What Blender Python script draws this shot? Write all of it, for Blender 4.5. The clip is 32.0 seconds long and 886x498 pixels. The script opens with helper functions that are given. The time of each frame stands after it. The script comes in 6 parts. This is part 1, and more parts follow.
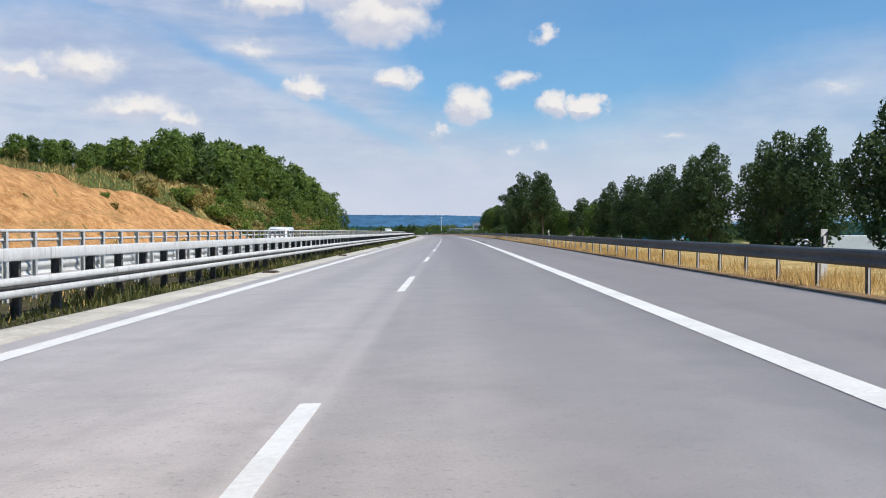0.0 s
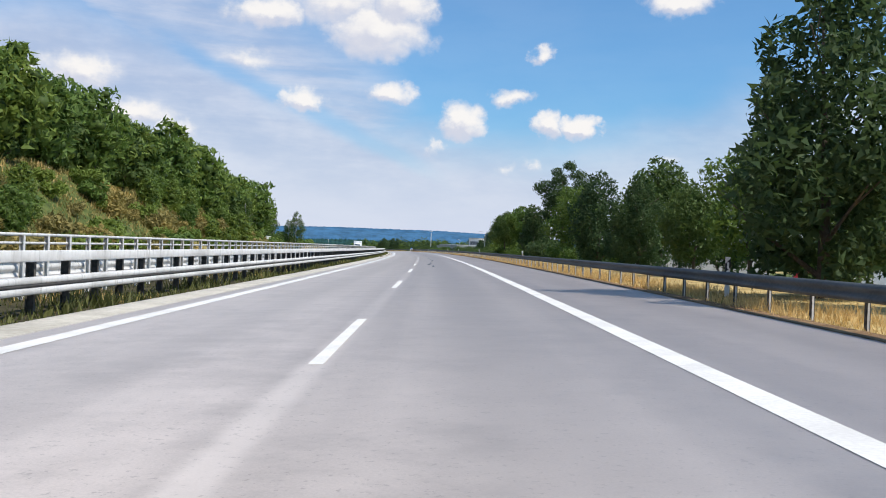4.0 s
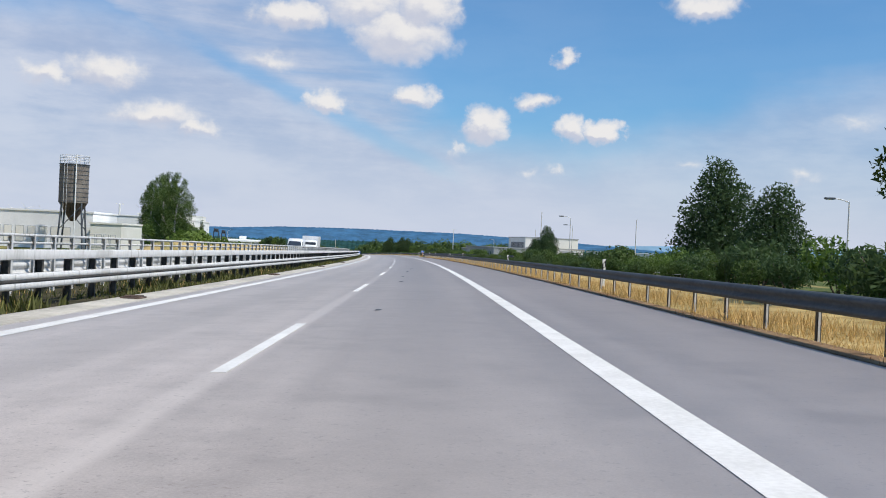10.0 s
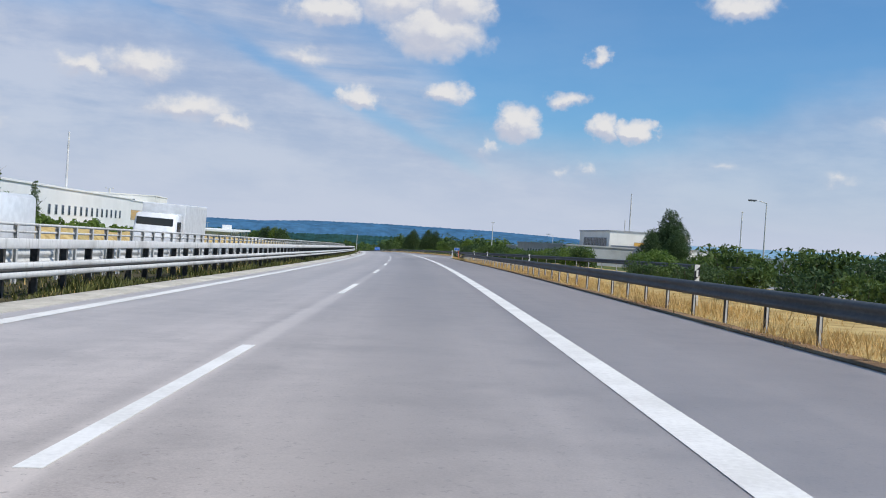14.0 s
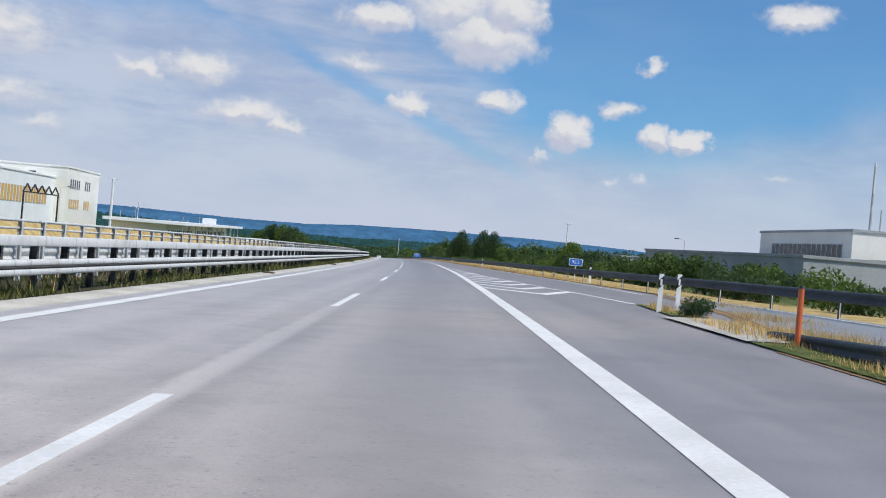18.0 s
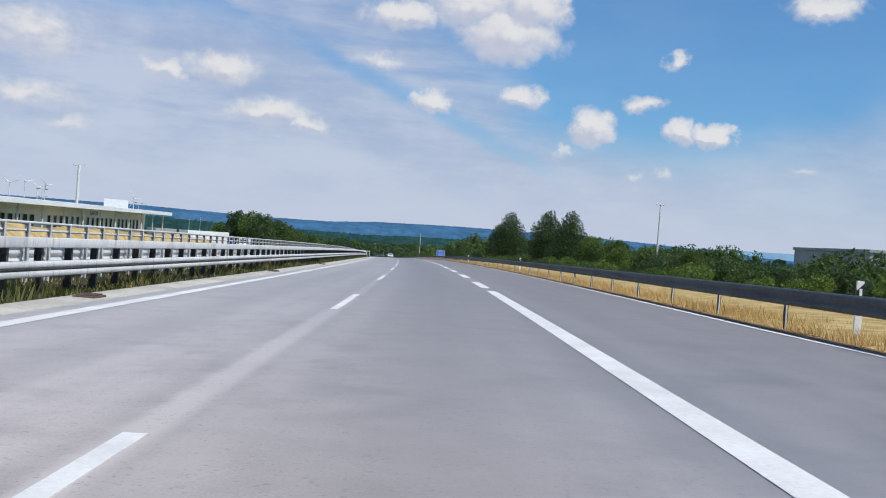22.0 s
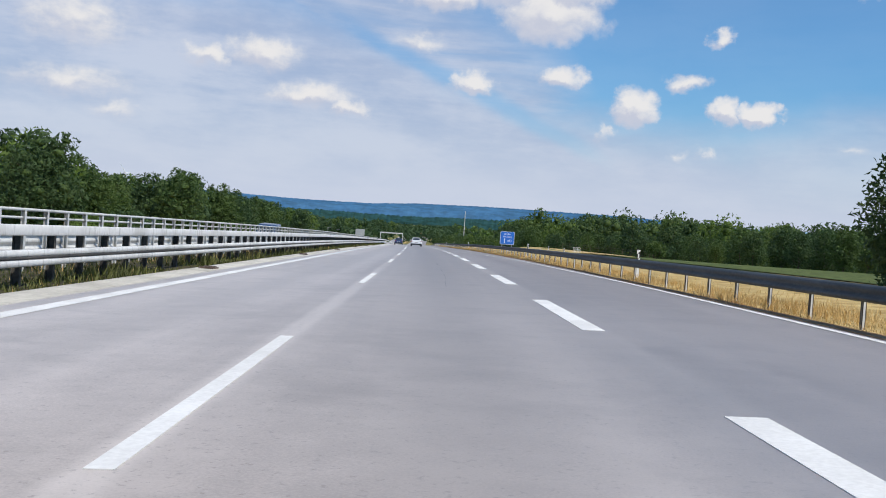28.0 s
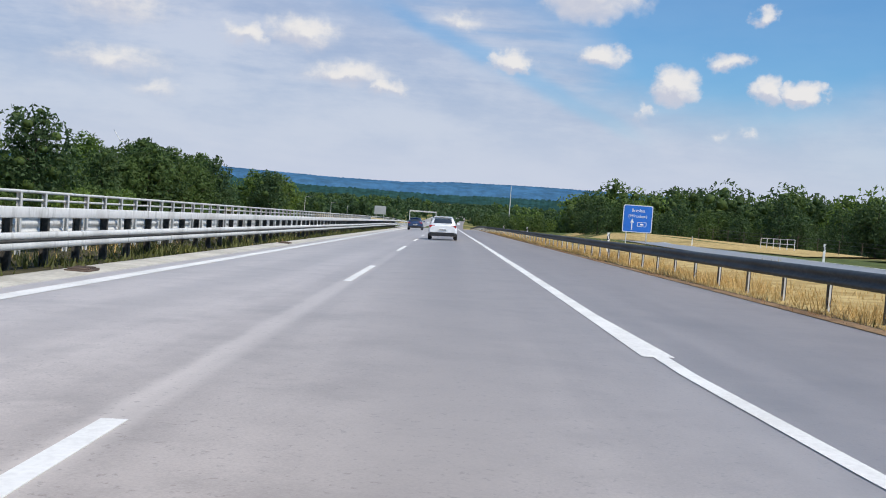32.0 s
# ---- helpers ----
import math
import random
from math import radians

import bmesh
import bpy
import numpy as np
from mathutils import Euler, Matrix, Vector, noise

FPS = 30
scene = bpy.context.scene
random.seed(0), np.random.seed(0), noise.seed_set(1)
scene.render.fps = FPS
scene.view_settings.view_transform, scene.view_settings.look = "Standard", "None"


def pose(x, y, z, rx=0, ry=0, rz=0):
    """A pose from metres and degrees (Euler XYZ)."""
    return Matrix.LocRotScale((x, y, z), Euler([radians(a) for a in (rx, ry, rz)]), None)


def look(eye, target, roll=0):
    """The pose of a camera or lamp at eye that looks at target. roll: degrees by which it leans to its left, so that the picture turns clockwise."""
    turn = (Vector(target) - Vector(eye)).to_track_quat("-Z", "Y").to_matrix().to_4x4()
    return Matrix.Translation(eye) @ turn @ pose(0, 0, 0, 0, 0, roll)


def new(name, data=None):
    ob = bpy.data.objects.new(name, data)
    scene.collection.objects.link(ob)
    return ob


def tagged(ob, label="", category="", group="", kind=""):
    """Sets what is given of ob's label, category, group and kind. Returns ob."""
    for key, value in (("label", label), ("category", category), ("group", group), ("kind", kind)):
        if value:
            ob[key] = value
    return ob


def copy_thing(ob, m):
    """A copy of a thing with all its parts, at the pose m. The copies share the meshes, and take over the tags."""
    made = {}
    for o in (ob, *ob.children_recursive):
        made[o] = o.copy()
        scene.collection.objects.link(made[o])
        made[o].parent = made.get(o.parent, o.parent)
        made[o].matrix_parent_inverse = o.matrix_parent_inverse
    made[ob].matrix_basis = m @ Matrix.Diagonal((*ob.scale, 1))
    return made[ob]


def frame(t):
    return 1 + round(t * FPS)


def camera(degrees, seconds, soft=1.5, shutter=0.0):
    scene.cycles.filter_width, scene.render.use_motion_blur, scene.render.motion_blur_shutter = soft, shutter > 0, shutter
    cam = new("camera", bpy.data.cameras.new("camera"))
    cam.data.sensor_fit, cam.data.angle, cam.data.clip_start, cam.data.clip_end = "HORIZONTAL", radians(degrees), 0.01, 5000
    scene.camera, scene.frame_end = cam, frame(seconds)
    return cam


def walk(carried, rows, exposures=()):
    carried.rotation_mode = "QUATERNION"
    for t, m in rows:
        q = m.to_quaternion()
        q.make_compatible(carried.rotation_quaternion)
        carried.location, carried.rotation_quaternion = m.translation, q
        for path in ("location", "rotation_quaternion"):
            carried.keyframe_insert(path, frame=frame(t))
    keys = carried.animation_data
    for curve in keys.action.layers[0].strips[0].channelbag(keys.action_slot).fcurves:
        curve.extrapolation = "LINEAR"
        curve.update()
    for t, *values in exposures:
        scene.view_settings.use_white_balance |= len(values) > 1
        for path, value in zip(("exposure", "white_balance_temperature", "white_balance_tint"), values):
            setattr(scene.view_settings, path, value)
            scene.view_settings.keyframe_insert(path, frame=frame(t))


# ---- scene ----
# ---------------------------------------------------------------- camera
cam = camera(50.03, 32.0, soft=1.0)


def held(x, y, z, yaw, pitch, roll):
    """A hand-held pose from metres and degrees of yaw (left), pitch (up) and roll."""
    return pose(x, y, z, 0, 0, yaw) @ pose(0, 0, 0, 90 + pitch) @ pose(0, 0, 0, 0, 0, roll)


PATH = [
    (0, 0.955, 0.006, 1.200, 0.305, -1.451, -0.002),
    (0.5, 1.001, 12.456, 1.132, 0.421, -1.552, -0.057),
    (1, 1.054, 24.906, 1.061, 0.582, -3.839, 0.349),
    (1.5, 1.063, 37.545, 0.985, 0.303, -3.437, 0.524),
    (2, 1.071, 50.184, 0.905, 0.232, -1.660, 1.232),
    (2.5, 1.158, 62.198, 0.830, -0.457, -1.622, -0.298),
    (3, 1.238, 74.213, 0.752, -0.570, -1.440, -0.370),
    (3.5, 1.287, 86.619, 0.669, -0.563, -0.761, 1.666),
    (5.5, 1.308, 136.245, 0.315, 0.123, -0.169, 2.058),
    (6, 1.253, 148.652, 0.222, 0.105, 0.145, 1.400),
    (6.5, 1.186, 160.634, 0.130, 0.107, 0.188, 0.858),
    (7, 1.089, 172.616, 0.037, 0.130, 0.114, 0.521),
    (7.5, 0.982, 184.465, -0.056, 0.276, -0.692, 3.750),
    (8, 0.841, 196.315, -0.150, 0.230, -0.716, 3.597),
    (8.5, 0.644, 208.107, -0.247, 0.173, -0.790, 1.907),
    (9, 0.410, 219.898, -0.344, 0.162, -0.756, 1.665),
    (9.5, 0.158, 231.748, -0.443, 0.656, -0.359, 2.170),
    (10, -0.135, 243.597, -0.544, 1.063, -0.337, 2.527),
    (10.5, -0.474, 255.406, -0.646, 1.519, -0.297, 4.419),
    (11, -0.857, 267.215, -0.749, 2.142, -0.339, 4.711),
    (11.5, -1.316, 279.028, -0.855, 2.312, -0.785, 4.680),
    (12, -1.822, 290.840, -0.963, 2.604, -0.801, 4.728),
    (12.5, -2.495, 302.627, -1.075, 2.621, -0.725, 4.841),
    (13, -3.218, 314.411, -1.190, 2.490, -0.632, 4.475),
    (13.5, -3.948, 326.068, -1.304, 2.634, -0.604, 4.039),
    (15.5, -7.375, 372.659, -1.780, 3.128, -0.597, 2.627),
    (16, -8.361, 384.297, -1.905, 3.223, -0.598, 2.680),
    (16.5, -9.315, 396.191, -2.031, 3.942, -0.576, 3.567),
    (17, -10.324, 408.080, -2.160, 4.682, -0.411, 4.181),
    (17.5, -11.368, 419.586, -2.288, 5.182, -0.333, 4.557),
    (18, -12.464, 431.086, -2.418, 5.723, -0.363, 4.854),
    (18.5, -13.648, 442.517, -2.552, 5.817, -0.448, 4.525),
    (19, -14.883, 453.942, -2.690, 6.036, -0.474, 4.094),
    (19.5, -16.269, 465.482, -2.834, 6.012, -0.418, 3.957),
    (20, -17.707, 477.015, -2.982, 6.152, -0.377, 3.946),
    (20.5, -19.074, 487.968, -3.125, 6.563, -0.623, 3.918),
    (21, -20.487, 498.915, -3.271, 7.021, -0.641, 4.675),
    (21.5, -22.053, 510.425, -3.429, 7.277, -0.682, 4.919),
    (22, -23.668, 521.928, -3.592, 7.177, -0.671, 4.250),
    (22.5, -25.258, 533.313, -3.755, 7.438, -0.791, 3.675),
    (23, -26.896, 544.690, -3.924, 7.905, -0.932, 3.504),
    (23.5, -28.623, 556.110, -4.098, 8.001, -0.778, 2.677),
    (24, -30.396, 567.523, -4.278, 8.033, -0.695, 2.827),
    (24.5, -32.199, 578.908, -4.463, 8.014, 0.119, 2.773),
    (25, -34.047, 590.285, -4.653, 7.948, 0.159, 2.757),
    (25.5, -35.956, 601.775, -4.852, 8.492, -0.994, 2.910),
    (27.5, -44.004, 647.658, -5.710, 9.427, -1.581, 3.756),
    (28, -46.134, 659.334, -5.947, 9.606, -1.922, 3.960),
    (28.5, -48.182, 670.445, -6.180, 9.657, -2.179, 2.923),
    (29, -50.262, 681.551, -6.420, 9.712, -2.056, 2.937),
    (29.5, -52.565, 693.584, -6.690, 9.701, -2.152, 2.508),
    (30, -54.900, 705.611, -6.970, 9.617, -2.392, 0.380),
    (30.5, -57.146, 717.432, -7.252, 9.635, -2.445, 2.293),
    (31, -59.417, 729.247, -7.545, 10.313, -2.435, 3.726),
    (31.5, -61.750, 741.115, -7.851, 11.590, -3.121, 5.639),
    (32, -64.103, 752.979, -8.168, 11.758, -3.304, 4.205),
]
walk(cam, [(row[0], held(*row[1:])) for row in PATH],
     ((0, 0.08, 6750, 10), (1, 0.2, 6850, 10), (4, 0.2, 6750, 10), (8, 0.1, 6700, 10), (13, -0.06, 6560, 10), (18, -0.1, 6480, 10), (24, -0.1, 6430, 10), (28, 0.0, 6600, 10), (32, 0.0, 6650, 10)))

# ---------------------------------------------------------------- light
SUN_AZ, SUN_EL = 118.0, 52.0     # degrees clockwise from +y, and above the horizon
SKY_STRENGTH, SUN_STRENGTH = 0.115, 4.0

# cumulus clouds: azimuth, elevation, half width, half height (degrees), density
CLOUDS = [
    (5.75, 11.3, 0.95, 0.62, 0.75), (4.0, 8.7, 1.3, 0.62, 0.7), (6.5, 7.1, 1.15, 0.95, 1.0), (8.2, 7.0, 1.25, 0.8, 1.0),
    (1.1, 7.1, 1.7, 1.25, 1.0), (-0.5, 5.6, 0.7, 1.1, 0.45), (-8.5, 8.0, 1.7, 0.9, 0.95), (-3.2, 8.65, 1.7, 0.75, 0.85), (-11.7, 10.2, 2.2, 0.9, 0.5),
    (-10.6, 12.9, 3.0, 1.1, 0.9), (-4.2, 12.3, 3.6, 2.0, 0.95), (-2.8, 13.9, 2.4, 2.0, 0.95), (-6.4, 13.8, 4.0, 2.0, 0.7),
    (-20.9, 8.8, 2.6, 1.25, 0.85), (-24.2, 8.4, 1.8, 0.95, 0.75), (-18.2, 6.6, 3.0, 0.95, 0.8), (-15.8, 6.1, 1.6, 0.7, 0.7),
    (3.6, 4.5, 1.0, 0.4, 0.45), (5.5, 4.7, 0.7, 0.6, 0.45), (-31.5, 9.6, 4.2, 2.1, 0.62), (-31.5, 6.2, 4.6, 1.3, 0.55), (-29.0, 4.8, 2.6, 0.9, 0.4),
    (13.8, 14.2, 2.4, 0.85, 0.85), (13.3, 5.2, 1.2, 0.5, 0.35), (19.5, 4.6, 1.6, 0.6, 0.4), (22.0, 7.6, 2.4, 0.7, 0.35),
]
# the upper edge of the thin ice cloud: place across 80 degrees, and elevation
SHEET_EDGE = ((0.0, 13.0), (0.24, 12.4), (0.32, 11.2), (0.37, 9.2), (0.44, 7.2), (0.53, 5.4), (0.60, 5.6), (0.65, 7.2), (0.76, 9.8), (0.9, 11.5))


class Graph:
    """Short hand for building node trees."""

    def __init__(self, tree):
        self.tree = tree
        tree.nodes.clear()

    def node(self, kind, inputs=None):
        n = self.tree.nodes.new("ShaderNode" + kind)
        for key, value in (inputs or {}).items():
            self.put(n, key, value)
        return n

    def put(self, n, key, value):
        if isinstance(value, bpy.types.Node):
            value = value.outputs[0]
        if isinstance(value, bpy.types.NodeSocket):
            self.tree.links.new(value, n.inputs[key])
        else:
            n.inputs[key].default_value = value

    def math(self, op, a, b=0.0, c=None, clamp=False):
        n = self.node("Math", {0: a, 1: b})
        n.operation, n.use_clamp = op, clamp
        if c is not None:
            self.put(n, 2, c)
        return n.outputs[0]

    def vmath(self, op, a, b=(0, 0, 0)):
        n = self.node("VectorMath", {0: a, 1: b})
        n.operation = op
        return n.outputs["Value" if op in ("LENGTH", "DOT_PRODUCT", "DISTANCE") else "Vector"]

    def mix(self, factor, a, b, blend="MIX"):
        n = self.node("Mix")
        n.data_type, n.blend_type = "RGBA", blend
        self.put(n, 0, factor), self.put(n, 6, a), self.put(n, 7, b)
        return n.outputs[2]

    def smooth(self, value, lo, hi, to_lo=0.0, to_hi=1.0):
        n = self.node("MapRange", {0: value, 1: lo, 2: hi, 3: to_lo, 4: to_hi})
        n.interpolation_type = "SMOOTHSTEP"
        return n.outputs[0]

    def ramp(self, value, stops, top):
        """A height along a line of (place, height) stops; top is the greatest height."""
        n = self.node("ValToRGB", {0: value})
        e = n.color_ramp.elements
        while len(e) < len(stops):
            e.new(0.5)
        for k, (x_, y_) in enumerate(stops):
            e[k].position, e[k].color = x_, (y_ / top, y_ / top, y_ / top, 1.0)
        n.color_ramp.interpolation = "B_SPLINE"
        return self.math("MULTIPLY", n.outputs[0], top)

    def noise(self, vector, scale, detail=4.0, rough=0.55, distort=0.0):
        n = self.node("TexNoise", {"Scale": scale, "Detail": detail, "Roughness": rough, "Distortion": distort})
        if vector is not None:
            self.put(n, "Vector", vector)
        return n.outputs[0]


def rgb(r, g, b):
    return (r, g, b, 1.0)


def build_world():
    world = bpy.data.worlds.new("sky")
    scene.world = world
    world.use_nodes = True
    g = Graph(world.node_tree)
    sky = g.node("TexSky")
    sky.sky_type, sky.sun_disc, sky.sun_elevation, sky.sun_rotation = "NISHITA", False, radians(SUN_EL), radians(SUN_AZ)
    sky.altitude, sky.air_density, sky.dust_density, sky.ozone_density = 250.0, 1.0, 1.2, 2.5
    way = g.node("TexCoord").outputs["Generated"]
    parts = g.node("SeparateXYZ", {0: way})
    x, y, z = parts.outputs
    az = g.math("MULTIPLY", g.math("ARCTAN2", x, y), 57.2958)
    el = g.math("MULTIPLY", g.math("ARCSINE", z), 57.2958)
    flat = g.node("CombineXYZ", {0: az, 1: el})
    # ragged edges: the field is shifted by noise
    wob = g.node("TexNoise", {"Vector": flat, "Scale": 0.75, "Detail": 4.5, "Roughness": 0.56})
    shift = g.vmath("MULTIPLY", g.vmath("SUBTRACT", wob.outputs["Color"], (0.5, 0.5, 0.5)), (2.9, 1.5, 0.0))
    field = g.vmath("ADD", flat, shift)
    lifted = g.vmath("ADD", field, (0.22, 0.42, 0.0))

    def cover_at(where):
        cover = None
        for a, e, rx, ry, dense in CLOUDS:
            d = g.vmath("MULTIPLY", g.vmath("SUBTRACT", where, (a, e, 0)), (0.84 / rx, 0.86 / ry, 0))
            m = g.math("MULTIPLY", g.math("SUBTRACT", 1.0, g.vmath("LENGTH", d), clamp=True), dense)
            cover = m if cover is None else g.math("MAXIMUM", cover, m)
        return cover
    cover, cover_up = cover_at(field), cover_at(lifted)
    fine = g.noise(g.node("Mapping", {"Vector": flat, "Scale": (0.7, 1.2, 1.0)}), 1.3, 4.5, 0.55)
    body = g.math("ADD", cover, g.math("MULTIPLY_ADD", fine, 0.6, -0.3))
    puff = g.math("MULTIPLY", g.smooth(body, -0.02, 0.66, 0.0, 0.95), g.smooth(cover, 0.0, 0.42))
    halo = g.smooth(cover, 0.0, 0.4, 0.0, 0.6)
    lit = g.smooth(g.math("ADD", g.math("SUBTRACT", cover, cover_up), g.math("MULTIPLY_ADD", fine, 0.3, -0.15)), -0.2, 0.2)
    # thin high ice cloud: a low sheet with a wavy upper edge, a diagonal band with a grey-blue strip in it, and a gap at its left
    tilt = g.node("Mapping", {"Vector": flat, "Rotation": (0, 0, radians(27)), "Scale": (0.05, 0.34, 1)})
    streak = g.noise(tilt, 1.0, 6.0, 0.62, 0.5)
    broad = g.noise(flat, 0.16, 5.0, 0.55)
    ragged = g.math("ADD", g.math("MULTIPLY_ADD", streak, 3.4, -1.7), g.math("MULTIPLY_ADD", broad, 3.0, -1.5))
    top = g.ramp(g.math("MULTIPLY_ADD", az, 1 / 80, 0.5), SHEET_EDGE, 15.0)
    sheet = g.smooth(g.math("ADD", g.math("SUBTRACT", el, top), ragged), -2.6, 1.8, 0.84, 0.10)
    sheet = g.math("MULTIPLY", sheet, g.smooth(az, 2.0, 14.0, 1.0, 0.74))
    diag = g.math("ADD", g.math("ADD", el, g.math("MULTIPLY", az, 0.56)), g.math("MULTIPLY", ragged, 0.55))
    band = g.math("MULTIPLY", g.smooth(diag, 0.0, 1.4), g.smooth(diag, 4.0, 11.0, 1.0, 0.0))
    band = g.math("MULTIPLY", g.math("MULTIPLY", band, g.smooth(az, -5.0, 1.0, 0.84, 0.0)), g.smooth(streak, 0.3, 0.62, 0.62, 1.0))
    strip_at = g.math("ADD", g.math("ADD", el, g.math("MULTIPLY", az, 0.45)), g.math("MULTIPLY_ADD", broad, 1.6, -4.6))
    gap = g.math("MULTIPLY", g.smooth(g.math("ABSOLUTE", strip_at), 0.1, 0.85, 0.5, 0.0), g.smooth(g.math("ABSOLUTE", g.math("ADD", az, 8.5)), 6.0, 9.5, 1.0, 0.0))
    veil = g.math("MAXIMUM", g.math("MULTIPLY", g.math("MAXIMUM", sheet, band), g.math("SUBTRACT", 1.0, gap)), g.smooth(el, 0.0, 5.0, 0.95, 0.0))
    veil = g.math("MAXIMUM", veil, halo)
    blue = g.mix(1.0, sky, rgb(0.50, 0.92, 1.20), "MULTIPLY")
    mottle = g.noise(g.node("Mapping", {"Vector": flat, "Scale": (0.16, 0.42, 1.0)}), 1.0, 5.0, 0.6)
    pale = g.smooth(g.math("ADD", g.math("MULTIPLY", streak, 0.45), g.math("MULTIPLY", mottle, 0.55)), 0.38, 0.62)
    thin = g.mix(veil, blue, g.mix(pale, rgb(3.5, 4.15, 5.7), rgb(5.3, 5.6, 6.6)))
    thin = g.mix(g.smooth(el, 0.0, 8.0, 0.85, 0.0), thin, rgb(5.05, 5.6, 6.85))
    clouds = g.mix(puff, thin, g.mix(lit, rgb(4.9, 5.2, 6.2), rgb(7.2, 7.15, 7.2)))
    back = g.node("Background", {"Color": clouds, "Strength": SKY_STRENGTH})
    g.node("OutputWorld", {"Surface": back.outputs[0]})


build_world()
sun = new("sun", bpy.data.lights.new("sun", "SUN"))
sun.data.energy, sun.data.angle, sun.data.color = SUN_STRENGTH, radians(0.53), (1.0, 0.955, 0.88)
_a, _e = radians(SUN_AZ), radians(SUN_EL)
SUN_WAY = Vector((math.sin(_a) * math.cos(_e), math.cos(_a) * math.cos(_e), math.sin(_e)))
sun.matrix_world = look(SUN_WAY * 300, (0, 0, 0))

# ---------------------------------------------------------------- the road's line
YAW_POLY = (-48.1508, 62.3027, -4.33319, -0.05103)
SLOPE_POLY = (-4.48533, 2.88376, -1.23182, -0.30752)
CROSSFALL = 1.75


def road_yaw(s):
    k = np.asarray(s, float) / 1000
    e = np.clip(k, -0.05, 0.85)
    return np.polyval(YAW_POLY, e) + np.polyval(np.polyder(YAW_POLY), e) * np.clip(k - e, -0.6, 0.55)


def road_slope(s):
    s = np.asarray(s, float)
    near = np.polyval(SLOPE_POLY, np.clip(s / 1000, 0, 0.78))
    return np.interp(s, (900, 960, 1150, 1500), (0, -0.9, 0.3, 1.5)) + near


_ss = np.arange(-1500.0, 4600.0, 1.0)
_yw, _sl = np.radians(road_yaw(_ss)), np.radians(road_slope(_ss))
_line = np.cumsum(np.stack([-np.sin(_yw) * np.cos(_sl), np.cos(_yw) * np.cos(_sl), np.sin(_sl)], 1), 0)
_line -= _line[1500]


def axis(s):
    """The road's line (the lane divider) at s metres along it."""
    return np.stack([np.interp(s, _ss, _line[:, k]) for k in range(3)], -1)


def road_np(s, u, h=0.0):
    """World places from metres along the road, metres to the right of the lane divider and metres above the road's plane."""
    s, u, h = np.broadcast_arrays(np.asarray(s, float), np.asarray(u, float), np.asarray(h, float))
    p, yaw = axis(s), np.radians(road_yaw(s))
    tilt = np.clip(u, -24.0, 16.0) * math.tan(radians(CROSSFALL))
    return p + np.stack([u * np.cos(yaw), u * np.sin(yaw), tilt + h], -1)


def at(s, u, h=0.0):
    return Vector(road_np(s, u, h))


def place(s, u, h=0.0, turn=0.0, scale=1.0):
    """A pose that stands upright at s, u, h with its +y along the road, turned to the left by degrees."""
    x, y, z = at(s, u, h)
    return pose(x, y, z, 0, 0, float(road_yaw(s)) + turn) @ Matrix.Scale(scale, 4)


def ground_h(s, u):
    """Height of the ground over the road's plane."""
    s, u = np.broadcast_arrays(np.asarray(s, float), np.asarray(u, float))
    h = np.full(s.shape, -0.05)
    h = np.where((u > 8.0), -0.05 - 0.3 * np.clip((u - 9.0) / 6, 0, 1), h)
    h = h - 2.0 * np.clip((u - 40) / 60, 0, 1) - 16.0 * np.clip((u - 120) / 500, 0, 1) ** 1.2
    h = h - np.interp(s, (-60, 300, 420), (2.6, 2.6, 0.0)) * np.clip((u - 25) / 10, 0, 1)
    h = h + 1.55 * np.clip((s - 815) / 110, 0, 1) * np.clip((u - 27) / 6, 0, 1) * np.clip((1200 - s) / 150, 0, 1)
    # level meadow beside the merging lane
    h = h + (0.42 + 2.0 * np.clip((u - 40) / 60, 0, 1)) * np.clip((s - 715) / 45, 0, 1) * np.clip((u - 26) / 6, 0, 1) * np.clip((852 - s) / 36, 0, 1)
    # the branch road lies on a low bank
    h = h + 0.32 * np.clip((s - 770) / 25, 0, 1) * np.clip((u - 11) / 3, 0, 1) * np.clip((40 - u) / 10, 0, 1) * np.clip((930 - s) / 40, 0, 1)
    # cutting on the left at the start
    rise = np.interp(s, (-60, 80, 110, 180, 220, 262, 300, 326), (8.0, 8.4, 9.6, 9.6, 8.6, 6.2, 4.2, 0.0))
    foot = 22.5
    bank = np.clip((-u - foot) / 15.0, 0, 1)
    h = h + rise * (bank * bank * (3 - 2 * bank)) * 0.9 + np.where(-u > foot, rise * 0.1 * np.clip((-u - foot) / 60, 0, 1), 0)
    # far ground sinks into a wide valley ahead and to the left
    h = h - np.where(u < -60, 12.0 * np.clip((-u - 120) / 500, 0, 1), 0)
    return h


def ground_at(s, u, lift=0.0):
    return at(s, u, float(ground_h(s, u)) + lift)

# ---------------------------------------------------------------- materials
def material(name, build):
    m = bpy.data.materials.new(name)
    m.use_nodes = True
    g = Graph(m.node_tree)
    shader = build(g)
    g.node("OutputMaterial", {"Surface": shader.outputs[0]})
    return m


def surface(g, colour, rough=0.7, metal=0.0, bump=None, strength=0.3, distance=0.02, spec=0.5):
    n = g.node("BsdfPrincipled", {"Base Color": colour, "Roughness": rough, "Metallic": metal, "Specular IOR Level": spec})
    if bump is not None:
        b = g.node("Bump", {"Height": bump, "Strength": strength, "Distance": distance})
        g.put(n, "Normal", b)
    return n


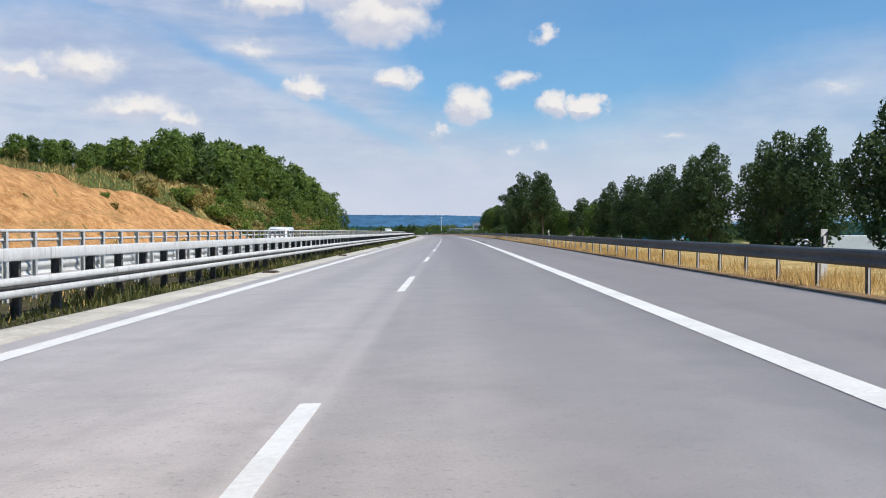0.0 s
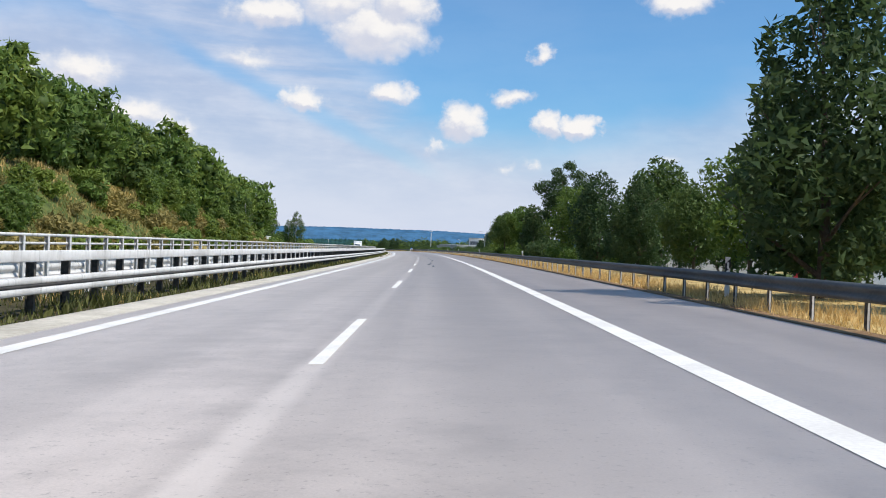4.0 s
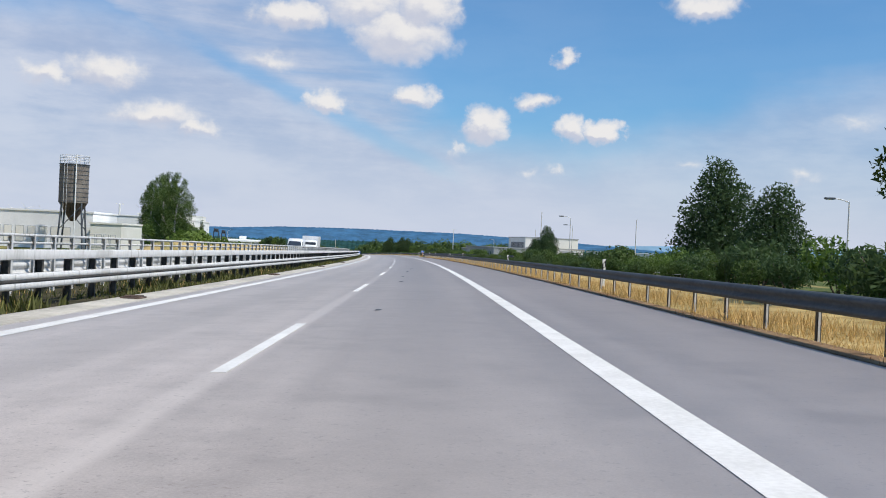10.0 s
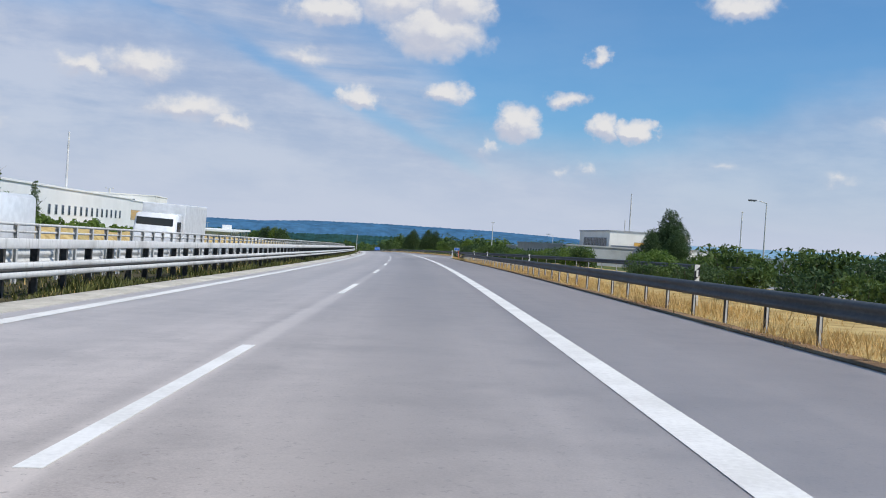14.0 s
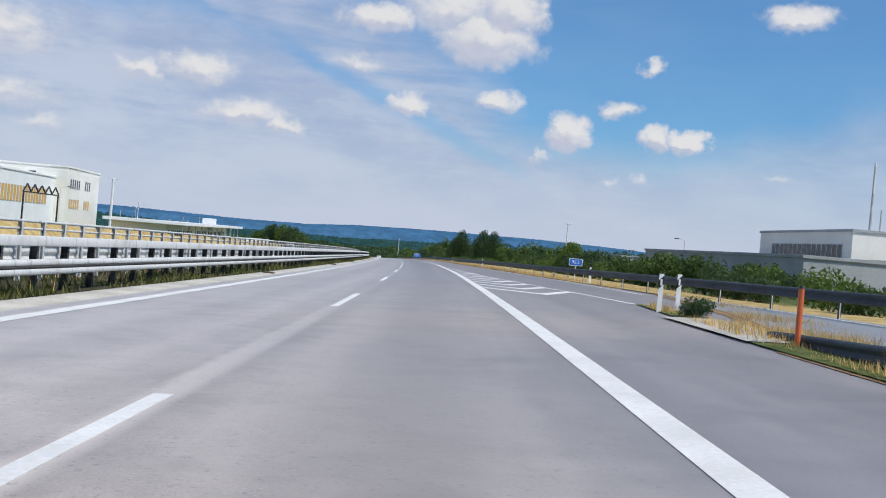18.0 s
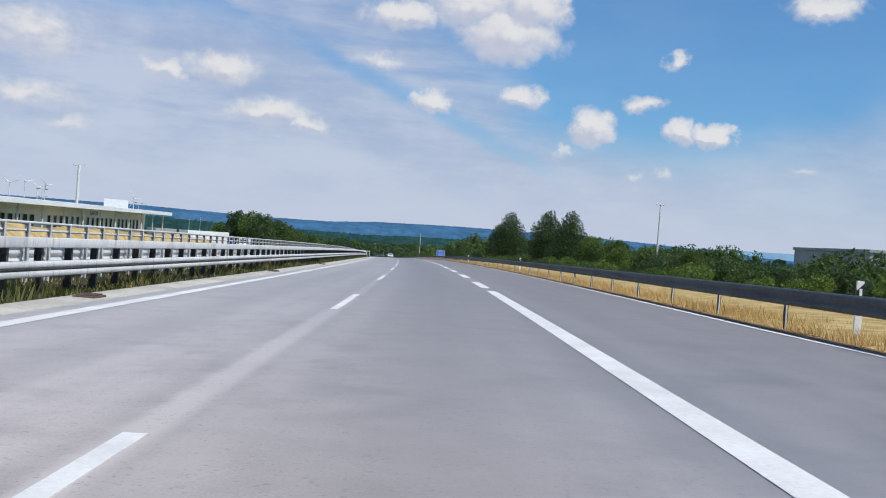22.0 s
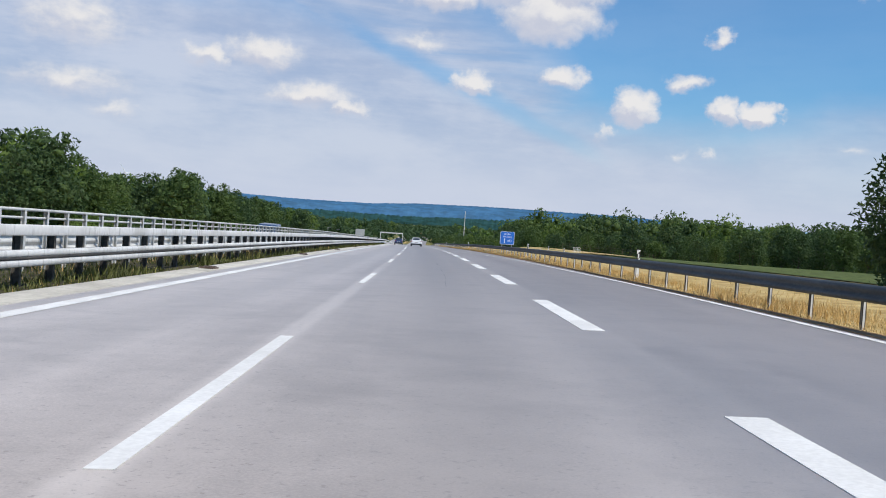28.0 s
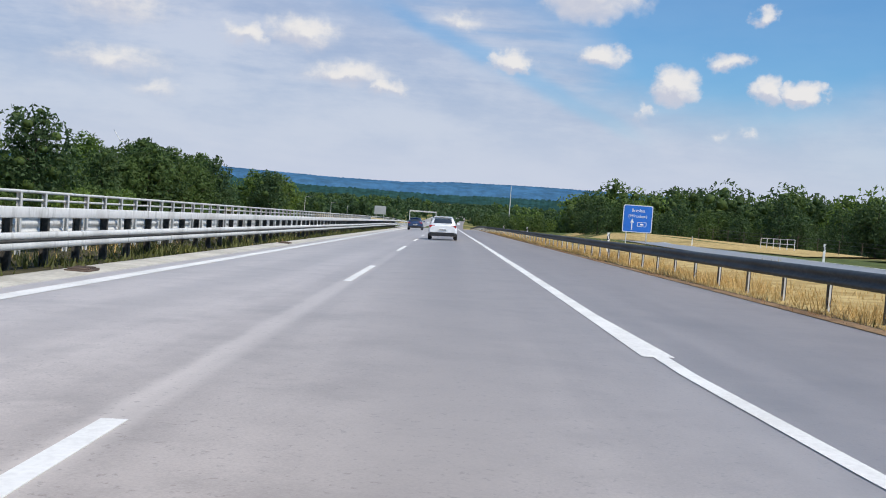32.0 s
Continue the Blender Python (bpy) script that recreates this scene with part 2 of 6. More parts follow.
def two_scale(name, dark, light, big, small, rough=0.8, metal=0.0, strength=0.25, spec=0.4, vary=0.0):
    """A plain weathered surface: colour varies at two scales, with a fine relief."""
    def build(g):
        at_ = g.node("NewGeometry").outputs["Position"]
        f = g.math("ADD", g.math("MULTIPLY", g.noise(at_, big, 4), 0.6), g.math("MULTIPLY", g.noise(at_, small, 3), 0.4))
        c = g.mix(g.smooth(f, 0.32, 0.68), rgb(*dark), rgb(*light))
        if vary:
            r = g.node("ObjectInfo").outputs["Random"]
            c = g.mix(1.0, c, g.node("CombineColor", {0: g.smooth(r, 0, 1, 1 - vary, 1), 1: g.smooth(r, 0, 1, 1 - vary, 1), 2: g.smooth(r, 0, 1, 1 - vary, 1)}), "MULTIPLY")
        return surface(g, c, rough, metal, g.noise(at_, small * 2, 3), strength, 0.01, spec)
    return material(name, build)


def asphalt(name, dark, light):
    def build(g):
        at_ = g.node("NewGeometry").outputs["Position"]
        grain = g.noise(at_, 55.0, 2, 0.7)
        mid = g.noise(at_, 2.2, 4, 0.6)
        along = g.node("TexCoord").outputs["UV"]
        stretch = g.node("Mapping", {"Vector": along, "Scale": (1.0, 0.02, 1.0)})
        lanes = g.noise(stretch, 1.3, 4, 0.6)
        split = g.node("SeparateXYZ", {0: along})
        across, metre = split.outputs[0], split.outputs[1]
        tracks = g.math("COSINE", g.math("MULTIPLY", g.math("ADD", across, -1.875), 3.351))
        oil = g.math("MAXIMUM", g.smooth(g.math("ABSOLUTE", g.math("ADD", across, -1.8)), 0.1, 1.1, 1.0, 0.0), g.smooth(g.math("ABSOLUTE", g.math("ADD", across, 1.9)), 0.05, 0.6, 0.7, 0.0))
        # old paint smeared along the lane divider and the broad dashes
        smear = g.smooth(g.math("ABSOLUTE", g.math("ADD", across, g.math("MULTIPLY_ADD", mid, 0.12, -0.06))), 0.06, 0.22, 0.42, 0.0)
        smear2 = g.math("MULTIPLY", g.smooth(g.math("ABSOLUTE", g.math("ADD", across, -3.75)), 0.08, 0.3, 0.3, 0.0), g.smooth(metre, 548.0, 556.0))
        smear = g.math("MULTIPLY", g.math("MAXIMUM", smear, smear2), g.smooth(g.noise(stretch, 0.9, 4, 0.6), 0.3, 0.62, 0.25, 1.0))
        f = g.math("ADD", g.math("ADD", g.math("MULTIPLY", grain, 0.35), g.math("MULTIPLY", mid, 0.25)), g.math("MULTIPLY", lanes, 0.40))
        c = g.mix(g.smooth(f, 0.36, 0.63), rgb(*dark), rgb(*light))
        patch = g.smooth(g.noise(at_, 0.09, 3, 0.5), 0.5, 0.72, 0.0, 0.35)
        c = g.mix(patch, c, rgb(*[v * 1.18 for v in light]))
        worn = g.math("MULTIPLY", g.smooth(tracks, -1, 1), g.smooth(g.noise(stretch, 0.5, 3), 0.35, 0.65, 0.03, 0.16))
        c = g.mix(worn, c, rgb(*[v * 0.72 for v in dark]))
        blot = g.smooth(g.noise(at_, 0.8, 6, 0.7), 0.46, 0.70, 0.0, 0.4)
        c = g.mix(blot, c, rgb(*[v * 0.6 for v in dark]))
        c = g.mix(g.math("MULTIPLY", oil, g.smooth(lanes, 0.3, 0.62, 0.12, 0.38)), c, rgb(*[v * 0.66 for v in dark]))
        c = g.mix(smear, c, rgb(0.74, 0.655, 0.60))
        speck = g.smooth(g.noise(at_, 17.0, 3, 0.7), 0.58, 0.70, 0.0, 0.5)
        c = g.mix(speck, c, rgb(*[v * 0.42 for v in dark]))
        c = g.mix(g.smooth(across, 0.1, -0.6, 0.0, 1.0), c, g.mix(1.0, c, rgb(1.2, 1.2, 1.2), "MULTIPLY"))
        c = g.mix(g.smooth(across, 3.4, 4.6, 0.0, 1.0), c, g.mix(1.0, c, rgb(0.96, 0.96, 0.97), "MULTIPLY"))
        n_ = surface(g, c, 0.7, 0.0, grain, 0.05, 0.003, 0.0)
        g.put(n_, "Sheen Weight", 0.8), g.put(n_, "Sheen Roughness", 0.4), g.put(n_, "Sheen Tint", rgb(1.0, 0.9, 0.84))
        return n_
    return material(name, build)


def streaked_steel(name, dark, light):
    """Dull galvanised steel with dark runs of dirt down its face and stains along it."""
    def build(g):
        at_ = g.node("NewGeometry").outputs["Position"]
        runs = g.noise(g.node("Mapping", {"Vector": at_, "Scale": (1.0, 1.0, 0.12)}), 7.0, 4, 0.65)
        stain = g.noise(at_, 0.5, 4, 0.6)
        c = g.mix(g.smooth(g.noise(at_, 9.0, 3), 0.3, 0.7), rgb(*[0.9 * v for v in light]), rgb(*light))
        c = g.mix(g.smooth(runs, 0.54, 0.70, 0.0, 0.75), c, rgb(*dark))
        c = g.mix(g.smooth(stain, 0.5, 0.68, 0.0, 0.5), c, rgb(*dark))
        return surface(g, c, 0.62, 0.08, runs, 0.15, 0.01, 0.4)
    return material(name, build)


def leafy(name, dark, light, back):
    def build(g):
        r = g.node("NewGeometry").outputs["Random Per Island"]
        o = g.node("ObjectInfo").outputs["Random"]
        c = g.mix(r, rgb(*dark), rgb(*light))
        c = g.mix(g.smooth(o, 0.0, 1.0, 0.0, 0.35), c, rgb(light[0] * 1.25, light[1] * 1.1, light[2] * 0.8))
        a = g.node("BsdfPrincipled", {"Base Color": c, "Roughness": 0.62, "Specular IOR Level": 0.22})
        t = g.node("BsdfTranslucent", {"Color": g.mix(0.5, c, rgb(*back))})
        return g.node("MixShader", {0: 0.34, 1: a.outputs[0], 2: t.outputs[0]})
    return material(name, build)


def plain(name, colour, rough=0.5, metal=0.0, spec=0.5):
    def build(g):
        at_ = g.node("NewGeometry").outputs["Position"]
        n = g.noise(at_, 3.0, 4)
        c = g.mix(g.smooth(n, 0.3, 0.7), rgb(*[v * 0.86 for v in colour]), rgb(*colour))
        return surface(g, c, rough, metal, None, spec=spec)
    return material(name, build)


M_ASPHALT = asphalt("asphalt", (0.306, 0.264, 0.241), (0.452, 0.392, 0.358))
M_ASPHALT_OLD = asphalt("asphalt_ramp", (0.19, 0.188, 0.19), (0.27, 0.265, 0.268))
M_TAR = two_scale("bitumen_repair", (0.035, 0.04, 0.045), (0.075, 0.08, 0.085), 1.5, 14.0, 0.55)
M_PAINT = two_scale("road_paint", (0.66, 0.635, 0.60), (0.82, 0.795, 0.76), 1.2, 22.0, 0.75, 0.0, 0.2, 0.2)
M_EDGE_SOIL = two_scale("brown_edge_soil", (0.16, 0.10, 0.06), (0.34, 0.225, 0.13), 1.1, 9.0, 0.95, 0.0, 0.6, 0.05)
M_CONCRETE = two_scale("concrete", (0.36, 0.33, 0.28), (0.56, 0.52, 0.45), 0.7, 9.0, 0.85)
M_STEEL = streaked_steel("galvanised_steel", (0.36, 0.345, 0.32), (0.69, 0.68, 0.66))
M_STEEL_OLD = two_scale("old_weathered_steel", (0.055, 0.062, 0.072), (0.115, 0.125, 0.14), 0.9, 8.0, 0.5, 0.3, 0.12)
# galvanised steel with the shade of its road side put into the colour
M_RAIL_SHADED = two_scale("shaded_steel_rail", (0.045, 0.054, 0.060), (0.085, 0.098, 0.105), 0.6, 9.0, 0.65, 0.0, 0.12, 0.3)
# dark steel; on the ribbed posts it takes the place of shade
M_POST_DARK = two_scale("dark_steel_post", (0.04, 0.036, 0.032), (0.13, 0.118, 0.10), 1.5, 12.0, 0.8)
M_RUST = two_scale("rusty_iron", (0.07, 0.05, 0.04), (0.16, 0.11, 0.08), 3.0, 20.0, 0.8, 0.2)
M_BARK = two_scale("bark", (0.07, 0.055, 0.04), (0.16, 0.13, 0.10), 2.0, 18.0, 0.9, 0.0, 0.8)
M_BIRCH = two_scale("birch_bark", (0.25, 0.24, 0.22), (0.62, 0.60, 0.56), 1.4, 9.0, 0.8, 0.0, 0.5)
M_LEAF = leafy("leaves", (0.048, 0.088, 0.022), (0.15, 0.23, 0.055), (0.2, 0.32, 0.05))
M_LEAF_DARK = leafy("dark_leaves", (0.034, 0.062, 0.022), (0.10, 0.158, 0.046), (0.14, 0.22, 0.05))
M_LEAF_LIGHT = leafy("light_leaves", (0.07, 0.12, 0.022), (0.19, 0.26, 0.06), (0.28, 0.36, 0.07))
M_DRY = leafy("dry_grass", (0.42, 0.27, 0.10), (0.74, 0.53, 0.24), (0.7, 0.48, 0.18))
M_LEAF_FAR = leafy("woodland_leaves", (0.026, 0.052, 0.024), (0.075, 0.125, 0.05), (0.11, 0.18, 0.06))
M_OLIVE = leafy("olive_scrub", (0.15, 0.14, 0.045), (0.38, 0.31, 0.12), (0.36, 0.31, 0.10))
M_LITTER = leafy("brown_weeds", (0.22, 0.12, 0.065), (0.52, 0.32, 0.17), (0.4, 0.23, 0.1))
M_TUFT = leafy("yellow_green_grass", (0.16, 0.17, 0.04), (0.42, 0.40, 0.13), (0.4, 0.42, 0.12))
M_WEED = leafy("green_weeds", (0.03, 0.042, 0.016), (0.14, 0.15, 0.05), (0.12, 0.14, 0.03))
M_WHITE = two_scale("white_render", (0.76, 0.76, 0.745), (0.86, 0.86, 0.85), 0.25, 5.0, 0.8)
M_CREAM = two_scale("cream_render", (0.72, 0.70, 0.62), (0.82, 0.80, 0.73), 0.25, 5.0, 0.8)
M_BEIGE = two_scale("beige_panel", (0.74, 0.70, 0.62), (0.84, 0.81, 0.73), 0.3, 6.0, 0.8)
M_GREYWALL = two_scale("grey_panel", (0.30, 0.31, 0.31), (0.42, 0.43, 0.43), 0.3, 6.0, 0.75)
M_GLASS = plain("window_glass", (0.035, 0.045, 0.06), 0.08, 0.0, 0.8)
M_BLACK = plain("black_plastic", (0.02, 0.02, 0.022), 0.5)
M_WHITEPLASTIC = plain("white_plastic", (0.82, 0.82, 0.80), 0.45)
M_CARWHITE = plain("white_car_paint", (0.82, 0.83, 0.84), 0.22, 0.0, 0.6)
M_CARDARK = plain("dark_blue_car_paint", (0.03, 0.06, 0.14), 0.2, 0.0, 0.6)
M_RED = plain("red_lamp", (0.35, 0.02, 0.02), 0.25)
M_ORANGE = plain("orange_paint", (0.75, 0.16, 0.05), 0.5)
M_YELLOW = plain("yellow_panel", (0.70, 0.40, 0.08), 0.6)
M_BLUE = plain("blue_sign_sheet", (0.02, 0.16, 0.62), 0.4)
M_RUBBER = plain("tyre_rubber", (0.025, 0.025, 0.026), 0.8)
M_RIM = plain("alloy_rim", (0.5, 0.5, 0.52), 0.3, 0.9)


def ground_material(name, lo, hi):
    def build(g):
        at_ = g.node("NewGeometry").outputs["Position"]
        near = g.noise(at_, 1.4, 5, 0.6)
        wide = g.noise(at_, 0.035, 4, 0.55)
        dry = g.mix(g.smooth(near, 0.3, 0.7), rgb(0.36, 0.24, 0.09), rgb(0.62, 0.46, 0.21))
        green = g.mix(g.smooth(near, 0.3, 0.7), rgb(0.04, 0.065, 0.02), rgb(0.11, 0.14, 0.04))
        return surface(g, g.mix(g.smooth(wide, lo, hi, 0.05, 0.97), dry, green), 0.95, 0.0, near, 0.6, 0.08, 0.1)
    return material(name, build)


def cliff_material():
    def build(g):
        at_ = g.node("NewGeometry").outputs["Position"]
        near = g.noise(at_, 0.9, 6, 0.65)
        lay = g.noise(g.node("Mapping", {"Vector": at_, "Scale": (0.5, 0.25, 1.6)}), 0.7, 5, 0.6)
        c = g.mix(g.smooth(near, 0.3, 0.7), rgb(0.34, 0.15, 0.05), rgb(0.68, 0.37, 0.16))
        c = g.mix(g.smooth(lay, 0.52, 0.70, 0.0, 0.65), c, rgb(0.24, 0.15, 0.055))
        crumb = g.noise(at_, 4.5, 5, 0.7)
        c = g.mix(g.smooth(crumb, 0.5, 0.68, 0.0, 0.55), c, rgb(0.78, 0.52, 0.28))
        tuft = g.smooth(g.noise(at_, 0.45, 5, 0.7), 0.6, 0.68, 0.0, 0.8)
        c = g.mix(tuft, c, rgb(0.13, 0.11, 0.035))
        return surface(g, c, 0.95, 0.0, g.math("ADD", near, g.math("MULTIPLY", crumb, 0.4)), 0.9, 0.35, 0.1)
    return material("orange_soil", build)


M_SOIL = two_scale("weedy_soil", (0.03, 0.028, 0.016), (0.10, 0.085, 0.045), 0.8, 6.0, 0.95, 0.0, 0.6, 0.1)
M_MEADOW = ground_material("green_meadow", -0.4, 0.1)
M_GROUND, M_VERGE, M_CLIFF = ground_material("meadow_ground", 0.36, 0.5), ground_material("verge_ground", 0.56, 0.75), cliff_material()


# ---------------------------------------------------------------- mesh helpers
def link(name, data, parent=None, mat=None):
    ob = new(name, data)
    if mat is not None and not data.materials:
        data.materials.append(mat)
    if parent is not None:
        ob.parent = parent
    return ob


def mesh_of(name, verts, faces, mat=None, smooth=False):
    me = bpy.data.meshes.new(name)
    me.from_pydata([tuple(v) for v in verts], [], faces)
    if smooth:
        me.polygons.foreach_set("use_smooth", [True] * len(me.polygons))
    if mat is not None:
        me.materials.append(mat)
    me.update()
    return me


def quads_of(name, verts, faces, mat, smooth=False):
    """A mesh from arrays: verts n x 3, faces m x k."""
    me = bpy.data.meshes.new(name)
    v, f = np.asarray(verts, np.float32), np.asarray(faces, np.int32)
    me.vertices.add(len(v))
    me.vertices.foreach_set("co", v.ravel())
    me.loops.add(f.size)
    me.loops.foreach_set("vertex_index", f.ravel())
    me.polygons.add(len(f))
    me.polygons.foreach_set("loop_start", np.arange(len(f), dtype=np.int32) * f.shape[1])
    if smooth:
        me.polygons.foreach_set("use_smooth", np.ones(len(f), bool))
    me.materials.append(mat)
    me.update(calc_edges=True)
    return me


def part(name, bm, mat, parent, label=""):
    me = bpy.data.meshes.new(name)
    bm.to_mesh(me)
    bm.free()
    me.materials.append(mat)
    ob = new(name, me)
    ob.parent = parent
    if label:
        ob["label"] = label
    return ob


def thing(name, label, category, m=None, group="", kind=""):
    ob = new(name)
    if m is not None:
        ob.matrix_world = m
    return tagged(ob, label, category, group, kind)


def box_bm(sx, sy, sz, centre=(0, 0, 0), bevel=0.0, m=None):
    bm = bmesh.new()
    bmesh.ops.create_cube(bm, size=1.0)
    bmesh.ops.scale(bm, vec=(sx, sy, sz), verts=bm.verts)
    if bevel:
        bmesh.ops.bevel(bm, geom=bm.edges[:], offset=bevel, segments=2, affect="EDGES", profile=0.6)
    bmesh.ops.translate(bm, vec=centre, verts=bm.verts)
    if m is not None:
        bmesh.ops.transform(bm, matrix=m, verts=bm.verts)
    return bm


def tube_bm(a, b, r0, r1=None, sides=10, bm=None):
    """A tapered round bar from a to b."""
    bm = bm or bmesh.new()
    a, b = Vector(a), Vector(b)
    m = Matrix.Translation((a + b) / 2) @ (b - a).to_track_quat("Z", "Y").to_matrix().to_4x4()
    bmesh.ops.create_cone(bm, cap_ends=True, segments=sides, radius1=r0, radius2=r0 if r1 is None else r1, depth=(b - a).length, matrix=m)
    return bm


def extrude_bm(outline, depth, centre=True):
    """A plate from an outline in x, z, thick along y."""
    bm = bmesh.new()
    y = -depth / 2 if centre else 0.0
    vs = [bm.verts.new((x, y, z)) for x, z in outline]
    f = bm.faces.new(vs)
    out = bmesh.ops.extrude_face_region(bm, geom=[f])
    bmesh.ops.translate(bm, vec=(0, depth, 0), verts=[e for e in out["geom"] if isinstance(e, bmesh.types.BMVert)])
    bmesh.ops.recalc_face_normals(bm, faces=bm.faces)
    return bm


def sweep(name, outline, stations, mat, closed=True, smooth=False):
    """A profile of (du, dh) pairs drawn along the road. stations: rows of s, u, h."""
    st = np.asarray(stations, float)
    o = np.asarray(outline, float)
    n, k = len(st), len(o)
    verts = road_np(st[:, None, 0], st[:, None, 1] + o[None, :, 0], st[:, None, 2] + o[None, :, 1]).reshape(-1, 3)
    i, j = np.meshgrid(np.arange(n - 1), np.arange(k if closed else k - 1), indexing="ij")
    j2 = (j + 1) % k
    faces = np.stack([i * k + j, (i + 1) * k + j, (i + 1) * k + j2, i * k + j2], -1).reshape(-1, 4)
    return quads_of(name, verts, faces, mat, smooth)


def lay_uv(me, su):
    """Gives a mesh the road's own measures, across and along, as its UV map."""
    idx = np.empty(len(me.loops), np.int32)
    me.loops.foreach_get("vertex_index", idx)
    me.uv_layers.new(name="UVMap").data.foreach_set("uv", np.asarray(su, np.float32)[idx].ravel())
    return me


def strip(name, ss_, lo, hi, h, mat):
    """A flat ribbon on the road between the offsets lo and hi (numbers or arrays)."""
    ss_ = np.asarray(ss_, float)
    a, b = road_np(ss_, lo, h), road_np(ss_, hi, h)
    n = len(ss_)
    verts = np.concatenate([a, b])
    i = np.arange(n - 1)
    me = quads_of(name, verts, np.stack([i, n + i, n + i + 1, i + 1], -1), mat)
    cross = np.concatenate([np.broadcast_to(lo, n), np.broadcast_to(hi, n)])
    return lay_uv(me, np.stack([cross, np.concatenate([ss_, ss_])], -1))

# ---------------------------------------------------------------- large structure
def build_ground():
    s = np.unique(np.concatenate([np.arange(-1300, -60, 62.0), np.arange(-60, 1000, 5.0), np.arange(1000, 1500, 25.0), np.arange(1500, 4300, 100.0)]))
    u = np.array([-3000, -2200, -1500, -1000, -700, -500, -350, -250, -180, -130, -100, -80, -65, -55, -48, -42, -38, -36, -34, -32, -30, -28, -26, -24.5,
                  -23, -22, -20.5, -9.2, -8, -5.1, 6.7, 7.2, 8, 9, 10.5, 12, 15, 18, 22, 27, 33, 40, 50, 65, 80, 100, 130, 180, 250, 350, 500, 700, 1000, 1500, 2200, 3000.0])
    S_, U_ = np.meshgrid(s, u, indexing="ij")
    h = ground_h(S_, U_)
    rough = np.where(U_ < -23, 0.35 * np.sin(S_ * 0.31 + U_ * 0.7) * np.sin(U_ * 0.43 - S_ * 0.13), 0) * (np.abs(U_) < 60) * ((S_ > 124) | (U_ < -39))
    verts = road_np(S_, U_, h + rough).reshape(-1, 3)
    n, k = S_.shape
    i, j = np.meshgrid(np.arange(n - 1), np.arange(k - 1), indexing="ij")
    faces = np.stack([i * k + j, i * k + j + 1, (i + 1) * k + j + 1, (i + 1) * k + j], -1).reshape(-1, 4)
    ob = link("ground", quads_of("ground", verts, faces, M_GROUND, True))
    tagged(ob, "green meadow ground with dry patches", "ground", kind="structure")


def build_bank():
    """The bare orange cutting beside the oncoming lanes."""
    s, v = np.arange(-70, 122, 1.6), np.linspace(0, 1, 16)
    S_, V_ = np.meshgrid(s, v, indexing="ij")
    top = np.interp(S_, (-70, 20, 70, 100, 121), (36.5, 36, 34.5, 31, 25))
    U_ = -(22.6 + (top - 22.6) * V_)
    h = ground_h(S_, U_) + 0.75
    for k, (a, b, c) in enumerate(((0.5, 0.9, 0.45), (1.1, 1.7, 0.22), (0.21, 0.5, 0.5))):
        h = h + c * np.sin(S_ * a + 1.3 * k + 2 * np.sin(U_ * 0.6)) * np.sin(U_ * b + k) * np.sin(np.pi * V_) ** 0.5
    edge = (V_ < 0.02) | (V_ > 0.98) | (S_ > 120)
    h = np.where(edge, ground_h(S_, U_) - 0.7, h)
    verts = road_np(S_, U_, h).reshape(-1, 3)
    n, k = S_.shape
    i, j = np.meshgrid(np.arange(n - 1), np.arange(k - 1), indexing="ij")
    faces = np.stack([i * k + j, (i + 1) * k + j, (i + 1) * k + j + 1, i * k + j + 1], -1).reshape(-1, 4)
    tagged(link("bank", quads_of("bank", verts, faces, M_CLIFF, True)), "bare orange soil slope of a road cutting", "slope", kind="structure")


def ramp_lo(s):
    """Left edge of the slip road."""
    return np.interp(s, (300, 400, 440, 458, 475, 510), (17.5, 10.6, 8.9, 8.2, 6.4, 6.2))


def branch_far(s):
    """Far edge of the branch road beyond the rail."""
    return np.interp(s, (740, 783, 800, 850, 900, 935), (15.6, 18.3, 20.2, 25.8, 31.0, 36.0))


def right_edge(s):
    """Right edge of the asphalt on the main carriageway."""
    return np.interp(s, (-60, 425, 446, 452, 470, 495, 535, 600, 700, 735, 790, 900), (6.85, 6.85, 7.0, 9.0, 11.0, 9.4, 7.95, 7.75, 7.7, 7.3, 7.0, 6.9))


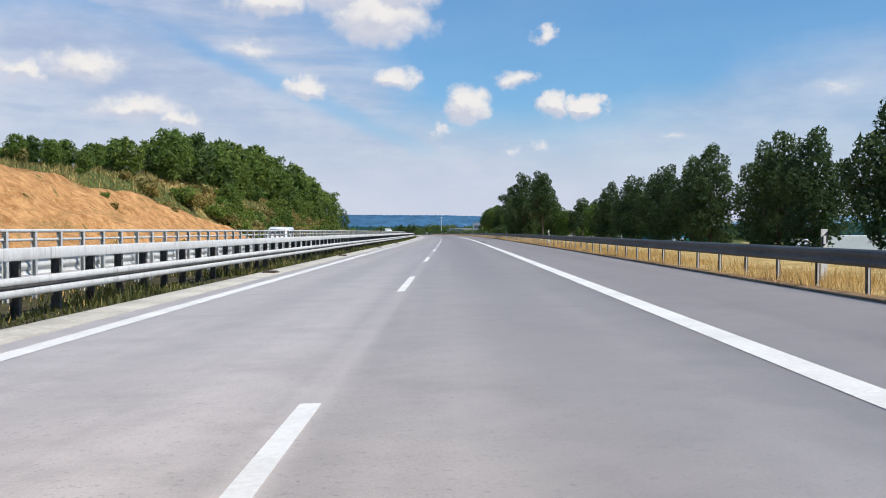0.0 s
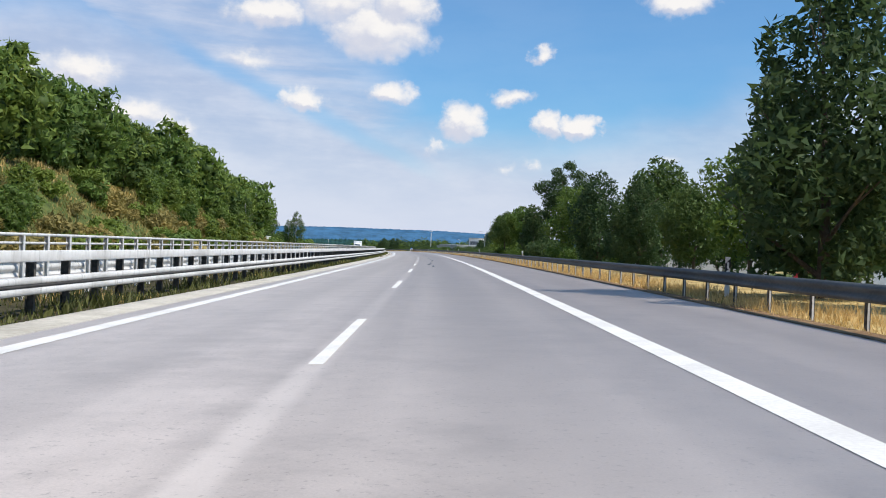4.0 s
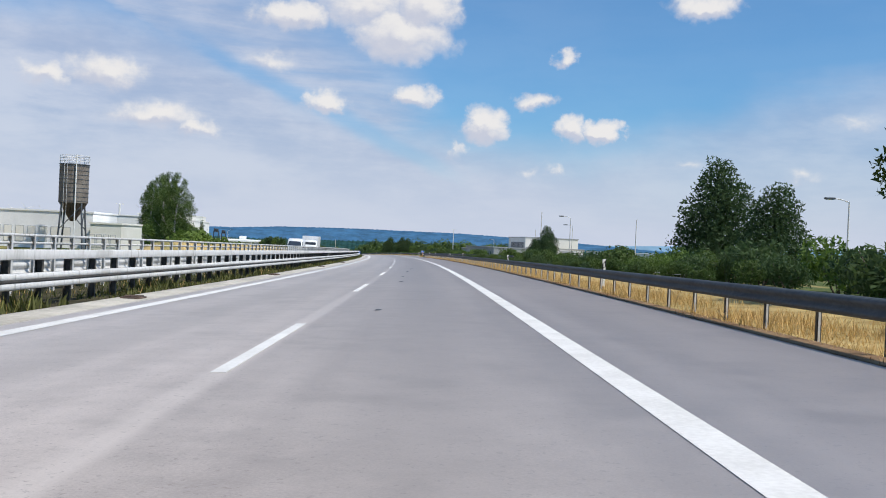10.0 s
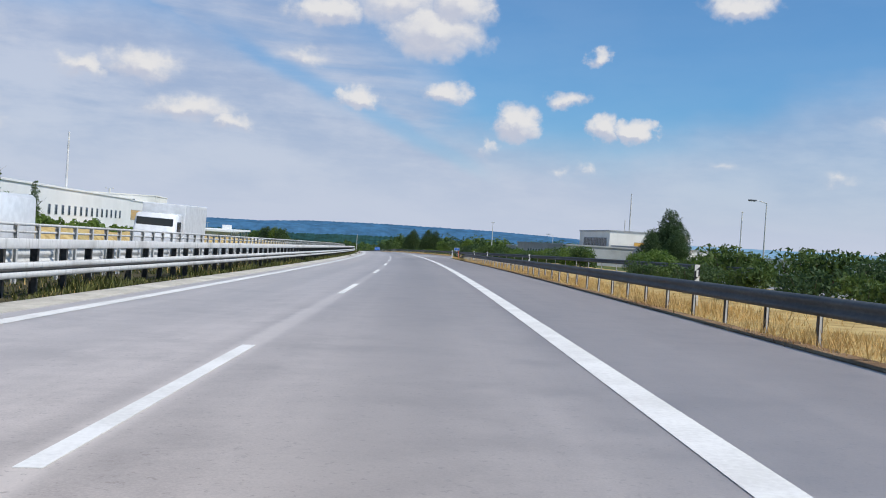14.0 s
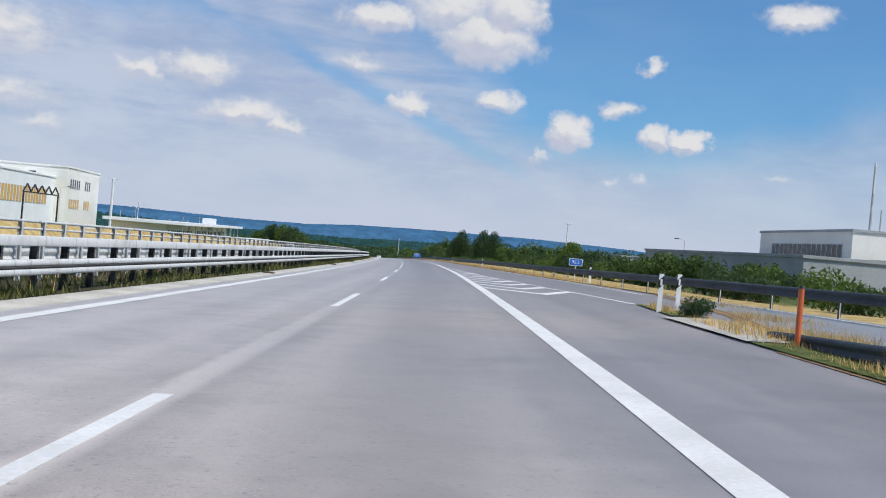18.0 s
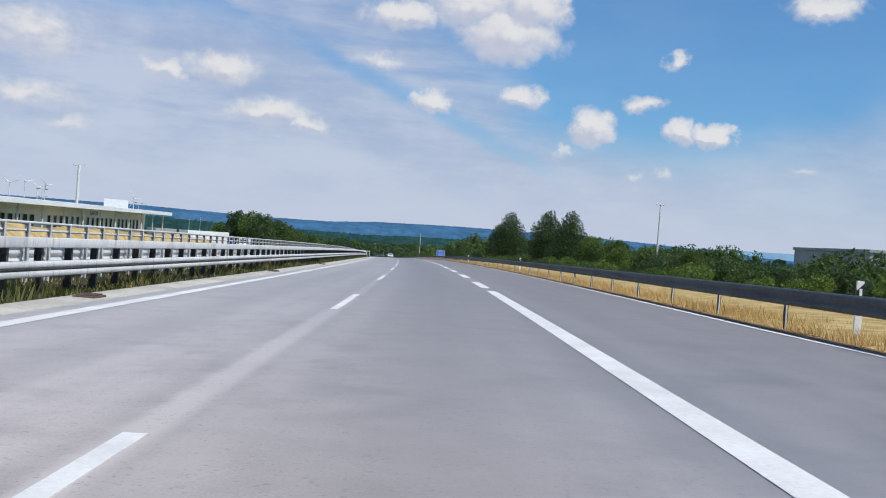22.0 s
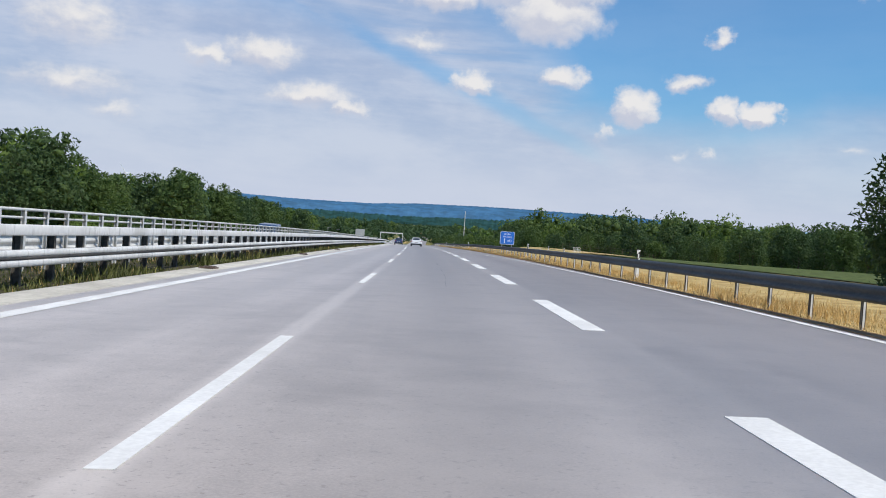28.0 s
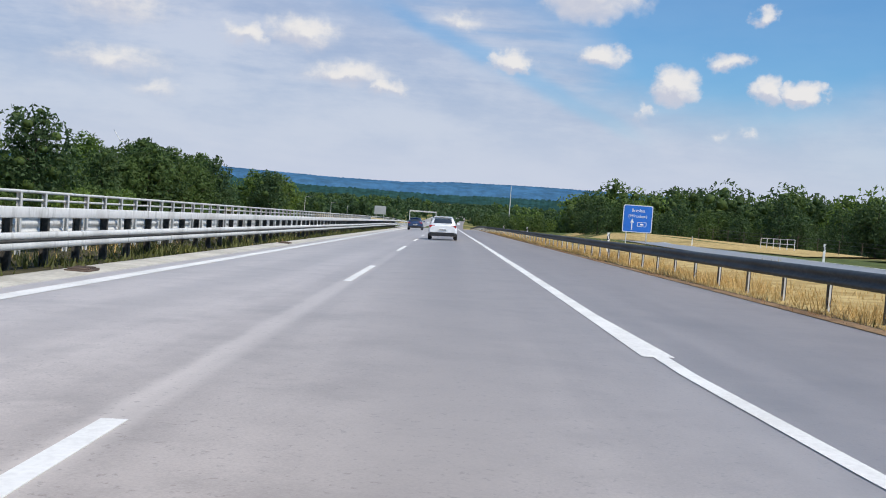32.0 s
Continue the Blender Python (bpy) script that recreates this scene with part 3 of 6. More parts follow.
def build_roads():
    s = np.concatenate([np.arange(-220, 1000, 2.5), np.arange(1000, 1600, 10.0)])
    hi = right_edge(s)
    a, b, c = road_np(s, -4.25, 0), road_np(s, hi, 0), road_np(s, hi + 0.05, -0.25)
    n = len(s)
    i = np.arange(n - 1)
    faces = np.concatenate([np.stack([i, n + i, n + i + 1, i + 1], -1), np.stack([n + i, 2 * n + i, 2 * n + i + 1, n + i + 1], -1)])
    me = quads_of("road", np.concatenate([a, b, c]), faces, M_ASPHALT)
    main = link("road", lay_uv(me, np.stack([np.concatenate([s * 0 - 4.25, hi, hi + 0.05]), np.concatenate([s, s, s])], -1)))
    tagged(main, "light grey worn asphalt motorway carriageway", "road", kind="structure")
    s2 = np.concatenate([np.arange(-220, 1000, 10.0), np.arange(1000, 1600, 25.0)])
    onc = link("road_oncoming", strip("road_oncoming", s2, -20.6, -9.4, 0.0, M_ASPHALT))
    tagged(onc, "grey asphalt of the oncoming carriageway", "road", kind="structure")
    s3 = np.arange(300, 476, 2.5)
    ramp = link("road_ramp", strip("road_ramp", s3, ramp_lo(s3), ramp_lo(s3) + np.interp(s3, (300, 455, 475), (5.2, 5.0, 4.6)), -0.008, M_ASPHALT_OLD))
    tagged(ramp, "grey asphalt slip road that joins the motorway", "road", kind="structure")
    s4, w4 = np.arange(775, 872, 4.0), np.linspace(-5.5, 0.0, 6)
    S_, W_ = np.meshgrid(s4, w4, indexing="ij")
    U_ = branch_far(S_) + W_
    v4 = road_np(S_, U_, ground_h(S_, U_) + 0.09).reshape(-1, 3)
    i4, j4 = np.meshgrid(np.arange(len(s4) - 1), np.arange(5), indexing="ij")
    me = quads_of("road_branch", v4, np.stack([i4 * 6 + j4, i4 * 6 + j4 + 1, (i4 + 1) * 6 + j4 + 1, (i4 + 1) * 6 + j4], -1).reshape(-1, 4), M_ASPHALT_OLD)
    ramp2 = link("road_branch", lay_uv(me, np.stack([U_.reshape(-1) + 20, S_.reshape(-1)], -1)))
    tagged(ramp2, "grey asphalt branch road behind the guardrail", "road", kind="structure")
    gut = link("pavement", sweep("pavement", [(-0.38, -0.1), (-0.38, 0.03), (-0.3, 0.035), (0.36, 0.008), (0.36, -0.1)], [(v, -4.64, 0) for v in np.arange(-60, 1000, 4.0)], M_CONCRETE))
    tagged(gut, "pale concrete gutter strip beside the central reservation", "gutter", kind="structure")
    return main, onc, ramp, ramp2


def ridge(name, dist, low, high, seed, colour, haze_glow, label, lo_az=-75.0, hi_az=60.0, profile=(), crest=0.0, grain=0.016, depth=0.38):
    """A far wooded ridge all round the view ahead, as a long bumpy slope, its haze painted as glow."""
    az = np.radians(np.arange(lo_az, hi_az, 0.06))
    deg = np.degrees(az)
    rng = np.random.default_rng(seed)
    f = np.zeros_like(az)
    for k in range(9):
        f += np.sin(deg * (0.11 * 1.75 ** k) + rng.uniform(0, 6.28)) * 0.62 ** k
    f = (f - f.min()) / (f.max() - f.min())
    if profile:
        f = np.interp(deg, *zip(*profile)) * (0.93 + 0.07 * f)
        low, high = 0.0, 1.0
    f = f + crest * (np.sin(deg * 9.1) * np.sin(deg * 5.3 + 1) + np.sin(deg * 21.0 + 2) * 0.6 + 0.8 * rng.normal(size=len(deg)))
    mid = road_np(420, 0, 0)
    x, y = mid[0] + dist * np.sin(az), mid[1] + dist * np.cos(az)
    top = mid[2] + dist * np.tan(np.radians(low + (high - low) * f))
    rows_ = []
    for w, g_ in ((0, -60.0), (90, None), (260, None), (420, -60.0)):
        k = dist + w
        z = np.full_like(top, mid[2] + g_) if g_ is not None else (mid[2] + (top - mid[2]) * (1.0 if w == 260 else 0.45))
        rows_.append(np.stack([mid[0] + k * np.sin(az), mid[1] + k * np.cos(az), z], -1))
    verts = np.concatenate(rows_)
    n = len(az)
    i, j = np.meshgrid(np.arange(3), np.arange(n - 1), indexing="ij")
    faces = np.stack([i * n + j, i * n + j + 1, (i + 1) * n + j + 1, (i + 1) * n + j], -1).reshape(-1, 4)

    def build(g):
        at_ = g.node("NewGeometry").outputs["Position"]
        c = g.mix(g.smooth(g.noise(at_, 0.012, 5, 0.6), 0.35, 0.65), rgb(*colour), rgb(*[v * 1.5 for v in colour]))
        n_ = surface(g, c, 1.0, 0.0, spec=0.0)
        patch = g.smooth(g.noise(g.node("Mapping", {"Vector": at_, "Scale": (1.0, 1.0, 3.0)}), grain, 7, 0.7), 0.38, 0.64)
        # the air holds no haze: this emission imitates it on the slope
        g.put(n_, "Emission Color", g.mix(patch, rgb(*[v * (1 - depth) for v in haze_glow]), rgb(*[v * (1 + 0.7 * depth) for v in haze_glow]))), g.put(n_, "Emission Strength", 1.0)
        return n_
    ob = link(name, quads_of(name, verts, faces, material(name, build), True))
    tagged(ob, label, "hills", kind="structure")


def mark_piece(name, corners, parent, mat=None, h=0.006):
    """One painted mark from four (s, u) corners, a thin layer on the asphalt."""
    top = [tuple(at(s, u, h)) for s, u in corners]
    low = [tuple(at(s, u, 0.001)) for s, u in corners]
    n = len(corners)
    faces = [tuple(range(n))] + [(k, k + n, (k + 1) % n + n, (k + 1) % n) for k in range(n)]
    me = mesh_of(name, top + low, faces, mat or M_PAINT)
    return link(name, me, parent)


def build_marks(main, onc, ramp, branch):
    s = np.concatenate([np.arange(-120, 1000, 5.0)])
    link("edge_line", strip("edge_line", s, -3.81, -3.49, 0.006, M_PAINT), main)
    s = np.arange(-120, 553, 4.0)
    link("edge_line", strip("edge_line", s, 3.60, 3.90, 0.006, M_PAINT), main)
    s = np.arange(766, 1000, 4.0)
    link("edge_line", strip("edge_line", s, 3.60, np.where(s < 770, 3.90, 3.80), 0.006, M_PAINT), main)
    s = np.arange(468, 770, 3.0)
    e = np.interp(s, (468, 480, 505, 540, 600, 690, 718, 727, 748, 764, 770), (10.2, 9.9, 8.8, 7.75, 7.55, 7.5, 6.95, 6.5, 4.9, 3.78, 3.75))
    link("edge_line", strip("edge_line", s, e - 0.07, e + 0.07, 0.007, M_PAINT), main)
    s = np.arange(310, 470, 3.0)
    e = ramp_lo(s) + 4.4
    link("edge_line", strip("edge_line", s, e - 0.06, e + 0.06, 0.007, M_PAINT), ramp)
    for k in range(-6, 60):                       # lane divider: six metres on, twelve off
        a = 0.52 + 18 * k
        mark_piece("lane_dash", [(a, -0.075), (a, 0.075), (a + 3, 0.075), (a + 6, 0.075), (a + 6, -0.075), (a + 3, -0.075)], main)
    for k in range(17):                           # broad dashes beside the merging lane
        a = BLOCK0 + 12 * k
        mark_piece("block_dash", [(a, 3.60), (a, 3.90), (a + 6, 3.90), (a + 6, 3.60)], main)
    # gore: outer line and chevrons
    g_s = np.arange(458, 515, 2.0)
    g_u = np.interp(g_s, (458, 466, 470, 478, 486, 510, 515), (8.0, 7.3, 6.75, 6.08, 5.35, 4.15, 4.0))
    link("edge_line", strip("edge_line", g_s, g_u - 0.08, g_u + 0.08, 0.007, M_PAINT), main)
    for k in range(10):
        a = 467.4 + 3.8 * k
        outer = float(np.interp(a - 0.95, g_s, g_u)) - 0.1
        w = outer - 3.95
        mid, back, thick = 3.95 + 0.56 * w, float(np.interp(w, (0.3, 1.45, 3.1), (0.35, 1.2, 3.5))), min(1.2, 0.4 + 0.56 * w)
        mark_piece("chevron_bar", [(a, 3.95), (a - back, mid), (a - back - thick, mid + 0.03), (a - 0.68 * thick, 3.93)], main)
        mark_piece("chevron_bar", [(a - back, mid), (a + 0.08, outer - 0.02), (a - 0.9 * thick, outer), (a - back - thick, mid + 0.03)], main)
    s = np.arange(776, 870, 4.0)
    e = branch_far(s) - 0.5
    link("edge_line", strip("edge_line", s, e - 0.1, e + 0.1, ground_h(s, branch_far(s)) + 0.13, M_PAINT), branch)
    s = np.arange(-100, 1000, 10.0)
    link("edge_line", strip("edge_line", s, -9.95, -9.8, 0.006, M_PAINT), onc)
    link("edge_line", strip("edge_line", s, -17.3, -17.0, 0.006, M_PAINT), onc)


def crack(main, s0, s1, u, width, seed, name="tar_patch", wander=0.035):
    """A wandering bitumen-filled crack along the road."""
    rng = np.random.default_rng(seed)
    n = max(6, int((s1 - s0) / 0.35))
    s = np.linspace(s0, s1, n)
    walk_ = np.cumsum(rng.normal(0, wander, n))
    walk_ -= np.linspace(0, walk_[-1], n)
    half = 0.6 * width * (0.25 + 0.75 * rng.random(n)) * np.sin(np.linspace(0.25, 2.9, n)) ** 0.5
    mid = u + walk_
    link(name, strip(name, s, mid - half, mid + half, 0.005, M_TAR), main)


def cross_crack(main, s0, slope, u0, u1, width, seed):
    rng = np.random.default_rng(seed)
    u = np.linspace(u0, u1, 60)
    s = s0 + slope * (u - u0) + np.cumsum(rng.normal(0, 0.03, 60))
    a, b = road_np(s, u, 0.005), road_np(s + width, u, 0.005)
    i = np.arange(59)
    link("tar_joint", quads_of("tar_joint", np.concatenate([a, b]), np.stack([i, i + 1, 60 + i + 1, 60 + i], -1), M_TAR), main)


BLOCK0 = 554.5
build_ground()
build_bank()
median = link("median", strip("median", np.arange(-60, 1000, 5.0), -9.35, -5.0, -0.02, M_SOIL))
tagged(median, "dark weedy soil of the central reservation", "verge", kind="structure")
VS = np.arange(-60, 1000, 5.0)
verge = link("verge", strip("verge", VS, np.interp(VS, (-60, 440, 470, 1000), (6.6, 6.6, 6.6, 6.6)), np.interp(VS, (-60, 300, 440, 470, 800, 1000), (13, 13, 18, 14, 16, 14)), -0.03, M_VERGE))
tagged(verge, "dry yellow grass verge behind the guardrail", "verge", kind="structure")
edge = link("soil_edge", strip("soil_edge", VS, right_edge(VS) - 0.02, right_edge(VS) + np.where(VS > 466, 0.3, 0.42), 0.012, M_EDGE_SOIL))
tagged(edge, "brown crumbling soil along the edge of the asphalt", "verge", kind="structure")
verge = link("verge_far_side", strip("verge_far_side", VS, -26.0, -20.5, -0.02, M_VERGE))
tagged(verge, "dry yellow grass verge beyond the oncoming lanes", "verge", kind="structure")
BS = np.arange(336, 672, 2.0)
b_h = np.interp(BS, (336, 350, 650, 670), (0, 1, 1, 0.0)) * (1 + 0.06 * np.sin(BS * 0.23) + 0.05 * np.sin(BS * 0.61 + 1))
b_o = ((-3.0, -0.1), (-2.0, 0.9), (-1.0, 1.6), (-0.2, 1.8), (0.6, 1.62), (1.5, 0.85), (2.6, -0.1))
b_v = np.concatenate([road_np(BS, -25.9 + du, np.where(dh > 0, dh * b_h, dh)) for du, dh in b_o])
b_i, b_j = np.meshgrid(np.arange(len(b_o) - 1), np.arange(len(BS) - 1), indexing="ij")
b_n = len(BS)
berm = link("verge_berm", quads_of("verge_berm", b_v, np.stack([b_i * b_n + b_j, (b_i + 1) * b_n + b_j, (b_i + 1) * b_n + b_j + 1, b_i * b_n + b_j + 1], -1).reshape(-1, 4), M_VERGE, True))
tagged(berm, "low bank of dry yellow grass beyond the oncoming lanes", "verge", kind="structure")
fs, us = np.arange(1090, 1290, 10.0), np.linspace(-110, -29, 9)
S_, U_ = np.meshgrid(fs, us, indexing="ij")
v_ = road_np(S_, U_, 1.4 * np.clip((-U_ - 29) / 10, 0, 1) + 0.05).reshape(-1, 3)
i_, j_ = np.meshgrid(np.arange(len(fs) - 1), np.arange(8), indexing="ij")
far_field = link("field_far", quads_of("field_far", v_, np.stack([i_ * 9 + j_, i_ * 9 + j_ + 1, (i_ + 1) * 9 + j_ + 1, (i_ + 1) * 9 + j_], -1).reshape(-1, 4), M_VERGE))
tagged(far_field, "pale yellow stubble field beyond the oncoming lanes", "field", kind="structure")
for lo_s, hi_s, a, b in ((824, 932, 27, 60), (520, 700, 14, 24)):
    fs = np.arange(lo_s, hi_s, 5.0)
    us = np.linspace(a, b, 8)
    S_, U_ = np.meshgrid(fs, us, indexing="ij")
    v_ = road_np(S_, U_, ground_h(S_, U_) + 0.08).reshape(-1, 3)
    i_, j_ = np.meshgrid(np.arange(len(fs) - 1), np.arange(7), indexing="ij")
    field = link("field", quads_of("field", v_, np.stack([i_ * 8 + j_, i_ * 8 + j_ + 1, (i_ + 1) * 8 + j_ + 1, (i_ + 1) * 8 + j_], -1).reshape(-1, 4), M_VERGE))
    tagged(field, "dry yellow stubble field beyond the guardrail", "field", kind="structure")
fs, us = np.arange(705, 824, 5.0), np.linspace(29, 84, 8)
S_, U_ = np.meshgrid(fs, us, indexing="ij")
v_ = road_np(S_, U_, ground_h(S_, U_) + 0.08).reshape(-1, 3)
i_, j_ = np.meshgrid(np.arange(len(fs) - 1), np.arange(7), indexing="ij")
meadow = link("meadow", quads_of("meadow", v_, np.stack([i_ * 8 + j_, i_ * 8 + j_ + 1, (i_ + 1) * 8 + j_ + 1, (i_ + 1) * 8 + j_], -1).reshape(-1, 4), M_MEADOW))
tagged(meadow, "fresh green meadow beside the stubble field", "field", kind="structure")
ROAD, ROAD_ONC, ROAD_RAMP, ROAD_RAMP2 = build_roads()
ridge("hills_far", 4250, 0.35, 1.05, 4, (0.03, 0.06, 0.09), (0.022, 0.088, 0.205), "wooded hills on the horizon with painted blue haze",
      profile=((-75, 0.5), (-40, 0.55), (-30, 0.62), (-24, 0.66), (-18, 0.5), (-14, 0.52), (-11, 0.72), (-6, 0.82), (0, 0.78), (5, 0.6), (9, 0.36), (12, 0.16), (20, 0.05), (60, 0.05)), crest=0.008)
ridge("hills_hazy", 4750, 0.35, 1.05, 14, (0.06, 0.09, 0.11), (0.15, 0.285, 0.45), "very pale hills with painted blue haze",
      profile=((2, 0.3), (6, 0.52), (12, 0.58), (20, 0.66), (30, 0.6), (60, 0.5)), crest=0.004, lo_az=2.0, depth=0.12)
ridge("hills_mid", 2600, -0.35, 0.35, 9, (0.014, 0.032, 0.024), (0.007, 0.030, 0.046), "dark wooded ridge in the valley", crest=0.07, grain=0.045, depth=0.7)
build_marks(ROAD, ROAD_ONC, ROAD_RAMP, ROAD_RAMP2)
for s0, s1, u, w, seed in ((157.0, 161.5, 1.22, 0.22, 1), (163.2, 166.5, 1.0, 0.25, 2), (167.5, 171, 1.12, 0.14, 3), (172.5, 175, 1.1, 0.12, 4), (181.3, 188, 1.3, 0.17, 5),
                           (193, 195.5, 1.3, 0.1, 6), (205.5, 211, 1.2, 0.15, 7), (218.5, 219.5, 1.2, 0.12, 8), (224.8, 226.9, 0.93, 0.11, 9), (231.5, 237.5, 1.25, 0.09, 10), (244, 247, 1.0, 0.08, 11), (279, 280, 1.1, 0.16, 12),
                           (285.8, 287, 1.1, 0.1, 13), (304.5, 306.5, 1.5, 0.1, 15), (85.6, 90, 1.2, 0.12, 16), (262, 262.4, 1.0, 0.12, 19)):
    crack(ROAD, s0, s1, u, w, seed)
crack(ROAD, 295.9, 298.0, 1.19, 0.13, 20)
crack(ROAD, 684, 706, 2.02, 0.006, 18, wander=0.012)
crack(ROAD, 85, 97, 4.22, 0.27, 17, wander=0.008)
cross_crack(ROAD, 85.8, -0.05, -3.6, 6.6, 0.07, 1)
cross_crack(ROAD, 92.0, 0.03, 0.5, 3.5, 0.06, 2)
cross_crack(ROAD, 425.5, 0.17, -3.0, 6.8, 0.07, 3)

# ---------------------------------------------------------------- guardrails
W_BEAM = [(0.0, 0.155), (0.03, 0.15), (0.083, 0.105), (0.083, 0.06), (0.03, 0.022), (0.03, -0.022), (0.083, -0.06), (0.083, -0.105), (0.03, -0.15), (0.0, -0.155),
          (-0.008, -0.15), (0.02, -0.142), (0.07, -0.10), (0.07, -0.064), (0.018, -0.026), (0.018, 0.026), (0.07, 0.064), (0.07, 0.10), (0.02, 0.142), (-0.008, 0.15)]

# dark colour for the shade and the dirt in the beam's groove
M_GROOVE_SHADE = two_scale("dirty_shaded_groove", (0.03, 0.03, 0.03), (0.075, 0.07, 0.065), 0.8, 9.0, 0.85)
# a beam with a deep groove between its two ridges
M_BEAM = [(0.0, 0.155), (0.05, 0.15), (0.085, 0.13), (0.085, 0.048), (0.065, 0.034), (-0.05, 0.03), (-0.05, -0.02), (0.065, -0.024), (0.085, -0.038), (0.085, -0.13), (0.05, -0.15), (0.0, -0.155), (-0.065, -0.1), (-0.065, 0.1)]


def sigma_post(height, w=0.10, d=0.055, t=0.006, mat=None):
    """A rolled steel post of C section, open to one side."""
    pts = [(-w / 2, -d / 2), (w / 2, -d / 2), (w / 2, -d / 2 + t), (-w / 2 + t, -d / 2 + t), (-w / 2 + t, d / 2 - t), (w / 2, d / 2 - t), (w / 2, d / 2), (-w / 2, d / 2)]
    bm = bmesh.new()
    lo, hi = [bm.verts.new((x, y, -0.25)) for x, y in pts], [bm.verts.new((x, y, height)) for x, y in pts]
    n = len(pts)
    for k in range(n):
        bm.faces.new((lo[k], lo[(k + 1) % n], hi[(k + 1) % n], hi[k]))
    bm.faces.new(hi)
    me = bpy.data.meshes.new("post")
    bm.to_mesh(me)
    bm.free()
    me.materials.append(mat or M_STEEL)
    return me


def ribbed_post(height):
    """A slim rolled post: middle rib coloured as lit, two recessed flanges as shaded."""
    half = [(0.03, -0.016), (0.018, -0.018), (0.018, -0.036), (-0.03, -0.036)]
    pts = half + [(x, -y) for x, y in half[::-1]]
    bm = bmesh.new()
    lo, hi = [bm.verts.new((x, y, -0.25)) for x, y in pts], [bm.verts.new((x, y, height)) for x, y in pts]
    n = len(pts)
    for k in range(n):
        f = bm.faces.new((lo[k], lo[(k + 1) % n], hi[(k + 1) % n], hi[k]))
        # pale steel on the rib only, shade painted on every other face
        f.material_index = 0 if k == n - 1 else 1
    bm.faces.new(hi)
    bmesh.ops.recalc_face_normals(bm, faces=bm.faces)
    me = bpy.data.meshes.new("post")
    bm.to_mesh(me)
    bm.free()
    me.materials.append(M_STEEL)
    me.materials.append(M_POST_DARK)
    return me


def put_posts(parent, mesh, stations, turn=-90.0, name="post"):
    for s, u, h in stations:
        x, y, z = at(s, u, h)
        ob = new(name, mesh)
        ob.parent = parent
        ob.matrix_basis = pose(x, y, z, 0, 0, float(road_yaw(s)) + turn)


def guardrail_right():
    post = ribbed_post(0.66)
    rail = thing("guardrail", "grey galvanised steel guardrail beside the hard shoulder", "guardrail")
    s = np.concatenate([np.arange(-40, 432, 4.0), np.array([432, 436, 440, 444, 448.0])])
    u = np.interp(s, (-40, 425, 448), (7.28, 7.28, 7.95))
    h = np.interp(s, (-40, 432, 448), (0.55, 0.55, 0.0))
    prof = [(-x, z * 0.88) for x, z in W_BEAM]
    link("beam", sweep("beam", prof, np.stack([s, u, h], 1), M_RAIL_SHADED), rail)
    put_posts(rail, post, [(v, float(np.interp(v, (-40, 425, 448), (7.38, 7.38, 8.0))), float(np.interp(v, (-40, 432, 440), (0, 0, -0.3)))) for v in np.arange(-39.4, 438, 2.0)])
    rail2 = thing("guardrail", "grey galvanised steel guardrail beside the merging lane", "guardrail")
    s = np.concatenate([np.arange(380, 1000, 4.0)])

    def out_u(v):
        return np.interp(v, (380, 400, 440, 470, 493, 535, 600, 690, 735, 790, 1000), (17.4, 16.4, 14.3, 11.5, 10.0, 8.4, 8.15, 8.2, 8.1, 7.7, 7.5))
    near, far = s[s <= 660], s[s >= 660]
    link("beam", sweep("beam", [(-x, z) for x, z in W_BEAM], np.stack([near, out_u(near), np.interp(near, (630, 660), (0.60, 0.565))], 1), M_RAIL_SHADED), rail2)
    link("beam", sweep("beam", prof, np.stack([far, out_u(far), far * 0 + 0.55], 1), M_RAIL_SHADED), rail2)
    steps = [v for v in np.arange(380.6, 660, 4.0)] + [v for v in np.arange(660.6, 980, 2.0)]
    put_posts(rail2, post, [(v, float(out_u(v)) + 0.1, 0) for v in steps])


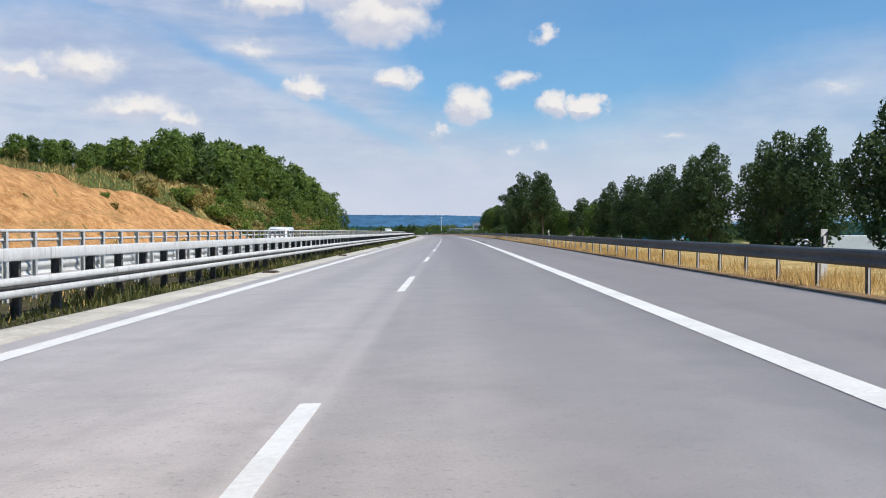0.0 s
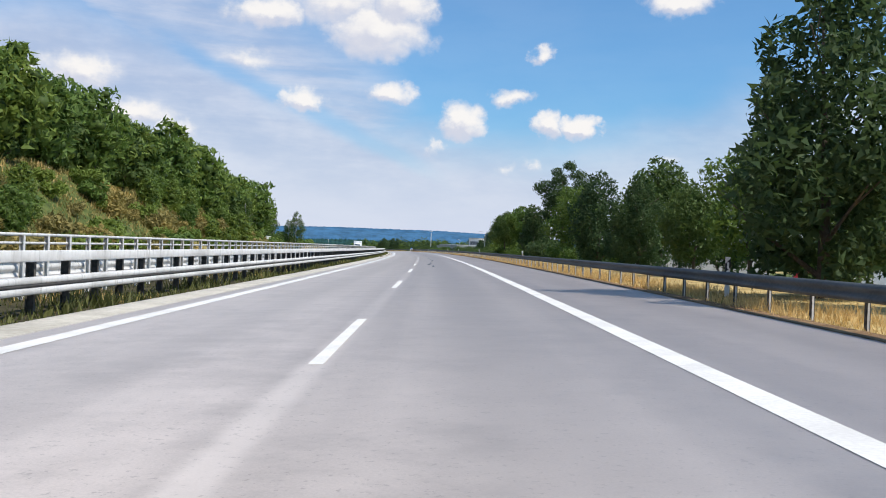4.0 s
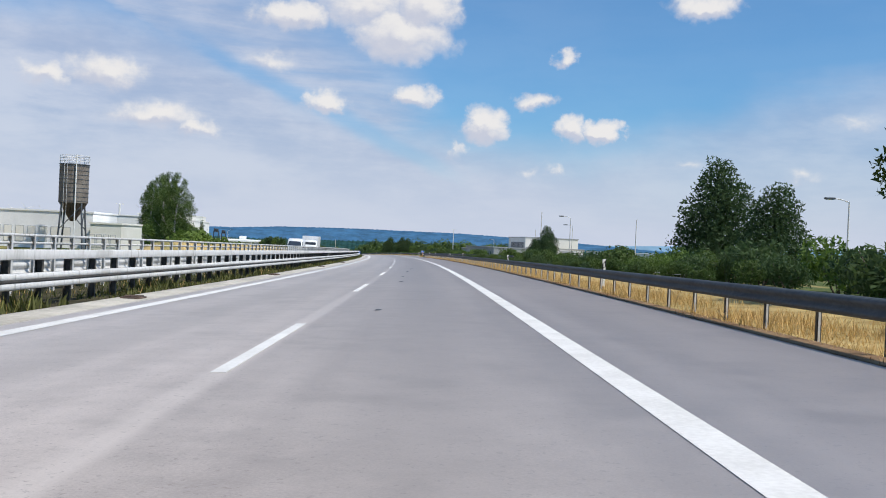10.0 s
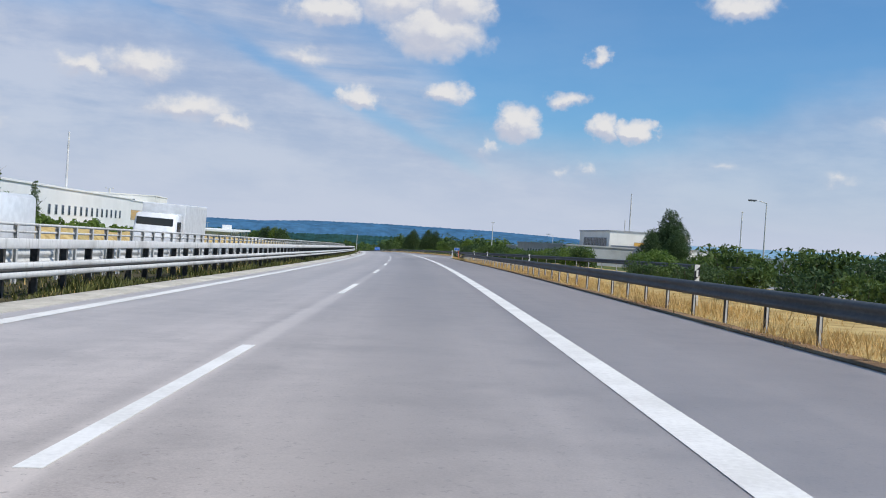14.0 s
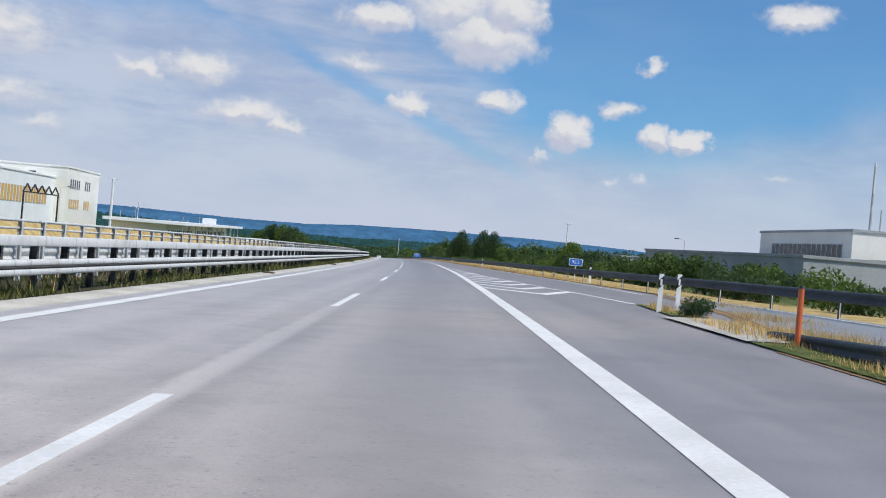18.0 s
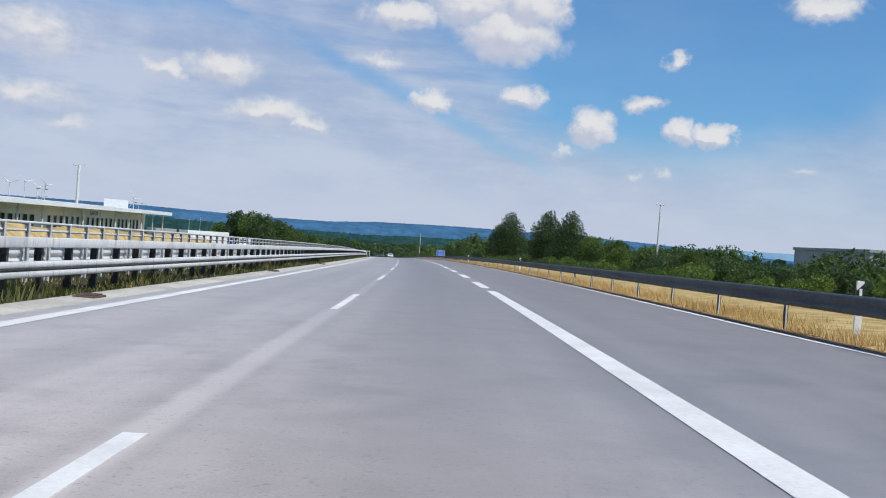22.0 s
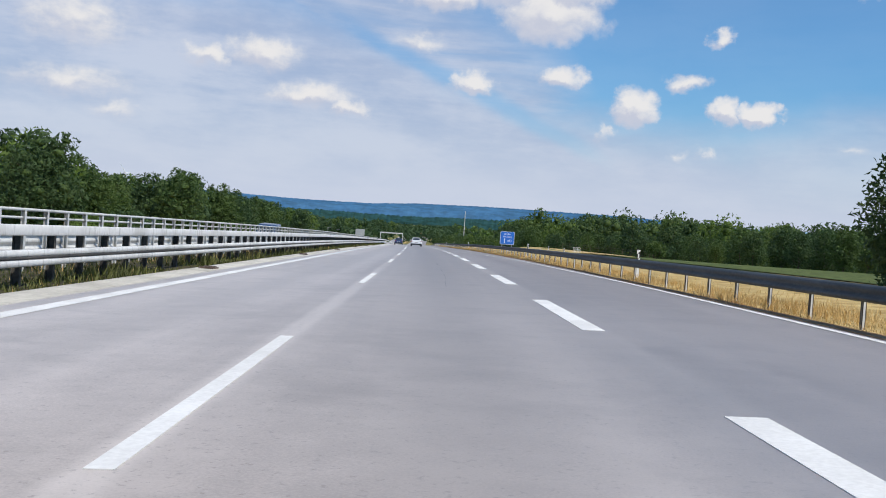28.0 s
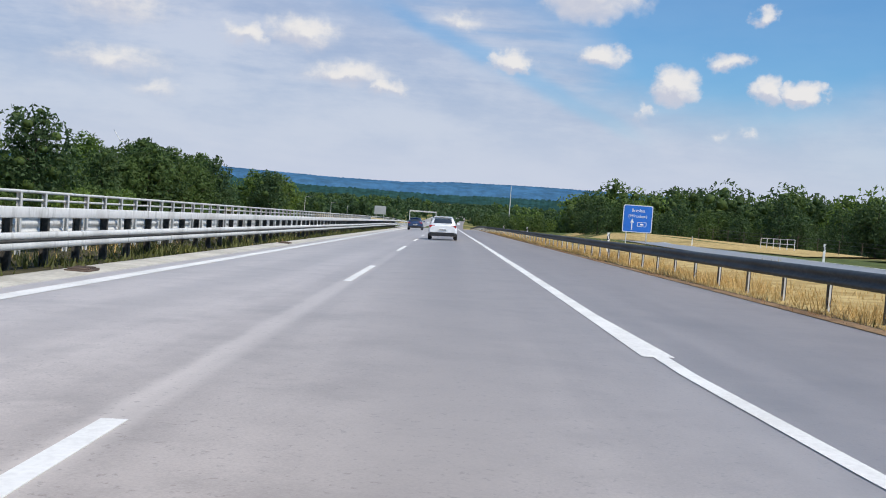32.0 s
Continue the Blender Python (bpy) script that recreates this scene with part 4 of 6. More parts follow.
def median_barriers():
    tall = sigma_post(1.06, 0.09, 0.15, 0.008, M_POST_DARK)
    box = [(-0.05, 0.1), (0.05, 0.1), (0.062, 0.08), (0.062, -0.08), (0.05, -0.1), (-0.05, -0.1)]
    for lo, hi in ((-40, 330), (330, 660), (660, 1000)):
        bar = thing("median_barrier", "double-rail galvanised steel crash barrier on the central reservation", "guardrail", group="median barrier lengths")
        s = np.arange(lo, hi + 0.1, 5.0)
        link("lower_beam", sweep("lower_beam", M_BEAM, np.stack([s, s * 0 - 5.62, s * 0 + 0.50], 1), M_STEEL), bar)
        # dark strip laid into the groove in place of its shade
        link("beam_groove", sweep("beam_groove", [(-0.03, 0.029), (0.0, 0.029), (0.0, -0.022), (-0.03, -0.022)], np.stack([s, s * 0 - 5.542, s * 0 + 0.503], 1), M_GROOVE_SHADE), bar)
        link("upper_beam", sweep("upper_beam", box, np.stack([s, s * 0 - 5.74, s * 0 + 1.0], 1), M_STEEL), bar)
        n = int((min(hi, 900) - lo) / 1.55)
        put_posts(bar, tall, [(lo + 0.6 + 1.55 * k, -5.86, 0) for k in range(n)])
    thin = sigma_post(1.44, 0.10, 0.10)
    for lo, hi in ((-40, 310), (310, 660), (660, 1000)):
        bar = thing("median_railing", "tall galvanised steel railing beside the oncoming carriageway", "guardrail", group="median railing lengths")
        s = np.arange(lo, hi + 0.1, 5.0)
        link("top_rail", sweep("top_rail", [(-0.05, 0.035), (0.05, 0.035), (0.055, 0.0), (0.05, -0.035), (-0.05, -0.035)], np.stack([s, s * 0 - 7.95, s * 0 + 1.43], 1), M_STEEL), bar)
        link("back_beam", sweep("back_beam", [(-0.03, 0.03), (0.03, 0.03), (0.03, -0.03), (-0.03, -0.03)], np.stack([s, s * 0 - 7.97, s * 0 + 1.24], 1), M_STEEL), bar)
        link("lower_beam", sweep("lower_beam", [(-x - 0.06, z * 1.25) for x, z in W_BEAM], np.stack([s, s * 0 - 8.0, s * 0 + 0.68], 1), M_STEEL), bar)
        n = int((min(hi, 880) - lo) / 1.33)
        put_posts(bar, thin, [(lo + 0.4 + 1.33 * k, -7.93, 0) for k in range(n)])


guardrail_right()
median_barriers()


# ---------------------------------------------------------------- trees and plants
def leaf_mesh(name, centres, normals, size, mat, rng, long=1.5):
    """Many small leaf sprays: bent four-cornered blades round given places."""
    n = len(centres)
    r = rng.normal(size=(n, 3))
    nrm = normals + 0.9 * r
    nrm /= np.linalg.norm(nrm, axis=1)[:, None]
    a = np.cross(nrm, rng.normal(size=(n, 3)))
    a /= np.linalg.norm(a, axis=1)[:, None] + 1e-9
    b = np.cross(nrm, a)
    sz = (size * (0.6 + 0.8 * rng.random(n)))[:, None]
    v = np.stack([centres - a * sz * 0.55 * long, centres + b * sz * 0.5 + nrm * sz * 0.15, centres + a * sz * 0.55 * long - b * sz * 0.25], 1).reshape(-1, 3)
    return quads_of(name, v, np.arange(3 * n).reshape(-1, 3), mat)


_t = (1 + 5 ** 0.5) / 2
ICO = np.array([(-1, _t, 0), (1, _t, 0), (-1, -_t, 0), (1, -_t, 0), (0, -1, _t), (0, 1, _t), (0, -1, -_t), (0, 1, -_t), (_t, 0, -1), (_t, 0, 1), (-_t, 0, -1), (-_t, 0, 1)]) / math.sqrt(1 + _t * _t)
ICO_FACES = [(a, b, c) for a in range(12) for b in range(a + 1, 12) for c in range(b + 1, 12)
             if max(np.linalg.norm(ICO[a] - ICO[b]), np.linalg.norm(ICO[b] - ICO[c]), np.linalg.norm(ICO[a] - ICO[c])) < 1.1]
ICO_FACES = np.array([f if np.dot(np.cross(ICO[f[1]] - ICO[f[0]], ICO[f[2]] - ICO[f[0]]), ICO[f[0]]) > 0 else f[::-1] for f in ICO_FACES])


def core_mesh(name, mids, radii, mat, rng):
    """A rough lump in each lobe: fills the crown and stands for its inner shade."""
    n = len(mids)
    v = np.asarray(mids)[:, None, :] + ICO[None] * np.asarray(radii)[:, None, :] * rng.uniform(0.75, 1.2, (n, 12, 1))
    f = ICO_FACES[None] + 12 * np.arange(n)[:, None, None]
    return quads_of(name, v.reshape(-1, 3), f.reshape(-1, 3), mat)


def crown_points(lobes, n, rng, shell=0.55):
    """Places inside a set of ellipsoid lobes, denser towards their skins. lobes: centre, radii."""
    vol = np.array([rx * ry * rz for _, (rx, ry, rz) in lobes]) ** 0.75
    pick = rng.choice(len(lobes), n, p=vol / vol.sum())
    d = rng.normal(size=(n, 3))
    d /= np.linalg.norm(d, axis=1)[:, None]
    r = shell + (1 - shell) * rng.random(n) ** 0.6
    r = r * (1 + 0.08 * rng.normal(size=n))
    c = np.array([l[0] for l in lobes])[pick]
    k = np.array([l[1] for l in lobes])[pick]
    return c + d * r[:, None] * k, d


def trunk_bm(height, r, rng, lean=0.15, limbs=6, crown_from=0.35, reach=0.3, sides=8):
    bm = bmesh.new()
    p, pts = Vector((0, 0, -0.3)), []
    for k in range(6):
        pts.append(p.copy())
        p = p + Vector((rng.normal() * lean, rng.normal() * lean, (height + 0.3) / 5))
    for k in range(5):
        tube_bm(pts[k], pts[k + 1], r * (1 - 0.17 * k), r * (1 - 0.17 * (k + 1)), sides, bm)
    for k in range(limbs):
        f = crown_from + (0.92 - crown_from) * k / max(1, limbs - 1)
        i = min(4, int(f * 5))
        a = pts[i].lerp(pts[i + 1], f * 5 - i)
        ang = 2.4 * k + rng.uniform(0, 1)
        l = height * reach * (1.15 - 0.6 * f)
        b = a + Vector((math.cos(ang) * l, math.sin(ang) * l, l * 0.75))
        tube_bm(a, b, r * 0.42 * (1.2 - f), r * 0.1, 6, bm)
        c = b + Vector((math.cos(ang + 0.7) * l * 0.4, math.sin(ang + 0.7) * l * 0.4, l * 0.3))
        tube_bm(a.lerp(b, 0.6), c, r * 0.2 * (1.2 - f), r * 0.05, 5, bm)
    return bm


def make_tree(name, seed, height, width, base, n, size, mat, shape="round", bark=None, shell=0.5, category="tree", label="", core=0.0):
    """A tree of its full size at the origin: trunk with limbs, and a crown of leaf sprays."""
    rng = np.random.default_rng(seed)
    tree = thing(name, label, category)
    part("trunk", trunk_bm(height * 0.86, height * 0.017 + 0.03, rng, height * 0.012, 8 if n > 2000 else 2, max(0.12, base), 0.26 if shape != 'open' else 0.2, 8 if n > 2000 else 5), bark or M_BARK, tree)
    lobes = []
    crown_h = height * (1 - base)
    count = 22 if shape != "cone" else 46
    for k in range(count):
        f = (k + 0.5) / count
        if shape == "cone":
            prof = math.sin(min(1.0, f * 2.4 + 0.35) * math.pi / 2) * max(0.04, 1 - f) ** 0.40 * 1.06
        elif shape == "dome":
            prof = (0.72 + 0.9 * f if f < 0.3 else 0.99) * math.sqrt(max(0.03, 1 - (max(0.0, f - 0.25) / 0.78) ** 1.8))
        elif shape == "open":
            prof = math.sin(math.pi * (0.08 + 0.86 * f)) ** 0.8
        elif shape == "weep":
            prof = math.sin(math.pi * (0.2 + 0.72 * f)) ** 0.8 * rng.uniform(0.8, 1.1)
        else:
            prof = math.sin(math.pi * (0.1 + 0.82 * f)) ** 0.65 * rng.uniform(0.82, 1.1)
        ang = 2.39996 * k + rng.uniform(-0.3, 0.3)
        rad = width / 2 * prof
        off = rad * rng.uniform(0.35, 0.68)
        rr = max((0.10 if shape == 'cone' else 0.14) * width, rad * (rng.uniform(0.5, 0.66) if shape == "cone" else rng.uniform(0.42, 0.62))) * {"open": 0.66, "weep": 0.76}.get(shape, 1.0)
        z = height * base + crown_h * f
        lobes.append(((math.cos(ang) * off, math.sin(ang) * off, z), (rr, rr, rr * (1.25 if shape == "weep" else 0.8))))
    pts, nrm = crown_points(lobes, n, rng, shell)
    pts = pts[pts[:, 2] > height * base * 0.6]
    nrm = nrm[:len(pts)]
    low = height * base
    pts[:, 2] = low * 0.8 + (pts[:, 2] - low * 0.8) * (height - low * 0.8) / (np.percentile(pts[:, 2], 99.6) - low * 0.8)
    pts[:, :2] *= width / 2 / np.percentile(np.hypot(pts[:, 0], pts[:, 1]), 98)
    crown = link("crown", leaf_mesh("crown", pts, nrm, size, mat, rng), tree)
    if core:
        # dark leaf colour on the core puts shade deep inside the crown
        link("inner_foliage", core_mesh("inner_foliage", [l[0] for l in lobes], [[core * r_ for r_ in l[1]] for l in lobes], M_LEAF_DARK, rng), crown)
    return tree


def make_bush(name, seed, height, width, n, size, mat, label):
    rng = np.random.default_rng(seed)
    bush = thing(name, label, "bush")
    bm = bmesh.new()
    for k in range(5):
        a = 1.26 * k + rng.uniform(0, 0.8)
        tube_bm((0.1 * math.cos(a), 0.1 * math.sin(a), -0.2), (width * 0.3 * math.cos(a), width * 0.3 * math.sin(a), height * 0.7), 0.04, 0.012, 5, bm)
    part("stem_clump", bm, M_BARK, bush)
    lobes = []
    for k in range(9):
        a = 2.4 * k
        q = rng.uniform(0.15, 0.36) * width
        rr = width * rng.uniform(0.17, 0.27)
        lobes.append(((math.cos(a) * q, math.sin(a) * q, height * rng.uniform(0.28, 0.72)), (rr, rr, height * 0.3)))
    pts, nrm = crown_points(lobes, n, rng, 0.45)
    pts[:, 2] = np.clip(pts[:, 2], 0.05, None)
    link("foliage", leaf_mesh("foliage", pts, nrm, size, mat, rng), bush)
    return bush


USED = set()


def stand(ob, m, label="", group=""):
    """Stand a thing at a pose: itself the first time, a copy after that."""
    if ob.name in USED:
        ob = copy_thing(ob, m @ Matrix.Scale(1 / ob.scale[0], 4))
    else:
        USED.add(ob.name)
        ob.matrix_basis = m
    return tagged(ob, label, "", group)


rng = np.random.default_rng(11)
T_ROUND = [make_tree("broadleaf_tree", 20 + k, 8.0, 6.3, 0.2, 9000, 0.22, (M_LEAF_DARK, M_LEAF, M_LEAF_DARK)[k], "round", label="dense green broadleaf tree with a rounded crown") for k in range(3)]
T_DARK = [make_tree("broadleaf_tree", 30 + k, 8.0, 5.0, 0.07, 9500, 0.18, M_LEAF_FAR, "weep", label="dark green slender broadleaf tree beside the motorway") for k in range(3)]
T_SLIM = make_tree("broadleaf_tree", 35, 8.0, 3.7, 0.28, 7500, 0.17, M_LEAF_FAR, "round", label="slender dark green tree with a clear trunk")
T_OPEN = [make_tree("broadleaf_tree", 40 + k, 10.0, 6.2, 0.24, 17000, 0.14, M_LEAF_FAR, "open", shell=0.3, label="tall dark green tree with an open airy crown") for k in range(2)]
T_CONE = [make_tree("lime_tree", 50 + k, 9.0, 6.6, 0.06, 17000, 0.185, M_LEAF_FAR, "cone", label="dense dark green lime tree with an egg-shaped crown") for k in range(2)]
T_LIME = [make_tree("lime_tree", 150 + k, 9.0, 6.4, 0.36, 22000, 0.155, M_LEAF_DARK, "dome", label="dense dark green lime tree with a domed crown and clear trunk") for k in range(2)]
T_BIRCH = [make_tree("birch_tree", 60 + k, 11.0, 4.9, 0.10, 9000, 0.16, M_LEAF_DARK, "weep", M_BIRCH, 0.25, label="tall birch tree with drooping twigs and pale bark") for k in range(2)]
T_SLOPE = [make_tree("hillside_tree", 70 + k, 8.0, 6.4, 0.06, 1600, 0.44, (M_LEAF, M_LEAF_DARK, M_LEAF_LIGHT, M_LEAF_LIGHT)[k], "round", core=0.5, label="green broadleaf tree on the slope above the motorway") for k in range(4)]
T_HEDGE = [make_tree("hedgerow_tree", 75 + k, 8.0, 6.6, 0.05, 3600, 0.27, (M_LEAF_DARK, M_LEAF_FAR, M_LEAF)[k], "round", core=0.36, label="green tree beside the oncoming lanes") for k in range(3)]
T_SPRUCE = make_tree("lime_tree", 57, 9.0, 2.2, 0.05, 2600, 0.2, M_LEAF_DARK, "cone", label="small slender dark conifer")
T_UMBEL = make_tree("broadleaf_tree", 45, 8.0, 6.0, 0.32, 7500, 0.25, M_LEAF, "open", shell=0.3, label="green tree with a broad layered crown and a bare trunk")
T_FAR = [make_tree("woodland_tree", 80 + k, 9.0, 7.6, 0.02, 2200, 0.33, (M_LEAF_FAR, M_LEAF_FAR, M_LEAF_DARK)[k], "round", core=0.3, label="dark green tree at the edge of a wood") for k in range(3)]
B_GREEN = [make_bush("bush", 90 + k, 2.2, 3.2, 1250, 0.175, (M_LEAF_DARK, M_LEAF, M_LEAF_FAR)[k], "leafy green bush growing wild") for k in range(3)]
B_SLOPE = [make_bush("slope_bush", 95 + k, 2.4, 3.6, 650, 0.36, (M_LEAF_LIGHT, M_LEAF, M_OLIVE)[k], "low scrub growing on the slope") for k in range(3)]


def tree(kind, s, u, height, stock, label="", group="", lift=0.0, turn=None):
    """Plant one tree so that it has the given height."""
    base = {"broadleaf_tree": 8.0, "lime_tree": 9.0, "birch_tree": 11.0, "hillside_tree": 8.0, "hedgerow_tree": 8.0, "woodland_tree": 9.0, "bush": 2.2, "slope_bush": 2.4}[kind]
    if stock is T_OPEN[0] or stock is T_OPEN[1]:
        base = 10.0
    m = place(s, u, float(ground_h(s, u)) + lift, rng.uniform(0, 360) if turn is None else turn, height / base)
    return stand(stock, m, label, group)


# trees along the right-hand verge
for s, u, hgt in ((21, 16.5, 5.6), (27, 16, 5.6), (33, 16.5, 5.7), (39.5, 16, 5.2), (45, 16.5, 5.6), (50, 17.5, 5.0), (55, 16, 5.9), (61, 16.5, 5.7), (66, 16, 5.5), (72, 16.5, 5.2), (77.5, 16, 5.4), (84, 17, 5.0), (91, 16.5, 5.6), (97, 17, 4.8)):
    tree("broadleaf_tree", s, u, hgt, T_DARK[int(s) % 3], group="roadside trees")
for s, u, hgt in ((103, 17, 4.0), (107.4, 16, 4.7), (109.5, 18, 4.6), (115, 16, 3.5), (124, 16.3, 3.7), (131, 15.5, 5.2), (139, 14.5, 5.6), (146, 14, 4.6), (161, 16, 7.2)):
    tree("broadleaf_tree", s, u, hgt, T_ROUND[int(s) % 3] if s < 105 or s > 120 else T_SLIM, group="roadside trees")
tree("broadleaf_tree", 116.4, 12.4, 8.2, T_SLIM, "tall dark green tree with a clear trunk")
tree("broadleaf_tree", 122.1, 10.6, 8.2, T_DARK[1], "dense dark green roadside tree")
for s, u, hgt in ((156, 13.5, 5.6), (163, 14.5, 5.0), (170, 13.5, 7.0)):
    tree("broadleaf_tree", s, u, hgt, T_DARK[int(s) % 3], group="roadside trees")
tree("broadleaf_tree", 192, 15.6, 7.5, T_ROUND[1], "broad green tree beside the guardrail")
tree("broadleaf_tree", 206.2, 16.3, 11.2, T_OPEN[0], "tall dark green tree with an open airy crown")
tree("broadleaf_tree", 212.4, 13.8, 6.5, T_DARK[2], "dark green tree with a short trunk in a hedge")
tree("broadleaf_tree", 241.1, 15.8, 7.7, T_UMBEL, "green tree with a broad layered crown and a bare trunk")
tree("lime_tree", 254.5, 14.6, 7.3, T_LIME[0])
tree("lime_tree", 265.9, 15.4, 7.3, T_LIME[1])
for s, u, hgt in ((254.6, 14.6, 1.9), (265.8, 15.2, 2.2), (259.5, 16.5, 1.7), (272, 16.2, 2.4), (249, 17.0, 1.5)):
    tree("bush", s, u, hgt, B_GREEN[2 if hgt > 2.1 else 1], group="bushes behind the verge")
tree("lime_tree", 333, 30.6, 11.8, T_CONE[0], "large dark green tree above the hedge")
tree("lime_tree", 321, 31.5, 9.0, T_CONE[1], "dense dark green tree above the hedge")
for s, u, hgt in ((310, 18.5, 1.7), (322, 19, 1.9), (330, 20, 2.0), (262, 15.5, 4.0), (228, 17, 2.9), (184, 17.5, 2.8)):
    tree("bush", s, u, hgt, B_GREEN[int(s) % 3], group="bushes behind the verge")
for s, u, hgt in ((462, 38, 5.4), (470, 39.5, 8.4), (474, 40, 6.4), (467, 36, 5.4)):
    tree("lime_tree", s, u, hgt, T_CONE[int(s) % 2], "dark green pointed tree in a clump beside the slip road")
tree("broadleaf_tree", 526, 16.8, 3.4, T_ROUND[1])
for s, u, hgt in ((693, 18.4, 7.0), (678, 18.4, 8.4), (662, 22.0, 8.2), (648.6, 22.8, 7.6)):
    tree("lime_tree", s, u, hgt, T_CONE[int(s) % 2], group="lime trees beside the field")
for s, u, hgt in ((637, 23.5, 4.4), (629, 22, 3.4), (618, 22, 3.6), (604, 19, 2.6), (585, 19.5, 2.4)):
    tree("broadleaf_tree", s, u, hgt, T_ROUND[int(s) % 3])
for s, u, hgt in ((196, 14.6, 2.2), (200, 13.6, 2.6), (203, 15.0, 2.4), (209, 14.4, 2.2), (213, 15.6, 2.8), (217, 14.4, 3.0), (221, 15.4, 2.4), (226, 14.6, 2.0), (233, 15.5, 1.9), (180, 15, 2.2), (186, 16, 2.4), (190, 14.5, 1.9)):
    tree("bush", s, u, hgt, B_GREEN[int(s) % 3], "dense green bush in a hedge behind the guardrail")
# hedge bushes behind the rail
for s in np.arange(120, 300, 7.0):
    tree("bush", s + rng.uniform(-2, 2), rng.uniform(17, 24), rng.uniform(1.6, 3.0), B_GREEN[rng.integers(3)], group="bushes behind the verge")
for s in np.arange(276, 425, 2.8):
    tree("bush", s + rng.uniform(-2, 2), rng.uniform(17, 27), rng.uniform(1.4, 2.4), B_GREEN[rng.integers(3)], group="bushes behind the verge")
for s in np.arange(420, 690, 3.5):
    tree("bush", s + rng.uniform(-1, 1), rng.uniform(15.5, 19.5), rng.uniform(1.2, 2.2) * float(np.interp(s, (480, 500, 550, 566, 605, 625), (1.0, 1.3, 1.3, 0.8, 0.8, 1.0))), B_GREEN[rng.integers(3)], group="bushes behind the verge")
for s in np.arange(500, 640, 3.4):
    tree("bush", s + rng.uniform(-1, 1), rng.uniform(19, 34), rng.uniform(2.0, 2.9), B_GREEN[rng.integers(3)], group="bushes behind the verge")

for s in np.arange(292, 378, 2.6):
    tree("bush", s + rng.uniform(-1, 1), float(ramp_lo(s)) - rng.uniform(0.9, 2.2), rng.uniform(0.8, 1.3), B_GREEN[rng.choice((0, 2))], group="bushes behind the verge")

# the wooded slope on the left: tall trees along its crest, lower ones and scrub on its face
for k in range(150):
    s = rng.uniform(78, 300)
    u = -rng.uniform(34.5, 46) if s < 215 else -rng.uniform(31, 46)
    top = float(np.interp(s, (79, 102, 112, 125, 150, 165, 245, 262, 300, 316), (10.4, 11.4, 13.0, 15.0, 15.2, 17.0, 17.2, 14.2, 13.2, 9.0)))
    tree("hillside_tree", s, u, (top - float(ground_h(s, u))) * rng.uniform(0.5, 1.12), T_SLOPE[rng.choice(4, p=(0.5, 0.2, 0.15, 0.15))], group="trees on the slope")
for k in range(30):
    s = rng.uniform(118, 282)
    u = -rng.uniform(26, 34) if s < 215 else -rng.uniform(24, 34)
    if s < 121 and -u < np.interp(s, (100, 121), (33, 26.5)):
        continue
    tree("hillside_tree", s, u, rng.uniform(2.2, 4.4) * (1.35 if s > 215 else 1.0), T_SLOPE[rng.choice(4, p=(0.25, 0.05, 0.35, 0.35))], group="trees on the slope")
for k in range(46):
    tree("slope_bush", rng.uniform(20, 112), -rng.uniform(36, 46), rng.uniform(0.8, 1.7), B_SLOPE[rng.integers(3)], group="scrub on the slope")
for k in range(178):
    s = rng.uniform(100, 282)
    u = -rng.uniform(22.8, 33)
    if s < 121 and -u < np.interp(s, (96, 100, 121), (33, 32, 26)):
        continue
    tree("slope_bush", s, u, rng.uniform(1.1, 2.4), B_SLOPE[rng.choice(3, p=(0.3, 0.1, 0.6))], group="scrub on the slope")
for k in range(36):
    s = rng.uniform(-20, 116)
    tree("slope_bush", s, -rng.uniform(float(np.interp(s, (-20, 70, 116), (31.5, 29.5, 25))), 36.5), rng.uniform(0.5, 1.2), B_SLOPE[rng.choice(3, p=(0.2, 0.1, 0.7))], group="scrub on the slope")
for s, u, hgt in ((12, -24, 1.0), (34, -23.6, 1.1), (52, -24.5, 0.9), (70, -23.4, 0.8), (88, -24, 1.0), (40, -31, 1.4), (60, -33, 1.2), (20, -33, 1.3)):
    tree("slope_bush", s, u, hgt, B_SLOPE[0], group="scrub on the slope")
for s, u, hgt in ((268, -30, 7.5), (273, -34, 9.0), (277, -31.5, 8.0), (285, -35, 9.6), (290, -38, 9.0), (280, -33, 8.0)):
    tree("birch_tree", s, u, hgt * 0.95, T_BIRCH[int(s) % 2], "tall green birch at the end of the slope")
for s, u, hgt in ((380.5, -31, 11.4), (384, -33.5, 9.0)):
    tree("birch_tree", s, u, hgt, T_BIRCH[int(s) % 2], "tall birch tree standing alone by the oncoming lanes")
for s, u, hgt in ((432, -43.3, 15.0), (436, -45, 14.4), (427, -44, 14.4), (446, -45.5, 11.0), (422, -44, 12.5)):
    tree("birch_tree", s, u, hgt, T_BIRCH[int(s) % 2], "tall birch tree beside a white commercial building")
for s, u, hgt in ((439.7, -37.7, 6.4),):
    tree("lime_tree", s, u, hgt, T_SPRUCE, "small slender dark conifer")
for s in np.arange(420, 470, 3.0):
    tree("slope_bush", s, -rng.uniform(32, 38), rng.uniform(1.8, 3.2), B_SLOPE[1], group="bushes beside the oncoming lanes")
for s, u, hgt in ((408, -38, 6.0), (414, -37, 5.6), (419, -38.5, 6.2), (425, -37.5, 5.4), (431, -37.5, 4.8), (437, -38, 4.4), (401, -39, 5.2)):
    tree("hedgerow_tree", s, u, hgt, T_HEDGE[int(s) % 3], "green bushy tree beside a white commercial building")
